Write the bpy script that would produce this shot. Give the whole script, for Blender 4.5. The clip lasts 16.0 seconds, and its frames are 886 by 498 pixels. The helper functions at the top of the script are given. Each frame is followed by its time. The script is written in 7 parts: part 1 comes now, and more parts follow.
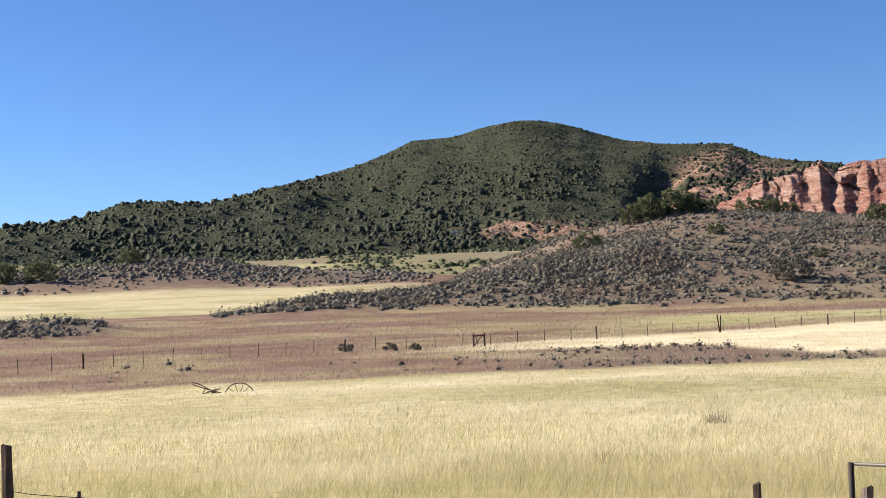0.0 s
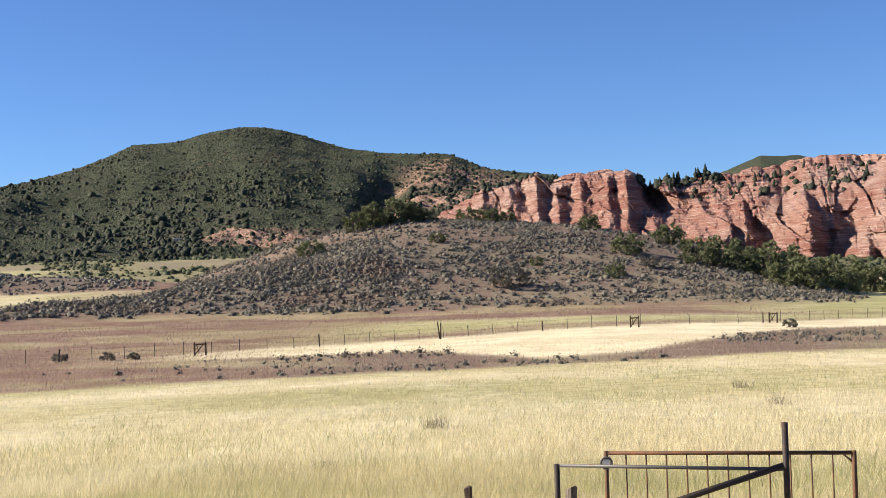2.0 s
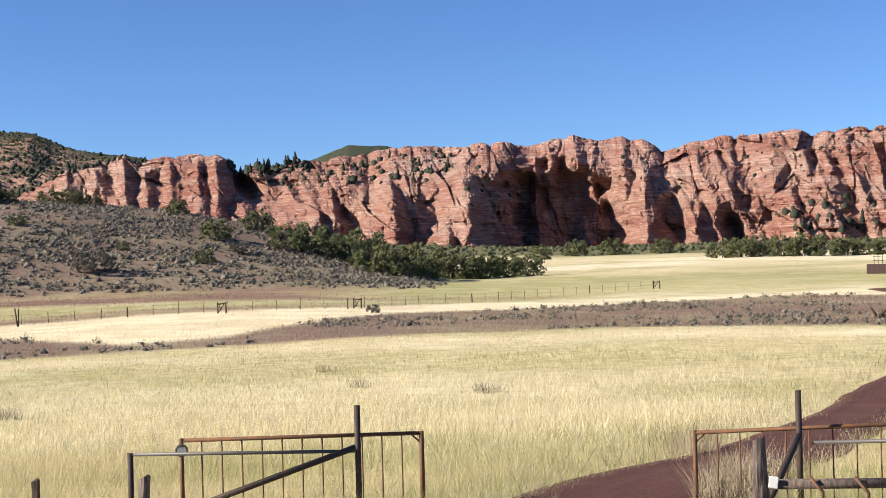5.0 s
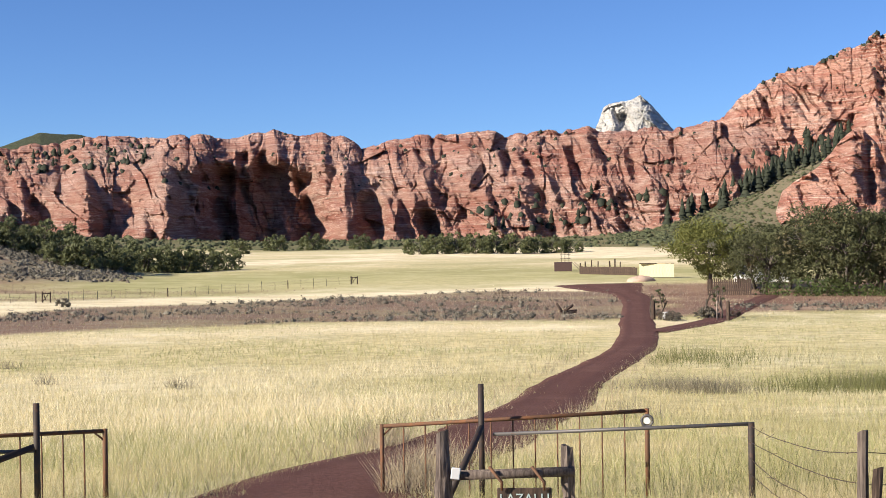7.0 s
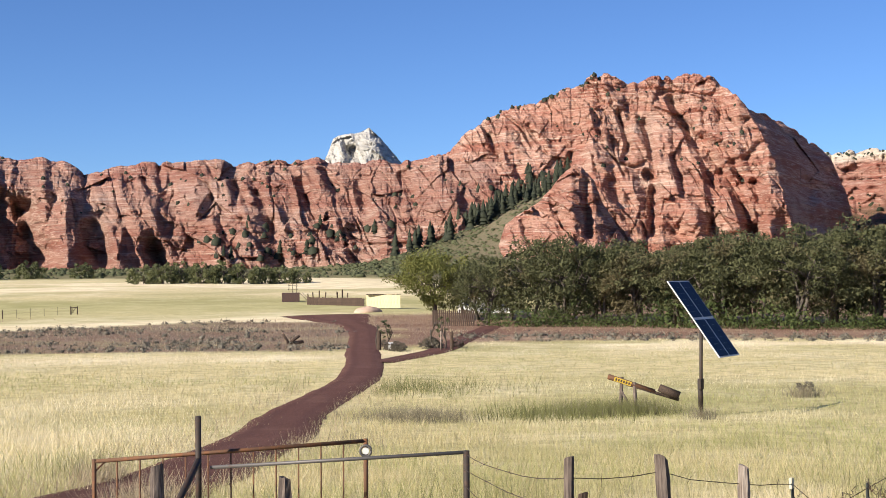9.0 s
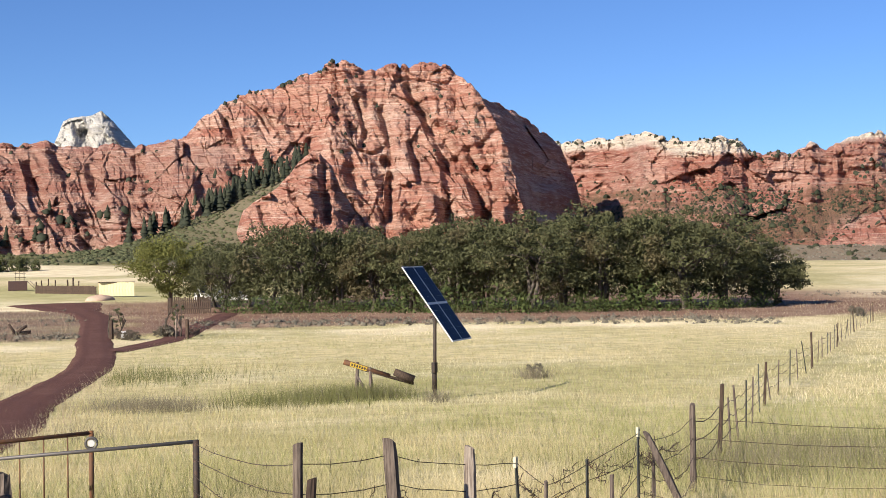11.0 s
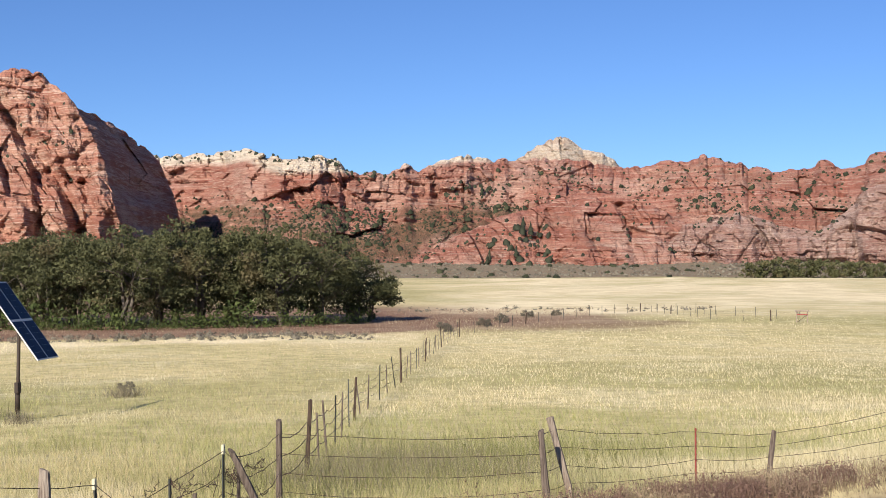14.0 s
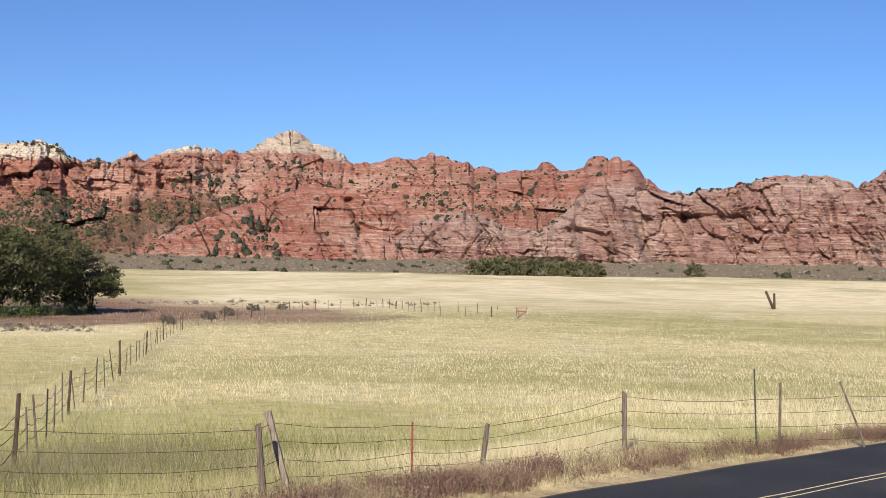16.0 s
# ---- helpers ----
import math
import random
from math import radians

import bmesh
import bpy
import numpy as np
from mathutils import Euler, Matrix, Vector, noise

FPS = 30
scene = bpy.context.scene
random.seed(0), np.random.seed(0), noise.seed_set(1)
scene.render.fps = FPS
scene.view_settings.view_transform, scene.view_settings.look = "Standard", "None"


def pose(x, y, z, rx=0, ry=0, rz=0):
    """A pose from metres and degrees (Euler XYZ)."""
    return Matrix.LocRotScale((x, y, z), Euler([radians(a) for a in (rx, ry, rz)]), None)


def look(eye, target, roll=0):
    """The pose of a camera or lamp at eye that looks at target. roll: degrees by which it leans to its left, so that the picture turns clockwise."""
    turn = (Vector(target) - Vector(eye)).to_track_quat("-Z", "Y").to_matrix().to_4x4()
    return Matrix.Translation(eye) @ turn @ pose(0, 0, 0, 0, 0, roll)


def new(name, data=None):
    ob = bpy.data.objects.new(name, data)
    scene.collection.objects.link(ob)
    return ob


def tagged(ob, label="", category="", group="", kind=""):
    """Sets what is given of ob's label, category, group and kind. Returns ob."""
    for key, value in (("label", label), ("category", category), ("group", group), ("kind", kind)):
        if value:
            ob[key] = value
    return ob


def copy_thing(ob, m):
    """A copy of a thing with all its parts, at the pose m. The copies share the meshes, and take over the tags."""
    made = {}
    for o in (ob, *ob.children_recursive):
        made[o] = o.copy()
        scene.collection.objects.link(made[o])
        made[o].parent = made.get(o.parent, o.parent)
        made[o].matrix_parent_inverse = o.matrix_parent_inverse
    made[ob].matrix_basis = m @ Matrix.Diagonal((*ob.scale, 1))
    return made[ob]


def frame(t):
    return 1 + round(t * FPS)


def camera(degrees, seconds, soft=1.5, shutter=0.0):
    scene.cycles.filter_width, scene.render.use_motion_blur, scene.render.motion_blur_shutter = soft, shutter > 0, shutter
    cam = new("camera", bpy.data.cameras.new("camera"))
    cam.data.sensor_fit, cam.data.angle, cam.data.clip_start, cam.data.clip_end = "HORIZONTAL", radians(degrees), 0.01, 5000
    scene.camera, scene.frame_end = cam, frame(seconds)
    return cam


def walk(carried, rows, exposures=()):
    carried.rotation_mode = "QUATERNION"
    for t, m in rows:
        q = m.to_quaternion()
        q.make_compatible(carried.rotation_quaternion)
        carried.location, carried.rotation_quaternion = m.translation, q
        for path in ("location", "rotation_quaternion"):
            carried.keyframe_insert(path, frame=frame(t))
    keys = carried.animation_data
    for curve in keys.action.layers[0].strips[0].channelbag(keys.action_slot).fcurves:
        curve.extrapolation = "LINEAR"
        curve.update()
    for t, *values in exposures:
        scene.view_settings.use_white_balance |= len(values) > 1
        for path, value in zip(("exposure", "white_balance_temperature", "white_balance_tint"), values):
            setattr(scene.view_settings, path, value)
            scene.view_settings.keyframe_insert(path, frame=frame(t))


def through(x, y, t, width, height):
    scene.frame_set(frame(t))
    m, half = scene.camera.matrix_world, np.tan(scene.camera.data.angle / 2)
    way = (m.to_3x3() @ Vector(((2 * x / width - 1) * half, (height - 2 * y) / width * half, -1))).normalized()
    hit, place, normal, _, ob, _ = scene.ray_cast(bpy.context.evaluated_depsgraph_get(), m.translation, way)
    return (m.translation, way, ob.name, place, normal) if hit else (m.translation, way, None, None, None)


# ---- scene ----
# ---- camera and walk ----
ARM = 0.55          # the lens turns about the holder's axis, at arm's length
EYE = 4.0           # height of the lens over the paved road
cam = camera(35.55, 16.0, soft=0.85)
ROWS = [
    (0.0, 6.32, 1.45, 2.08),
    (0.5, 3.34, 1.40, 2.06),
    (1.0, 0.42, 1.38, 2.04),
    (1.5, -2.36, 1.39, 2.06),
    (2.0, -5.08, 1.36, 2.06),
    (2.5, -7.78, 1.26, 2.06),
    (3.0, -10.53, 1.14, 2.10),
    (3.5, -13.33, 1.01, 2.00),
    (6.0, -28.03, -0.30, 1.33),
    (6.5, -31.18, -0.41, 1.13),
    (7.0, -34.39, -0.25, 0.89),
    (7.5, -37.30, 0.09, 0.68),
    (8.0, -40.13, 0.49, 0.55),
    (8.5, -42.90, 0.79, 0.46),
    (9.0, -45.61, 0.89, 0.44),
    (11.5, -59.17, 0.15, 0.77),
    (12.0, -61.96, 0.26, 0.80),
    (12.5, -64.72, 0.46, 0.70),
    (13.0, -67.46, 0.63, 0.60),
    (13.5, -70.20, 0.74, 0.39),
    (14.0, -72.92, 0.77, 0.21),
    (14.5, -75.62, 0.75, -0.18),
    (15.0, -78.37, 0.71, -0.48),
    (15.5, -81.22, 0.67, -0.73),
    (16.0, -84.16, 0.59, -0.88),
]
walk(cam, [(t, pose(-ARM * math.sin(radians(yaw)), ARM * math.cos(radians(yaw)), EYE, 90 + pitch, roll, yaw)) for t, yaw, pitch, roll in ROWS],
     exposures=[(0.0, 1.0, 6550, 10), (3.5, 1.05, 6550, 10), (7.0, 0.98, 6550, 10), (9.0, 0.9, 6550, 10), (12.5, 0.83, 6550, 10), (16.0, 0.67, 6550, 10)])

# ---- sky and sun ----
SUN_AZ, SUN_EL = -81.0, 28.0
world = bpy.data.worlds.new("world")
scene.world = world
world.use_nodes = True
sky = world.node_tree.nodes.new("ShaderNodeTexSky")
sky.sky_type = "NISHITA"
sky.sun_disc = False
sky.sun_elevation, sky.sun_rotation = radians(SUN_EL), radians(SUN_AZ)
sky.altitude, sky.air_density, sky.dust_density, sky.ozone_density = 1900, 0.95, 0.03, 2.6
background = world.node_tree.nodes["Background"]
background.inputs["Strength"].default_value = 0.056
clear = world.node_tree.nodes.new("ShaderNodeMix")      # a clear, dry sky is a deeper blue
clear.data_type, clear.blend_type = "RGBA", "MULTIPLY"
clear.inputs[0].default_value, clear.inputs[7].default_value = 1.0, (0.65, 0.88, 1.26, 1)
world.node_tree.links.new(sky.outputs[0], clear.inputs[6])
world.node_tree.links.new(clear.outputs[2], background.inputs["Color"])
sun = new("sun", bpy.data.lights.new("sun", "SUN"))
sun.data.energy, sun.data.angle, sun.data.color = 5.0, radians(0.53), (1.0, 0.91, 0.78)
sun_way = Vector((math.sin(radians(SUN_AZ)) * math.cos(radians(SUN_EL)), math.cos(radians(SUN_AZ)) * math.cos(radians(SUN_EL)), math.sin(radians(SUN_EL))))
sun.matrix_world = look(sun_way * 50, (0, 0, 0))


# ---- noise and mesh tools ----
def hashed(ix, iy, iz):
    h = (ix.astype(np.int64) * 374761393 + iy.astype(np.int64) * 668265263 + iz.astype(np.int64) * 2147483647) & 0xFFFFFFFF
    h = ((h ^ (h >> 13)) * 1274126177) & 0xFFFFFFFF
    h = ((h ^ (h >> 16)) * 2246822519) & 0xFFFFFFFF
    return ((h ^ (h >> 15)) & 0xFFFFFF) / float(0xFFFFFF)


def vnoise(x, y, z=0.0):
    """Smooth noise, 0 to 1."""
    x, y, z = np.broadcast_arrays(np.asarray(x, float), np.asarray(y, float), np.asarray(z, float))
    fx, fy, fz = np.floor(x), np.floor(y), np.floor(z)
    ux, uy, uz = x - fx, y - fy, z - fz
    ux, uy, uz = (u * u * (3 - 2 * u) for u in (ux, uy, uz))
    out = 0
    for a in (0, 1):
        for b in (0, 1):
            for c in (0, 1):
                w = (ux if a else 1 - ux) * (uy if b else 1 - uy) * (uz if c else 1 - uz)
                out = out + w * hashed(fx + a, fy + b, fz + c)
    return out


def fbm(x, y, z=0.0, octaves=4, gain=0.5):
    """Layered noise, about -1 to 1."""
    total, amp, scale, weight = 0, 1.0, 1.0, 0.0
    for k in range(octaves):
        total = total + amp * (2 * vnoise(np.asarray(x) * scale + 17.3 * k, np.asarray(y) * scale + 5.1 * k, np.asarray(z) * scale + 9.7 * k) - 1)
        weight += amp
        amp *= gain
        scale *= 2.03
    return total / weight


def ridged(x, y, z=0.0, octaves=3):
    total, amp, scale, weight = 0, 1.0, 1.0, 0.0
    for k in range(octaves):
        total = total + amp * (1 - np.abs(2 * vnoise(np.asarray(x) * scale + 31.7 * k, np.asarray(y) * scale + 3.3 * k, np.asarray(z) * scale) - 1))
        weight += amp
        amp *= 0.5
        scale *= 2.1
    return total / weight


def step(x, a, b):
    u = np.clip((np.asarray(x, float) - a) / (b - a), 0, 1)
    return u * u * (3 - 2 * u)


def smooth_curve(x, xs, ys):
    """Interpolation with rounded knots."""
    x = np.asarray(x, float)
    span = np.min(np.diff(xs)) * 0.35
    return (np.interp(x - span, xs, ys) + 2 * np.interp(x, xs, ys) + np.interp(x + span, xs, ys)) / 4


def mesh_of(name, verts, faces, material=None, smooth=True, attributes=None):
    """A mesh from an array of points and an array of triangles or quads."""
    verts = np.ascontiguousarray(verts, np.float32)
    faces = np.ascontiguousarray(faces, np.int32)
    me = bpy.data.meshes.new(name)
    n, k = faces.shape
    me.vertices.add(len(verts))
    me.vertices.foreach_set("co", verts.ravel())
    me.loops.add(n * k)
    me.loops.foreach_set("vertex_index", faces.ravel())
    me.polygons.add(n)
    me.polygons.foreach_set("loop_start", np.arange(0, n * k, k, dtype=np.int32))
    me.polygons.foreach_set("use_smooth", np.full(n, smooth))
    for key, values in (attributes or {}).items():
        me.attributes.new(key, "FLOAT", "POINT").data.foreach_set("value", np.ascontiguousarray(values, np.float32).ravel())
    me.update(calc_edges=True)
    if material:
        me.materials.append(material)
    return me


def grid_faces(rows, cols, closed=False):
    r = np.arange(rows - 1)[:, None]
    c = np.arange(cols if closed else cols - 1)[None, :]
    c2 = (c + 1) % cols
    return np.stack([r * cols + c, r * cols + c2, (r + 1) * cols + c2, (r + 1) * cols + c], -1).reshape(-1, 4)


def part(name, data, material=None, parent=None, label=""):
    """Links a bmesh or a mesh as one object, under a thing if one is given."""
    if isinstance(data, bmesh.types.BMesh):
        me = bpy.data.meshes.new(name)
        data.to_mesh(me)
        data.free()
        data = me
    if material and not data.materials:
        data.materials.append(material)
    ob = new(name, data)
    if parent:
        ob.parent = parent
    if label:
        ob["label"] = label
    return ob


def polar(az, d):
    a = np.radians(az)
    return np.sin(a) * d, np.cos(a) * d


# ---- materials ----
class Nodes:
    """A short way to write a node material."""

    def __init__(self, name, roughness=0.85, specular=0.25):
        self.material = bpy.data.materials.new(name)
        self.material.use_nodes = True
        self.tree = self.material.node_tree
        self.shader = self.tree.nodes["Principled BSDF"]
        self.shader.inputs["Roughness"].default_value = roughness
        self.shader.inputs["Specular IOR Level"].default_value = specular
        self.place = self.add("ShaderNodeNewGeometry").outputs["Position"]

    def add(self, kind, **values):
        node = self.tree.nodes.new(kind)
        for key, value in values.items():
            setattr(node, key, value)
        return node

    def put(self, value, socket):
        if isinstance(value, bpy.types.NodeSocket):
            self.tree.links.new(value, socket)
        elif isinstance(value, (tuple, list)) and len(value) == 3 and socket.type == "RGBA":
            socket.default_value = (*value, 1)
        else:
            socket.default_value = value

    def noise(self, scale, detail=4.0, rough=0.55, stretch=(1, 1, 1), warp=0.0, place=None):
        mapping = self.add("ShaderNodeMapping")
        self.put(place or self.place, mapping.inputs["Vector"])
        mapping.inputs["Scale"].default_value = stretch
        node = self.add("ShaderNodeTexNoise")
        self.put(mapping.outputs[0], node.inputs["Vector"])
        node.inputs["Scale"].default_value, node.inputs["Detail"].default_value = scale, detail
        node.inputs["Roughness"].default_value, node.inputs["Distortion"].default_value = rough, warp
        return node.outputs["Fac"]

    def math(self, how, a, b=0.0, c=0.0):
        node = self.add("ShaderNodeMath", operation=how)
        for value, socket in zip((a, b, c), node.inputs):
            self.put(value, socket)
        return node.outputs[0]

    def ramp(self, value, low, high, to=(0.0, 1.0)):
        node = self.add("ShaderNodeMapRange", interpolation_type="SMOOTHSTEP")
        self.put(value, node.inputs["Value"])
        node.inputs["From Min"].default_value, node.inputs["From Max"].default_value = low, high
        node.inputs["To Min"].default_value, node.inputs["To Max"].default_value = to
        return node.outputs["Result"]

    def mix(self, fac, a, b, how="MIX"):
        node = self.add("ShaderNodeMix", data_type="RGBA", blend_type=how)
        self.put(fac, node.inputs[0])
        self.put(a, node.inputs[6])
        self.put(b, node.inputs[7])
        return node.outputs[2]

    def attribute(self, name):
        return self.add("ShaderNodeAttribute", attribute_name=name).outputs["Fac"]

    def island(self):
        return self.add("ShaderNodeNewGeometry").outputs["Random Per Island"]

    def per_object(self):
        return self.add("ShaderNodeObjectInfo").outputs["Random"]

    def axis(self, which):
        node = self.add("ShaderNodeSeparateXYZ")
        self.put(self.place, node.inputs[0])
        return node.outputs[which]

    def done(self, colour, bump=None, strength=0.5, distance=0.1, roughness=None, metallic=0.0):
        self.put(colour, self.shader.inputs["Base Color"])
        if bump is not None:
            node = self.add("ShaderNodeBump")
            node.inputs["Strength"].default_value, node.inputs["Distance"].default_value = strength, distance
            self.put(bump, node.inputs["Height"])
            self.put(node.outputs[0], self.shader.inputs["Normal"])
        if roughness is not None:
            self.put(roughness, self.shader.inputs["Roughness"])
        self.shader.inputs["Metallic"].default_value = metallic
        return self.material


def rock_material(name, red, orange, pale, stain_shade, banding=1.0):
    n = Nodes(name, 0.92, 0.15)
    bed = n.noise(0.05, 5, 0.62, (0.2, 0.2, 3.4), 0.6)            # flat-lying beds
    fine = n.noise(0.34, 6, 0.72, (0.10, 0.10, 2.4), 1.2)         # thin laminae
    hair = n.noise(0.5, 5, 0.7, (0.16, 0.16, 3.0), 1.6)           # parting lines, low in the bump and shaded by colour
    cross = n.noise(0.14, 5, 0.7, (0.4, 0.4, 2.2), 3.0)           # tilted laminae between the beds
    patch = n.noise(0.012, 4, 0.6)
    blotch = n.noise(0.05, 4, 0.65, (1, 1, 0.8), 1.0)
    grain = n.noise(0.9, 6, 0.75)
    streak = n.noise(0.16, 5, 0.65, (1, 1, 0.10))                 # varnish that runs down the faces
    colour = n.mix(n.ramp(bed, 0.40, 0.58), red, orange)
    colour = n.mix(n.ramp(patch, 0.47, 0.64, (0.0, 0.45)), colour, pale)
    colour = n.mix(n.ramp(blotch, 0.56, 0.70, (0.0, 0.5)), colour, n.mix(0.4, red, stain_shade))
    colour = n.mix(n.ramp(fine, 0.52, 0.62, (0.0, 0.75 * banding)), colour, pale)
    colour = n.mix(n.ramp(cross, 0.46, 0.36, (0.0, 0.5)), colour, n.mix(0.25, red, stain_shade))
    colour = n.mix(n.ramp(fine, 0.47, 0.38, (0.0, 0.8 * banding)), colour, red)
    # the shade inside cracks is put into the colour along the parting lines
    colour = n.mix(n.ramp(hair, 0.43, 0.35, (0.0, 0.8)), colour, n.mix(0.35, stain_shade, red))
    colour = n.mix(n.ramp(streak, 0.58, 0.74, (0.0, 0.55)), colour, stain_shade)
    white = n.mix(n.ramp(fine, 0.42, 0.5), (0.60, 0.47, 0.37), (0.76, 0.67, 0.55))
    colour = n.mix(n.math("MULTIPLY", n.attribute("pale"), n.ramp(grain, 0.2, 0.45)), colour, white)
    colour = n.mix(n.attribute("scrub"), colour, n.mix(n.ramp(grain, 0.45, 0.55), (0.25, 0.125, 0.08), (0.075, 0.08, 0.042)))
    # small crevices: hollows of the grain bump carry their shade as darker colour
    colour = n.mix(n.ramp(grain, 0.44, 0.30, (0.0, 0.4)), colour, n.mix(0.75, colour, (0.05, 0.03, 0.025)))
    height = n.math("ADD", n.math("ADD", n.math("MULTIPLY", fine, 0.8), n.math("MULTIPLY", hair, 0.6)), n.math("ADD", n.math("MULTIPLY", grain, 0.6), n.math("ADD", n.math("MULTIPLY", bed, 0.5), n.math("MULTIPLY", cross, 0.5))))
    return n.done(colour, height, 1.0, 3.0)


ROCK_RED = rock_material("red_sandstone", (0.375, 0.16, 0.118), (0.50, 0.28, 0.212), (0.70, 0.53, 0.435), (0.10, 0.06, 0.052))
ROCK_BUTTE = rock_material("butte_sandstone", (0.49, 0.205, 0.145), (0.65, 0.37, 0.275), (0.84, 0.66, 0.54), (0.12, 0.07, 0.06))
ROCK_FAR = rock_material("far_sandstone", (0.40, 0.158, 0.115), (0.50, 0.255, 0.19), (0.68, 0.49, 0.40), (0.12, 0.075, 0.068))
ROCK_PINK = rock_material("pinkish_sandstone", (0.36, 0.185, 0.148), (0.46, 0.285, 0.232), (0.70, 0.55, 0.475), (0.095, 0.068, 0.064))
ROCK_CREAM = rock_material("cream_sandstone", (0.55, 0.40, 0.30), (0.66, 0.55, 0.43), (0.78, 0.70, 0.59), (0.25, 0.19, 0.14))
ROCK_WHITE = rock_material("white_sandstone", (0.55, 0.52, 0.47), (0.66, 0.63, 0.58), (0.76, 0.73, 0.68), (0.22, 0.21, 0.19))


def ground_material():
    n = Nodes("ground", 0.95, 0.1)
    speck = n.noise(0.9, 5, 0.7)
    clump = n.noise(0.16, 4, 0.6, (1, 1, 1), 0.5)
    wide = n.noise(0.022, 3, 0.5, (1, 1, 1), 0.4)
    grass = n.mix(n.ramp(wide, 0.40, 0.62), (0.62, 0.525, 0.295), (0.40, 0.36, 0.17))
    grass = n.mix(n.ramp(clump, 0.48, 0.70, (0.0, 0.7)), grass, (0.623, 0.555, 0.357))
    grass = n.mix(n.ramp(speck, 0.35, 0.62, (0.55, 0.0)), grass, (0.25, 0.225, 0.11))
    soil = n.mix(n.ramp(clump, 0.40, 0.62), (0.194, 0.114, 0.082), (0.255, 0.169, 0.12))
    soil = n.mix(n.ramp(speck, 0.55, 0.72, (0.0, 0.6)), soil, (0.319, 0.258, 0.167))
    green = n.mix(n.ramp(clump, 0.4, 0.6), (0.304, 0.296, 0.125), (0.395, 0.365, 0.175))
    sage = n.mix(n.ramp(speck, 0.42, 0.60), (0.185, 0.125, 0.09), (0.20, 0.185, 0.14))
    scrub = n.mix(n.ramp(speck, 0.42, 0.58), (0.065, 0.068, 0.034), (0.114, 0.106, 0.053))
    straw = n.mix(n.ramp(clump, 0.38, 0.62), (0.62, 0.52, 0.335), (0.78, 0.68, 0.47))
    colour = n.mix(n.attribute("soil"), grass, soil)
    colour = n.mix(n.attribute("straw"), colour, straw)
    colour = n.mix(n.attribute("green"), colour, green)
    colour = n.mix(n.attribute("sage"), colour, sage)
    colour = n.mix(n.attribute("scrub"), colour, scrub)
    return n.done(colour, n.math("ADD", speck, clump), 0.7, 0.25)


GROUND = ground_material()


def mountain_material():
    n = Nodes("mountain_scrub", 0.95, 0.1)
    speck = n.noise(0.16, 5, 0.75)
    fine = n.noise(0.6, 4, 0.7)
    wide = n.noise(0.006, 4, 0.55, (1, 1, 1), 0.6)
    soil = n.mix(n.ramp(wide, 0.4, 0.65), (0.115, 0.105, 0.068), (0.175, 0.14, 0.098))
    bush = n.mix(n.ramp(fine, 0.35, 0.65), (0.042, 0.052, 0.03), (0.085, 0.094, 0.056))
    colour = n.mix(n.ramp(speck, 0.55, 0.63), bush, soil)
    colour = n.mix(n.attribute("rock"), colour, n.mix(n.ramp(fine, 0.4, 0.6), (0.34, 0.17, 0.115), (0.50, 0.35, 0.26)))
    return n.done(colour, n.math("ADD", speck, n.math("MULTIPLY", fine, 0.5)), 1.0, 4.0)


MOUNTAIN = mountain_material()


def leaf_material(name, dark, light, scale=0.5, through=0.25, dry=None, bump=4.0):
    n = Nodes(name, 0.7, 0.2)
    tone = n.island()
    colour = n.mix(tone, dark, light)
    colour = n.mix(n.ramp(n.noise(scale, 3), 0.35, 0.65, (0.0, 0.45)), colour, n.mix(0.5, dark, light))
    if dry:
        colour = n.mix(n.ramp(n.noise(scale * 0.6, 2), 0.54, 0.68, (0.0, 0.8)), colour, dry)
    colour = n.mix(n.ramp(n.per_object(), 0.0, 1.0, (0.0, 0.25)), colour, n.mix(0.4, colour, (0.015, 0.015, 0.008)))
    n.done(colour, n.noise(bump, 4, 0.7), 1.0, 0.6 / bump)
    if through:
        thin = n.add("ShaderNodeBsdfTranslucent")
        n.put(colour, thin.inputs["Color"])
        both = n.add("ShaderNodeMixShader")
        both.inputs[0].default_value = through
        n.put(n.shader.outputs[0], both.inputs[1])
        n.put(thin.outputs[0], both.inputs[2])
        n.put(both.outputs[0], n.tree.nodes["Material Output"].inputs["Surface"])
    return n.material


LEAF_OAK = leaf_material("oak_leaves", (0.062, 0.07, 0.032), (0.15, 0.152, 0.07), 0.35, 0.3, (0.18, 0.145, 0.078))
LEAF_BRIGHT = leaf_material("bright_leaves", (0.12, 0.13, 0.032), (0.235, 0.235, 0.07), 0.4)
LEAF_SAGE = leaf_material("sage_leaves", (0.09, 0.081, 0.063), (0.245, 0.22, 0.17), 0.12, 0.1, (0.165, 0.12, 0.09))
LEAF_SHRUB = leaf_material("shrub_leaves", (0.066, 0.076, 0.038), (0.155, 0.165, 0.085), 0.3, 0.25)
LEAF_UNDER = leaf_material("undergrowth_leaves", (0.05, 0.072, 0.024), (0.125, 0.155, 0.05), 0.4, 0.3)
LEAF_OAK_SHRUB = leaf_material("oak_shrub_leaves", (0.085, 0.096, 0.042), (0.185, 0.195, 0.09), 0.1, 0.25)
LEAF_JUNIPER = leaf_material("juniper_needles", (0.021, 0.027, 0.015), (0.056, 0.062, 0.033), 0.05, 0.1, None, 1.0)
LEAF_SCRUB = leaf_material("mountain_scrub_leaves", (0.040, 0.048, 0.024), (0.105, 0.112, 0.055), 0.03, 0.1, (0.12, 0.09, 0.055), 1.0)
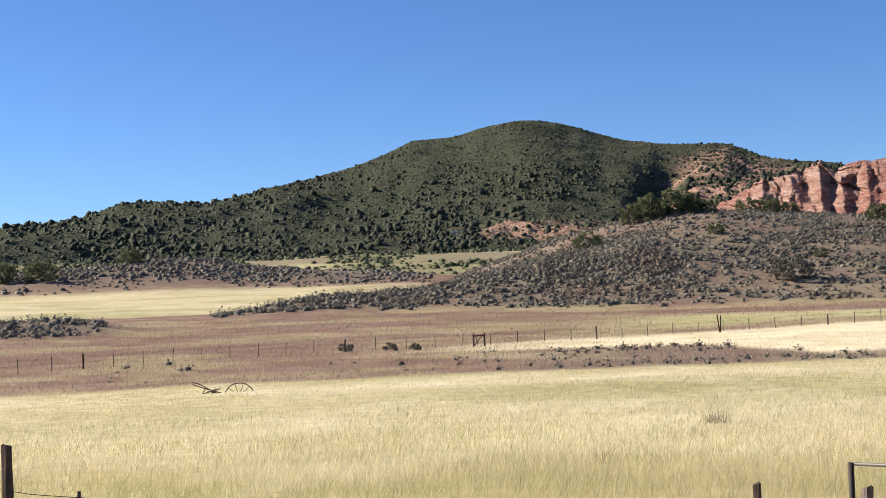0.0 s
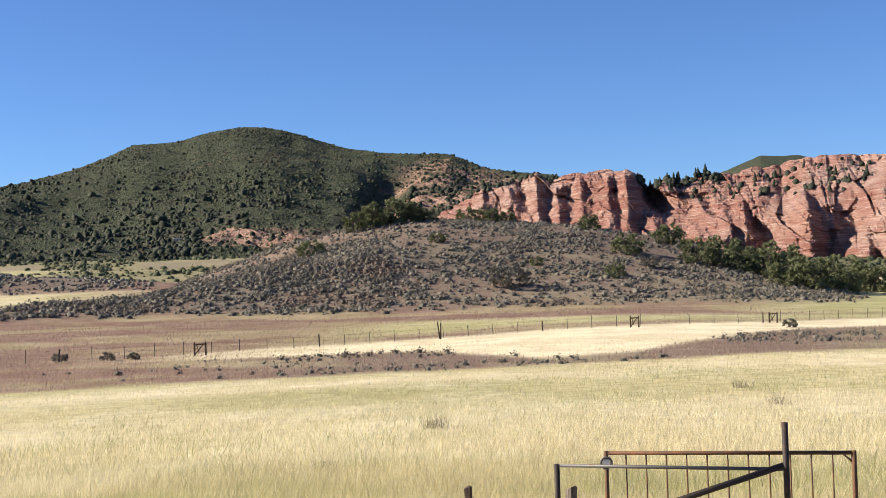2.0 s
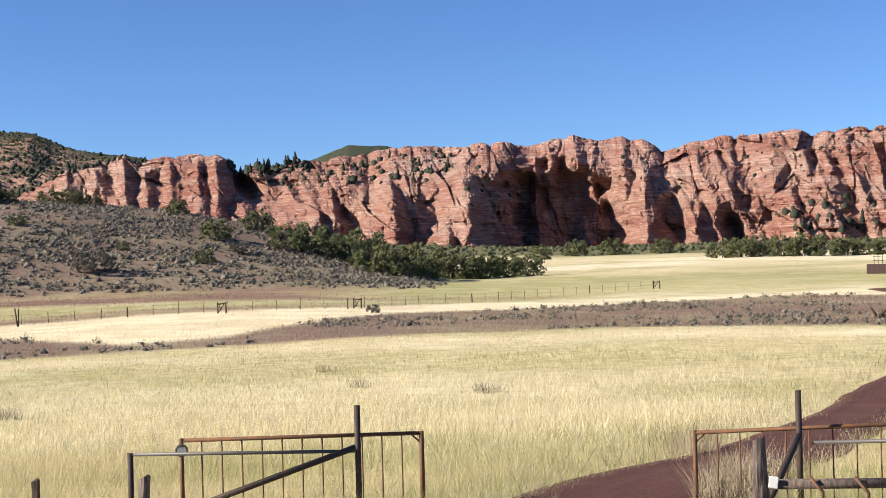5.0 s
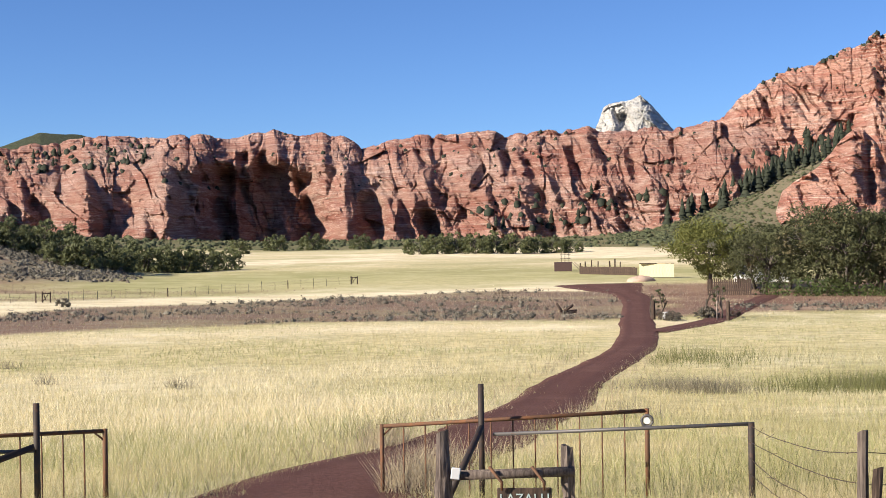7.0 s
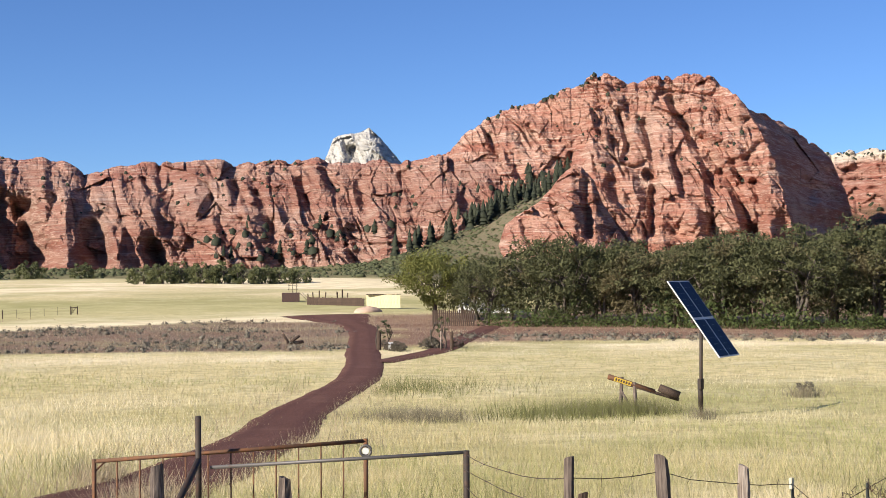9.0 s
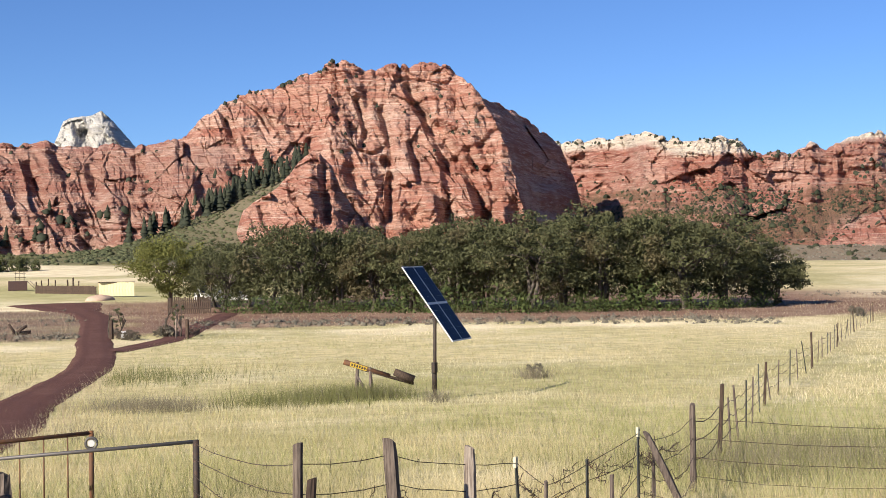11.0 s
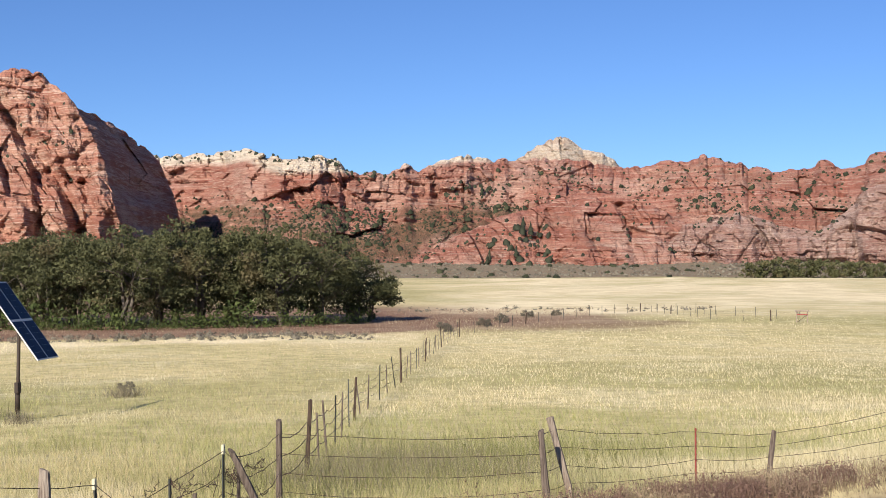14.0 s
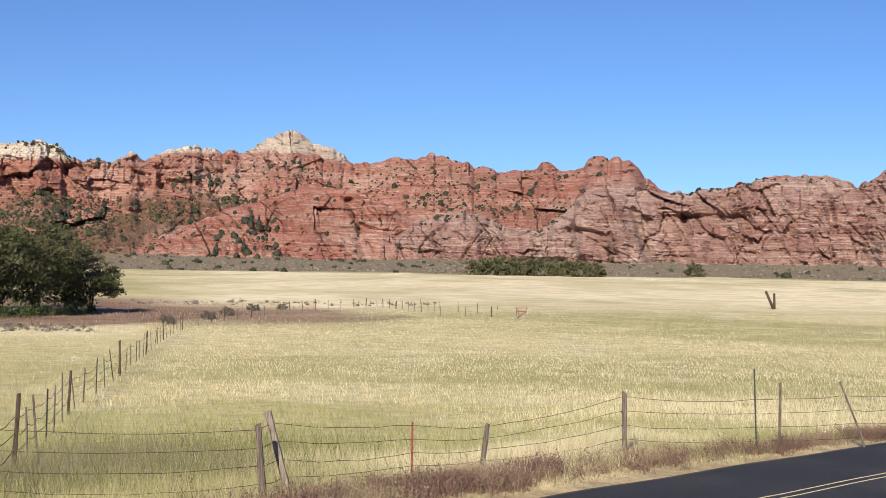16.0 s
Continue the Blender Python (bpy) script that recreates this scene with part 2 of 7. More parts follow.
LEAF_PINE = leaf_material("pine_needles", (0.022, 0.028, 0.019), (0.052, 0.058, 0.035), 0.1, 0.1)


def grass_material(name, dark, light, lushness=0.6):
    n = Nodes(name, 0.75, 0.15)
    tone = n.island()
    colour = n.mix(tone, dark, light)
    lush = n.noise(0.11, 5, 0.65, (1, 1, 0.1), 0.6)
    bleached = n.noise(0.06, 4, 0.6, (1, 1, 0.1), 0.8)
    colour = n.mix(n.ramp(lush, 0.48, 0.62, (0.0, lushness)), colour, n.mix(tone, (0.27, 0.265, 0.11), (0.42, 0.40, 0.185)))
    colour = n.mix(n.ramp(bleached, 0.52, 0.64, (0.0, 0.75)), colour, n.mix(tone, (0.66, 0.57, 0.37), (0.88, 0.79, 0.57)))
    n.done(colour)
    thin = n.add("ShaderNodeBsdfTranslucent")
    n.put(colour, thin.inputs["Color"])
    both = n.add("ShaderNodeMixShader")
    both.inputs[0].default_value = 0.45
    n.put(n.shader.outputs[0], both.inputs[1])
    n.put(thin.outputs[0], both.inputs[2])
    n.put(both.outputs[0], n.tree.nodes["Material Output"].inputs["Surface"])
    return n.material


GRASS = grass_material("dry_grass", (0.43, 0.365, 0.185), (0.69, 0.605, 0.37))
GRASS_GREEN = grass_material("green_grass", (0.29, 0.295, 0.12), (0.48, 0.465, 0.22))
GRASS_PALE = grass_material("bleached_grass", (0.70, 0.60, 0.37), (0.92, 0.82, 0.57), 0.12)


def wood_material(name, dark, light, along=(6, 6, 0.5)):
    n = Nodes(name, 0.85, 0.2)
    spot = n.add("ShaderNodeTexCoord").outputs["Object"]
    grain = n.noise(6, 5, 0.65, along, 0.3, spot)
    wear = n.noise(3, 4, 0.6, (1, 1, 1), 0, spot)
    colour = n.mix(n.ramp(grain, 0.35, 0.65), dark, light)
    colour = n.mix(n.ramp(wear, 0.5, 0.75, (0.0, 0.6)), colour, n.mix(0.6, colour, light))
    colour = n.mix(n.ramp(n.per_object(), 0, 1, (0.0, 0.35)), colour, dark)
    return n.done(colour, grain, 0.6, 0.02)


def metal_material(name, base, rust, amount=0.5, metallic=0.6, roughness=0.6):
    n = Nodes(name, roughness, 0.4)
    spot = n.noise(9, 5, 0.65)
    colour = n.mix(n.ramp(spot, 0.75 - 0.5 * amount, 0.95 - 0.5 * amount), base, rust)
    return n.done(colour, spot, 0.2, 0.01, metallic=metallic)


BARK = wood_material("grey_bark", (0.057, 0.046, 0.038), (0.152, 0.129, 0.106), (3, 3, 0.6))
POST_WOOD = wood_material("weathered_post_wood", (0.065, 0.049, 0.042), (0.19, 0.152, 0.125))
PALE_WOOD = wood_material("bleached_post_wood", (0.152, 0.114, 0.091), (0.35, 0.296, 0.243))
DARK_WOOD = wood_material("dark_weathered_wood", (0.038, 0.027, 0.021), (0.106, 0.072, 0.053))
RUST = metal_material("rusted_steel", (0.122, 0.065, 0.038), (0.19, 0.084, 0.038), 0.6, 0.3, 0.8)
STEEL = metal_material("dull_grey_steel", (0.122, 0.114, 0.11), (0.129, 0.068, 0.042), 0.35, 0.5, 0.6)
WIRE = metal_material("rusty_wire", (0.076, 0.053, 0.042), (0.122, 0.061, 0.038), 0.5, 0.4, 0.7)

# ---- lie of the land ----
ROAD_AZ = (-75, -45, -15, 15, 40, 55, 68, 80, 91.2, 98.15, 103.2, 106.8, 113.6, 118)
ROAD_D = (30, 14.5, 9.5, 7.6, 7.2, 8.4, 11.2, 15.6, 21.2, 25.4, 29.8, 34.3, 48.5, 68)
ROAD_HALF = 2.7
_a = np.linspace(-75, 118, 400)
ROAD_LINE = np.stack(polar(_a, smooth_curve(_a, ROAD_AZ, ROAD_D)), 1)
_w = np.gradient(ROAD_LINE, axis=0)
_w /= np.linalg.norm(_w, axis=1, keepdims=True)
_r = ROAD_LINE / np.linalg.norm(ROAD_LINE, axis=1, keepdims=True)
ROAD_SLANT = 1 / np.abs(_w[:, 0] * _r[:, 1] - _w[:, 1] * _r[:, 0])


def past_road(az, d):
    """Metres beyond the middle of the paved road, square to it."""
    return (d - smooth_curve(az, ROAD_AZ, ROAD_D)) / np.interp(az, _a, ROAD_SLANT)


DRIVE_PLACES = ((5.5, 11.0), (7.6, 14.6), (11.0, 19.2), (15.9, 22.9), (21.0, 27.9), (25.6, 31.9), (31.4, 38.4), (39.0, 44.9), (46.7, 51.7), (52.5, 57.8), (58.4, 64.0), (64.2, 70.6), (70.0, 77.0), (84.0, 92.2), (99.5, 109.7), (110.0, 124.0), (121.0, 141.0))
BRANCH_PLACES = ((58.4, 63.2), (64.0, 66.4), (72.0, 70.6), (80.0, 77.0), (88.5, 83.6), (98.0, 91.0), (109.0, 99.5))


def bent(places, n):
    """A smooth line through places, evenly stepped."""
    p = np.array(places, float)
    t = np.arange(len(p))
    u = np.linspace(0, len(p) - 1, n * 4)
    line = np.stack([smooth_curve(u, t, p[:, k]) for k in (0, 1)], 1)
    far = np.concatenate([[0], np.cumsum(np.linalg.norm(np.diff(line, axis=0), axis=1))])
    e = np.linspace(0, far[-1], n)
    return np.stack([np.interp(e, far, line[:, k]) for k in (0, 1)], 1)


DRIVE_LINE, BRANCH_LINE = bent(DRIVE_PLACES, 220), bent(BRANCH_PLACES, 80)


def off_line(x, y, line, step_of=1):
    """Distance from a line, and the index of its nearest point."""
    x, y = np.ravel(x), np.ravel(y)
    best, which = np.full(len(x), 1e9), np.zeros(len(x), int)
    for k, (px, py) in enumerate(line[::step_of]):
        d = (x - px) ** 2 + (y - py) ** 2
        near = d < best
        best[near], which[near] = d[near], k * step_of
    return np.sqrt(best), which


KNOLL_AZ = (-9, -6.4, -3.6, -1.2, 1.2, 3.5, 6.4, 9, 11.4, 14.9, 18.4, 21.5)
KNOLL_EL = (-0.8, 0.1, 1.0, 1.8, 2.35, 2.6, 2.5, 2.25, 2.0, 1.3, 0.2, -0.7)


def ground_z(x, y):
    """Height of the ground at x, y (arrays)."""
    x, y = np.asarray(x, float), np.asarray(y, float)
    d = np.hypot(x, y) + 1e-6
    az = np.degrees(np.arctan2(x, y))
    z = smooth_curve(d, [10, 15, 20, 35, 50, 85, 150, 300, 900], [0.9, 0.8, 0.45, -0.5, -1.15, -1.65, -2.0, -2.0, -2.0])
    z = z + 0.35 * step(az, 84, 92) * (1 - step(d, 35, 70))
    left = 1 - step(az, 8, 28)
    z = z + left * np.interp(d, [60, 100, 130, 210, 300, 480, 620, 900, 1400, 5000], [0, 0.1, 0.4, 1.9, 1.6, 6.2, 10, 26, 40, 40])
    mid = step(az, 10, 26) * (1 - step(az, 50, 58))
    z = z + mid * np.interp(d, [170, 300, 560, 650, 900, 5000], [0, 1.2, 3.6, 4.6, 8.5, 14])
    right = step(az, 55, 66)
    z = z + right * np.interp(d, [740, 800, 960, 1100, 5000], [0, 2.0, 9.5, 25, 30])
    crest = 4 + 300 * np.tan(np.radians(smooth_curve(az, KNOLL_AZ, KNOLL_EL)))
    bump = step(d, 195 + 0.6 * np.abs(az - 5), 305) * (1 - step(d, 300, 430))
    knoll = np.maximum(crest - z, 0) * bump
    knoll = knoll * step(az, -9, -5) * (1 - step(az, 20, 23.5))
    z = z + knoll
    line = 222 + 1.2 * (az + 15)
    z = z + 3.4 * step(az, -17, -10) * (1 - step(az, -1, 8)) * np.exp(-((d - line) / 17) ** 2) * (0.8 + 0.4 * vnoise(az * 0.4, d * 0.02))
    z = z + smooth_curve(az, [-40, -30, -24, -19, -15.5, -12.4, -9, -5, 0], [4, 6, 6.5, 10.5, 10.5, 6.5, 4, 0.5, 0]) * np.exp(-((d - 540) / 40) ** 2) * (0.8 + 0.4 * vnoise(az * 0.5, 3.0, d * 0.02))
    z = z + 1.6 * (1 - step(az, -22, -18)) * np.exp(-((d - 185) / 14) ** 2)
    rise = smooth_curve(az, [40, 42.5, 43.6, 45.5, 47.0, 48.4, 49.5, 50.4, 51.5, 52.6, 54.0], [0, 0.2, 0.5, 1.1, 1.8, 2.6, 3.2, 3.6, 3.0, 1.0, 0])
    z = z + rise / 57.3 * 830 * step(d, 640, 860) * (1 - step(d, 885, 1000))
    rough = fbm(x * 0.03, y * 0.03, 0, 4)
    z = z + rough * np.interp(d, [20, 60, 200, 500, 1500], [0.05, 0.14, 0.4, 0.8, 3.0])
    # the bank on which the viewer stands, and the bed of the paved road
    bed = np.exp(-(past_road(az, d) / 4.0) ** 6) * (d < 75)
    z = z + bed * (0.0 - z)
    inside = step(-past_road(az, d), 3.4, 6.5) * (np.abs(az - 22) < 100)
    z = np.where(d < 70, z + inside * (np.interp(d, [0, 3, 8, 20], [2.35, 2.2, 1.2, 1.0]) - z), z)
    near = 1 - step(d, 3.0, 9.0)
    return z + near * (1.9 + 0.1 * fbm(x * 0.4, y * 0.4, 2, 3) - z)


def on_ground(x, y):
    return float(ground_z(np.array([x]), np.array([y]))[0])


MEADOW_AZ = (-40, -24, 0, 12, 20, 31, 41, 47, 60, 70, 76, 82, 110)
MEADOW_D = (80, 83, 86, 90, 97, 103, 101, 113, 117, 120, 150, 800, 800)


def zones(x, y):
    """What covers the ground: shares of soil, green, sage and scrub; the rest is dry grass."""
    d, az = np.hypot(x, y), np.degrees(np.arctan2(x, y))
    w = fbm(x * 0.035, y * 0.035, 1.7, 3)
    w2 = fbm(x * 0.12, y * 0.12, 4.1, 3)
    e = smooth_curve(az, MEADOW_AZ, MEADOW_D)
    u = d - e - 2.5 * w - 1.5 * w2
    past = step(u, -1.5, 1.5)
    leftside = 1 - step(az, 41, 43)
    soil = past * (1 - step(az, 76, 79))
    # sage strip past the meadow, then a pale strip up to the far fence
    sage_end = np.interp(az, [-10, 4, 9, 13, 20, 26, 31, 36, 42], [113, 112, 99, 103, 136, 146, 156, 168, 166])
    pale_end = np.interp(az, [-10, 4, 11, 20, 31, 42], [121, 137, 143, 157, 187, 196])
    strip = step(d + 5 * w, sage_end - 2, sage_end + 3) * (1 - step(d + 4 * w, pale_end - 4, pale_end + 4)) * step(az, -12, 3) * leftside * past
    sagestrip = past * (1 - step(d + 5 * w, sage_end - 2, sage_end + 3)) * leftside * step(az, -8, 2)
    soil = soil * (1 - strip)
    band = step(d + 4 * w, 141 + az * 0.9, 150 + az * 0.9) * (1 - step(d + 8 * w, 165 + az * 0.3, 178 + az * 0.3)) * step(az, -4, 6) * leftside
    soil = soil * (1 - 0.8 * band)
    openf = step(d + 5 * w, 176, 188) * step(az, 14, 22) * (1 - step(az, 49 + 2 * w, 53 + 2 * w))
    soil = soil * (1 - openf)
    green = 0.75 * np.maximum(band, 0) + 0.8 * openf * (1 - step(d + 12 * w, 230, 290)) * step(az, 16, 22)
    green = green * (0.5 + 0.5 * step(w, -0.4, 0.3))
    yellow = step(d + 6 * w, 290 - 1.5 * (az + 24), 312 - 1.5 * (az + 24)) * (1 - step(d, 470, 492)) * (1 - step(az, -12, -4)) * (d > 240)
    soil = soil * (1 - yellow)
    back = (1 - step(az, -2, 2)) * step(d, 600, 640)
    green = np.maximum(green, 0.45 * back * step(fbm(x * 0.006, y * 0.01, 3), 0.0, 0.25))
    knoll = step(d + 5 * w, 198 + 0.6 * np.abs(az - 5), 210 + 0.6 * np.abs(az - 5)) * (1 - step(d, 430, 470)) * step(az, -8, -5) * (1 - step(az, 20, 22.5))
    ridge = np.exp(-((d - 222 - 1.2 * (az + 15)) / 18) ** 4) * step(az, -17, -14) * (1 - step(az, 0, 6))
    leftr = np.exp(-((d - 185) / 16) ** 4) * (1 - step(az, -22, -19)) + np.exp(-((d - 540) / 45) ** 4) * (1 - step(az, -10, -6))
    scrubland = (1 - step(az, 43, 48)) * step(az, -2, 4) * step(d + 20 * w, 520, 600)
    apron = step(az, 55, 62) * step(d + 6 * w, 745, 760)
    sage = np.clip(0.65 * knoll + 0.75 * ridge + 0.9 * leftr + 0.95 * apron + 0.5 * sagestrip + 0.95 * step(az, 42, 45) * (1 - step(az, 55, 58)) * step(d, 420, 520), 0, 1)
    scrub = np.clip(0.8 * scrubland + 0.6 * back * (1 - step(fbm(x * 0.006, y * 0.01, 3), 0.0, 0.25)) + 0.5 * step(az, 42, 45) * (1 - step(az, 55, 58)) * step(d, 420, 520), 0, 1)
    field = step(az + w, -8.0, -6.8) * (1 - step(az + w, -3.2, -2.2)) * step(d + 20 * w, 745, 765) * (1 - step(d + 20 * w, 890, 905)) + step(az, -15.0, -14.2) * (1 - step(az, -11.2, -10.4)) * step(d, 800, 812) * (1 - step(d, 870, 885))
    sage, scrub, green = sage * (1 - field) + 0.7 * field, scrub * (1 - field), np.maximum(green * (1 - field), 0.4 * field)
    soil = soil * (1 - step(d, 590, 620) * (1 - step(az, 4, 8)))
    bare = np.exp(-((d - 162 - 8 * w) / 32) ** 4) * step(az, 68, 71) * (1 - step(az + 3 * w2, 79, 83))
    soil = np.maximum(soil * (1 - step(d, 200, 240) * step(az, 60, 66)), bare)
    straw = np.clip(0.95 * strip + (0.7 + 0.3 * step(az, 40, 46)) * np.exp(-((u + 8 + 3 * w) / (5 + 5 * step(az, 44, 50))) ** 2) * (az < 72) * step(w2, -0.5, 0.2) + 0.3 * yellow * step(w2 + w, -0.4, 0.3), 0, 1)
    far_pale = step(d + 30 * w, 150, 190) * (1 - step(d, 730, 745)) * step(az, 70, 76) * (0.35 + 0.65 * step(fbm(x * 0.01, y * 0.05, 2.2, 3), -0.4, 0.2))
    far_pale = np.maximum(far_pale, openf * step(d + 12 * w, 270, 320) * (1 - step(d, 520, 560)) * (0.2 + 0.8 * step(fbm(az * 0.15, d * 0.03, 2.6, 3), -0.1, 0.2)))
    straw = np.maximum(straw, 0.95 * far_pale)
    verge = 0.6 * np.exp(-((past_road(az, d) - ROAD_HALF - 0.05 - 0.15 * w2) / 0.28) ** 4) * (d < 80)
    soil = np.maximum(soil, verge)
    # streaks of thin grass over the bare ground, bleached streaks through the meadow
    streak = step(fbm(az * 0.22, d * 0.13, 5, 3), 0.0, 0.3) * (az < 44) * (d < 260)
    soil = soil * (1 - 0.28 * streak)
    green = np.maximum(green, 0.2 * streak * past * (1 - strip))
    straw = np.maximum(straw, (0.4 + 0.35 * step(az, 35, 60)) * step(-fbm(x * 0.02, y * 0.02, 6.1, 3), 0.05, 0.35) * (1 - soil) * (d < 200))
    return {"soil": np.clip(soil, 0, 1), "green": np.clip(green, 0, 1), "sage": sage, "scrub": scrub, "straw": straw}


# ---- the ground: one sheet out to the horizon ----
def build_ground():
    az = np.concatenate([np.arange(-32, 112, 0.48), np.arange(112, 328, 4.0)])
    d = np.concatenate([[0.6, 1.5, 2.5, 3.5, 4.5], 5.2 * 1.0225 ** np.arange(0, 300)])
    d = np.append(d[d < 4600], 4600)
    dd, aa = np.meshgrid(d, az, indexing="ij")
    x, y = polar(aa, dd)
    z = ground_z(x, y)
    verts = np.stack([x, y, z], -1).reshape(-1, 3)
    verts[:len(az), :2] = 0  # the sheet closes under the viewer
    faces = grid_faces(len(d), len(az), True)
    cover = zones(verts[:, 0], verts[:, 1])
    me = mesh_of("ground", verts, faces[:, ::-1], GROUND, True, cover)
    return tagged(part("ground", me), "dry meadow ground with bare red soil and sage flats", "ground", kind="structure")


build_ground()


# ---- rock walls ----
def pyramids(ss, z, zb, zt, seed, wide, out, lo, hi, tall, slant=0.0, skew=0.0, sharp=0.12, full=1.0):
    """Fins and beehives side by side along a wall, each with its own foot, tip and width; how far they stand out."""
    warp = 0.22 * wide * fbm(ss / wide * 1.3, z / wide * 1.6, seed, 3)
    col = (ss + slant * (z - zb) + warp) / wide
    cell = np.floor(col)
    best = np.zeros_like(z)
    for k in (-1, 0, 1):
        c = cell + k
        h = [hashed(c, c * 0 + seed, c * 0 + n) for n in range(5)]
        off = (col - c - 0.5 - 0.6 * (h[0] - 0.5)) * wide
        off = np.where(off > 0, off / (1 - skew), off / (1 + skew))
        tip = zb + (zt - zb) * (lo + (hi - lo) * h[1])
        w = wide * (0.4 + 0.45 * h[2]) * np.clip((tip - z) / (tall * (0.6 + 0.8 * h[3])), 0, 1.15) ** 0.72
        best = np.maximum(best, np.where(h[4] < full, w - np.sqrt(off ** 2 + (sharp * wide) ** 2), 0))
    return out * best / (0.5 * wide)


def ledges(ss, z, seed, thick, out, dip=0.0, keep=0.012):
    """Beds that stand proud or lie back, each running far along the wall."""
    y = (z + dip * ss + 0.9 * thick * fbm(ss * 0.011, z * 0.01, seed, 3)) / thick
    bed = np.floor(y)
    f = y - bed
    here = vnoise(ss * keep + 7.7 * bed, bed * 3.1, seed) - 0.5
    nxt = vnoise(ss * keep + 7.7 * (bed + 1), (bed + 1) * 3.1, seed) - 0.5
    return out * 2 * (here + (nxt - here) * step(f, 0.72, 1.0))


def facets(ss, z, seed, size, out, tilt, slant=0.4, tall=1.3):
    """Broken faces of many tilts, parted by sharp joints: how far each stands out."""
    warp = 0.25 * size * fbm(ss / size, z / size, seed, 2)
    u, w = (ss + slant * z + warp) / size, (z + warp) / (size * tall)
    cu, cw = np.floor(u), np.floor(w)
    best, made = np.full_like(u, 1e9), np.zeros_like(u)
    for i in (-1, 0, 1):
        for j in (-1, 0, 1):
            a, b = cu + i, cw + j
            h = [hashed(a, b, a * 0 + seed * 7 + k) for k in range(5)]
            du, dw = u - a - h[0], w - b - h[1]
            far = du * du + dw * dw
            near = far < best
            best = np.where(near, far, best)
            made = np.where(near, out * (h[2] - 0.5) * 2 + tilt * size * (du * (h[3] - 0.5) * 2 + dw * tall * (h[4] - 0.5) * 2), made)
    return made


def rock_wall(name, label, material, azs, step_az, rows, sky, foot, base_d, reach, seed, profile, plan=None, fins=(), layers=(), clefts=(), hollows=(), beds=1.0, joints=1.0, knobs=(0.5, 0.10), round_top=7.0, pale_from=None, green=0.0, back=80.0, turn=None, rough=1.0, slant=0.5, broken=1.0):
    """A rock wall across the valley. sky, foot: angles of rim and foot over the horizon by bearing;
    profile: bearing, and how far up the wall and how far back the slope changes;
    fins: bearing and angle of the tip, angle of the foot, metres to either side, metres out;
    layers: arguments for pyramids with the bearings between which they stand; clefts: half width, depth, a line of bearings and angles."""
    rng = np.random.default_rng(seed)
    az = np.arange(azs[0], azs[1] + step_az, step_az)
    s = np.radians(az) * base_d
    mid_d = base_d
    base_d = base_d + (smooth_curve(az, *plan) if plan else np.zeros_like(az))
    reach = np.interp(az, *reach)
    rim = np.interp(az, *sky)
    kw, kh = knobs
    if kh:
        bumps = np.zeros_like(rim) - kh
        for a in np.arange(azs[0], azs[1], kw * 0.5):
            a, half, up = a + rng.uniform(-0.4, 0.4) * kw, kw * rng.uniform(0.25, 0.8), kh * rng.uniform(-1.2, 1.1)
            u = np.clip(np.abs(az - a) / half, 0, 1)
            bumps = np.maximum(bumps, -kh + (up + kh) * np.sqrt(1 - u ** 2))
        rim = rim + bumps + 0.35 * kh * fbm(az * 5.0 / kw, 0.4, seed, 3)
    zb = EYE + base_d * np.tan(np.radians(np.interp(az, *foot))) - 9
    zt = EYE + (base_d + reach) * np.tan(np.radians(rim))

    def receding(at, z):
        past = np.maximum(at - np.radians(np.interp(z, *turn[0])) * mid_d + 9 * fbm(z * 0.04, at * 0.02, seed, 4), 0)
        return np.minimum(turn[1] * past, 60 + 4.0 * past)

    if turn:
        for k in range(3):
            zt = EYE + (base_d + reach + receding(s, zt)) * np.tan(np.radians(rim))
    v = np.linspace(0, 1, rows)[:, None]
    z = zb + (zt - zb) * v
    ss = np.broadcast_to(s, z.shape)
    aa = np.broadcast_to(az, z.shape)
    t = np.broadcast_to(v, z.shape)
    low, part_way = np.interp(az, profile[0], profile[1]), np.interp(az, profile[0], profile[2])
    run = np.where(t < low, part_way * t / np.maximum(low, 0.01), 1 - (1 - part_way) * (1 - t) / (1 - low))
    wall = base_d + reach * run
    wall = wall - 9.0 * rough * fbm(ss * 0.012, z * 0.015, seed, 3)
    for a0, a1, args in layers:
        gate = step(aa, a0 - 0.4, a0 + 0.4) * (1 - step(aa, a1 - 0.4, a1 + 0.4))
        wall = wall - gate * 1.9 * pyramids(ss, z, zb, zt, **args)
    for k, (a, tip, low_el, left, right, out) in enumerate(fins):
        dm = float(np.interp(a, az, base_d + 0.5 * reach))
        z1, z0 = EYE + dm * math.tan(math.radians(tip)), EYE + dm * math.tan(math.radians(low_el))
        h = np.clip((z1 - z) / (z1 - z0), 0, 1.1)
        off = ss - math.radians(a) * mid_d + 0.25 * min(left, right) * fbm(z * 0.06, ss * 0.02, seed + k, 3) + 0.15 * left * (fbm(z * 0.02, 3.3, seed + 2 * k) - h * 0.3)
        w = np.where(off < 0, left, right) * (0.12 + 0.88 * h ** 0.8)
        u = np.abs(off) / np.maximum(w, 0.1)
        wall = wall - out * np.where(h > 0, h ** 0.6, 0) * np.maximum(1 - np.sqrt(u ** 2 + 0.01), 0) * 1.1
    for a, el, wide, high, deep in hollows:
        zc = EYE + (mid_d + 30) * math.tan(math.radians(el))
        q = ((ss - math.radians(a) * mid_d + 0.3 * (z - zc)) / wide) ** 2 + ((z - zc) / high) ** 2 + 0.5 * fbm(ss * 0.06, z * 0.06, seed + 8, 3)
